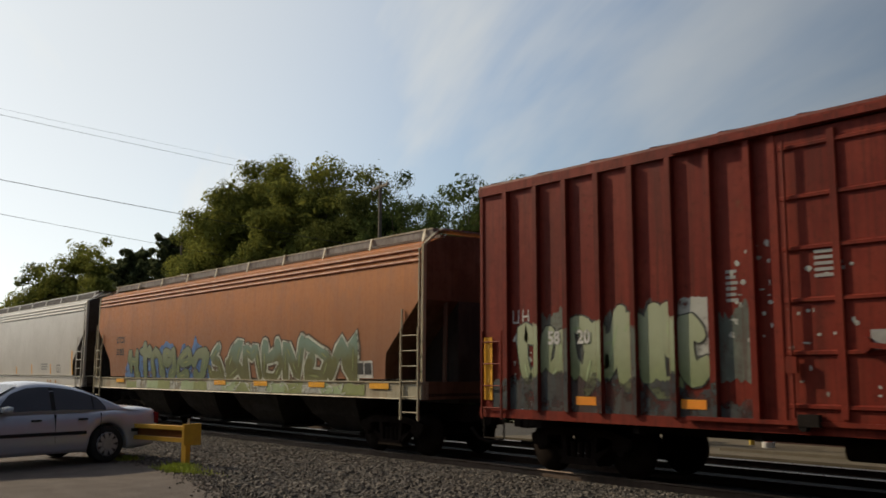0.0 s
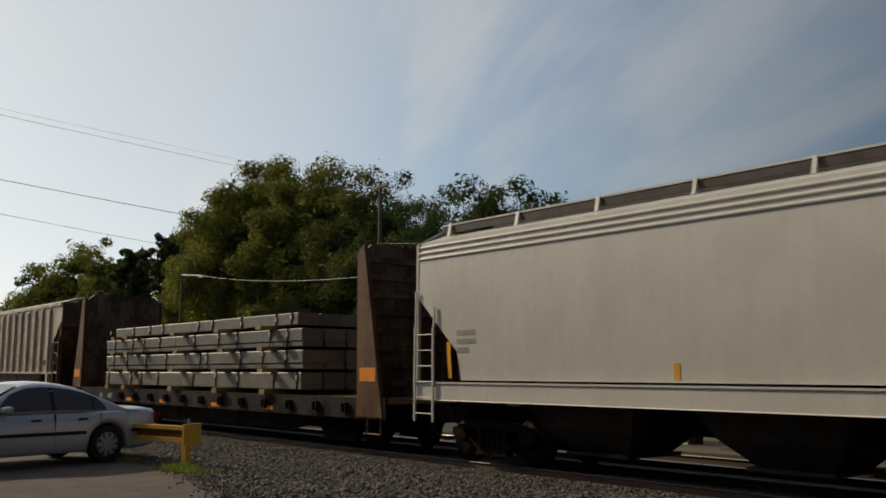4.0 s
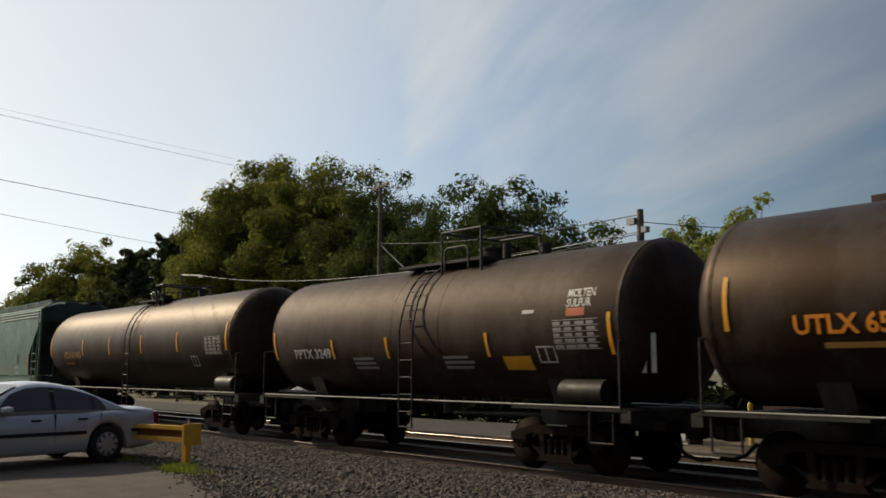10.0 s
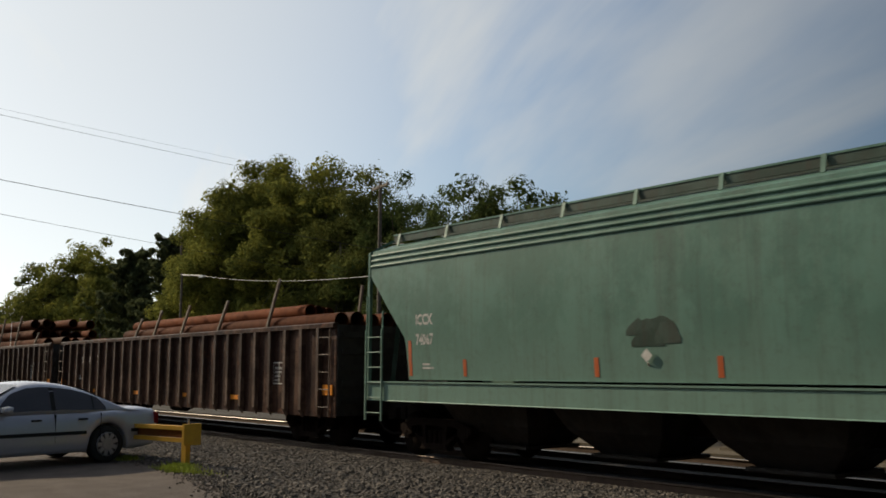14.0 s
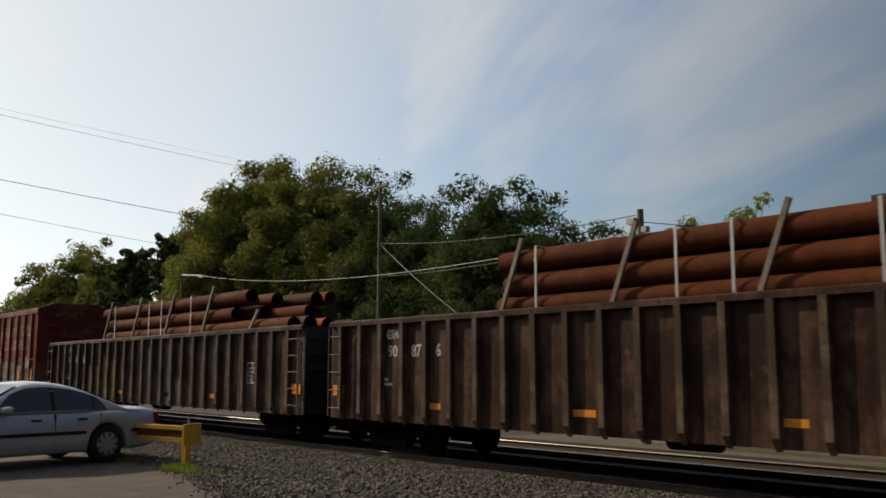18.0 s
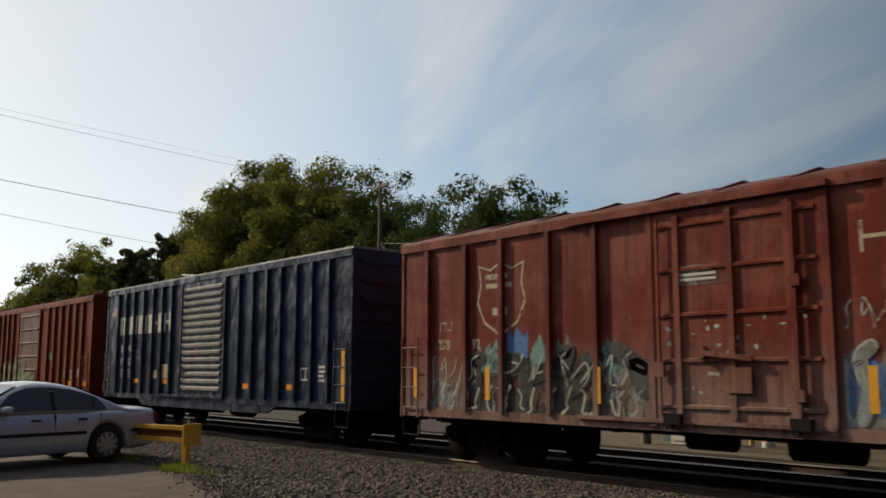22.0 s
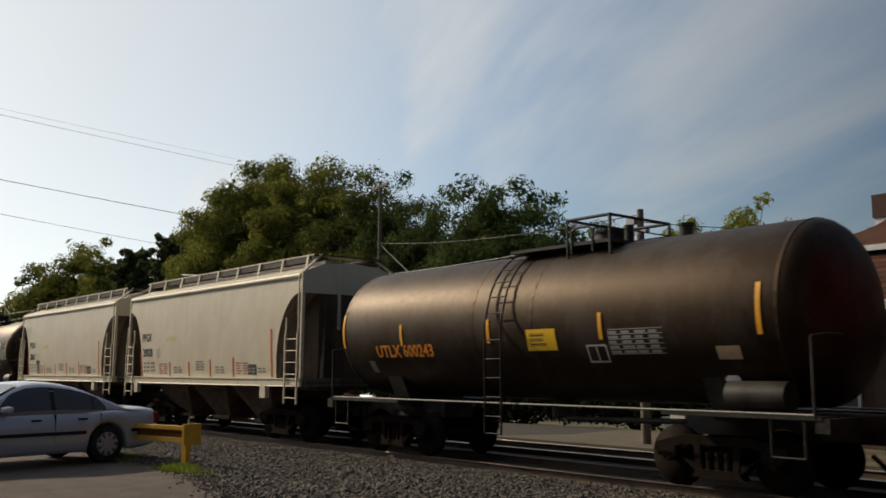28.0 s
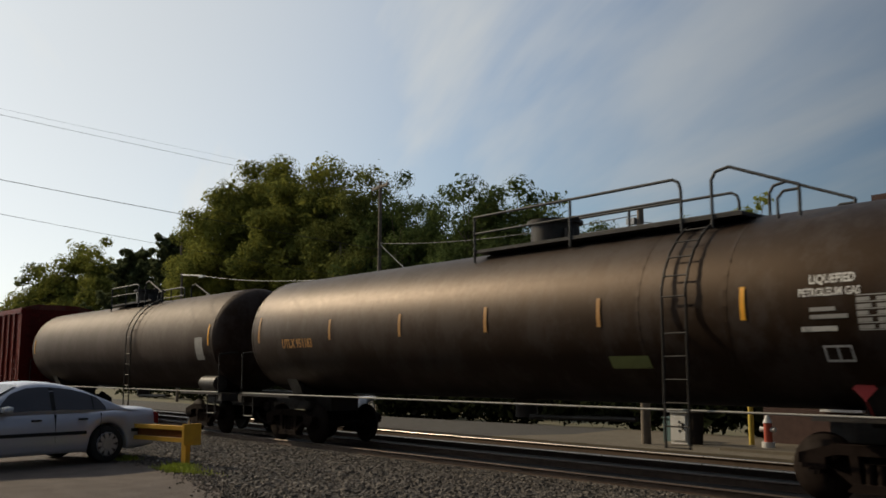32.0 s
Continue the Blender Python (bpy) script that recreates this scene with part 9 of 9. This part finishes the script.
M_ochre = plain("ochre_print", (0.45, 0.22, 0.05), 0.6, 0, 0.3, 9)
M_redprint = plain("faded_red_print", (0.40, 0.16, 0.12), 0.6, 0, 0.3, 9)
M_fadedyellow = plain("faded_yellow_spray", (0.62, 0.52, 0.31), 0.6, 0, 0.3, 5)
M_fineprint = plain("dark_fine_print", (0.25, 0.23, 0.20), 0.6, 0, 0.3, 9)
M_rust_orange = plain("faded_orange_marker", (0.50, 0.11, 0.025), 0.5, 0, 0.3, 6)
M_warn = plain("warning_yellow", (0.80, 0.50, 0.02), 0.45, 0, 0.15, 6)
M_flagred = plain("flag_red", (0.45, 0.04, 0.04), 0.5, 0, 0.2, 6)
M_flagblue = plain("flag_blue", (0.04, 0.06, 0.22), 0.5, 0, 0.2, 6)
M_tanpanel = plain("tan_panel", (0.50, 0.36, 0.22), 0.6, 0, 0.25, 9)
M_ochrepaint = carpaint("ochre_patch_paint", (0.22, 0.135, 0.03), amount=0.7, rust=0.5, dirt=(0.04, 0.028, 0.016), fade=(0.13, 0.085, 0.03))
M_bluegrey = carpaint("blue_grey_patch_paint", (0.15, 0.16, 0.165), amount=0.7, rust=0.4, dirt=(0.04, 0.034, 0.028), fade=(0.07, 0.068, 0.064))
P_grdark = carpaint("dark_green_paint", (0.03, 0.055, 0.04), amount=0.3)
# door bands: highlights on the corrugation put into a pale colour
P_paband = carpaint("navy_highlight_paint", (0.20, 0.19, 0.19), amount=0.3)
build_cars()


# ---------------- what moves ----------------
def way_at(t):
    """Metres that the train has gone at t seconds, against t = 16."""
    k = (t - 16.0) / 16.0
    return 11.6 * 16.0 * (0.86570811 * k + 0.02400967 * k ** 2 + 0.0086089 * k ** 3 - 0.01275427 * k ** 4 - 0.01250837 * k ** 5) + 0.115 * max(0.0, t - 28.5) ** 2


def motions():
    times = [1.0 * i for i in range(33)]
    for car, u in CARS:
        walk(car, [(t, pose(u + way_at(t), TRACK_Y, RAIL_Z)) for t in times])
    where = {car.name: u for car, u in CARS}
    step = 2.0 / FPS
    for ob, car in WHEELS:
        u = where[car.name]
        x, y, z = ob.location
        near = [k * step for k in range(int(32.0 / step) + 1) if -62 < u + way_at(k * step) < 14]
        ts = sorted({0.0, 32.0} | {round(t * FPS) / FPS for t in near})
        first = ts[1] if near and len(ts) > 1 and ts[1] - ts[0] > 2 * step else ts[0]
        rows, a0 = [], math.degrees(way_at(first) / WHEEL_R)
        a_last = 0.0
        for t in ts:
            if near and near[0] - 1e-3 <= t <= near[-1] + 1e-3:
                a_last = math.degrees(way_at(t) / WHEEL_R) - a0
            rows.append((t, pose(x, y, z, 0, a_last % 360.0, 0)))
        walk(ob, rows)


motions()
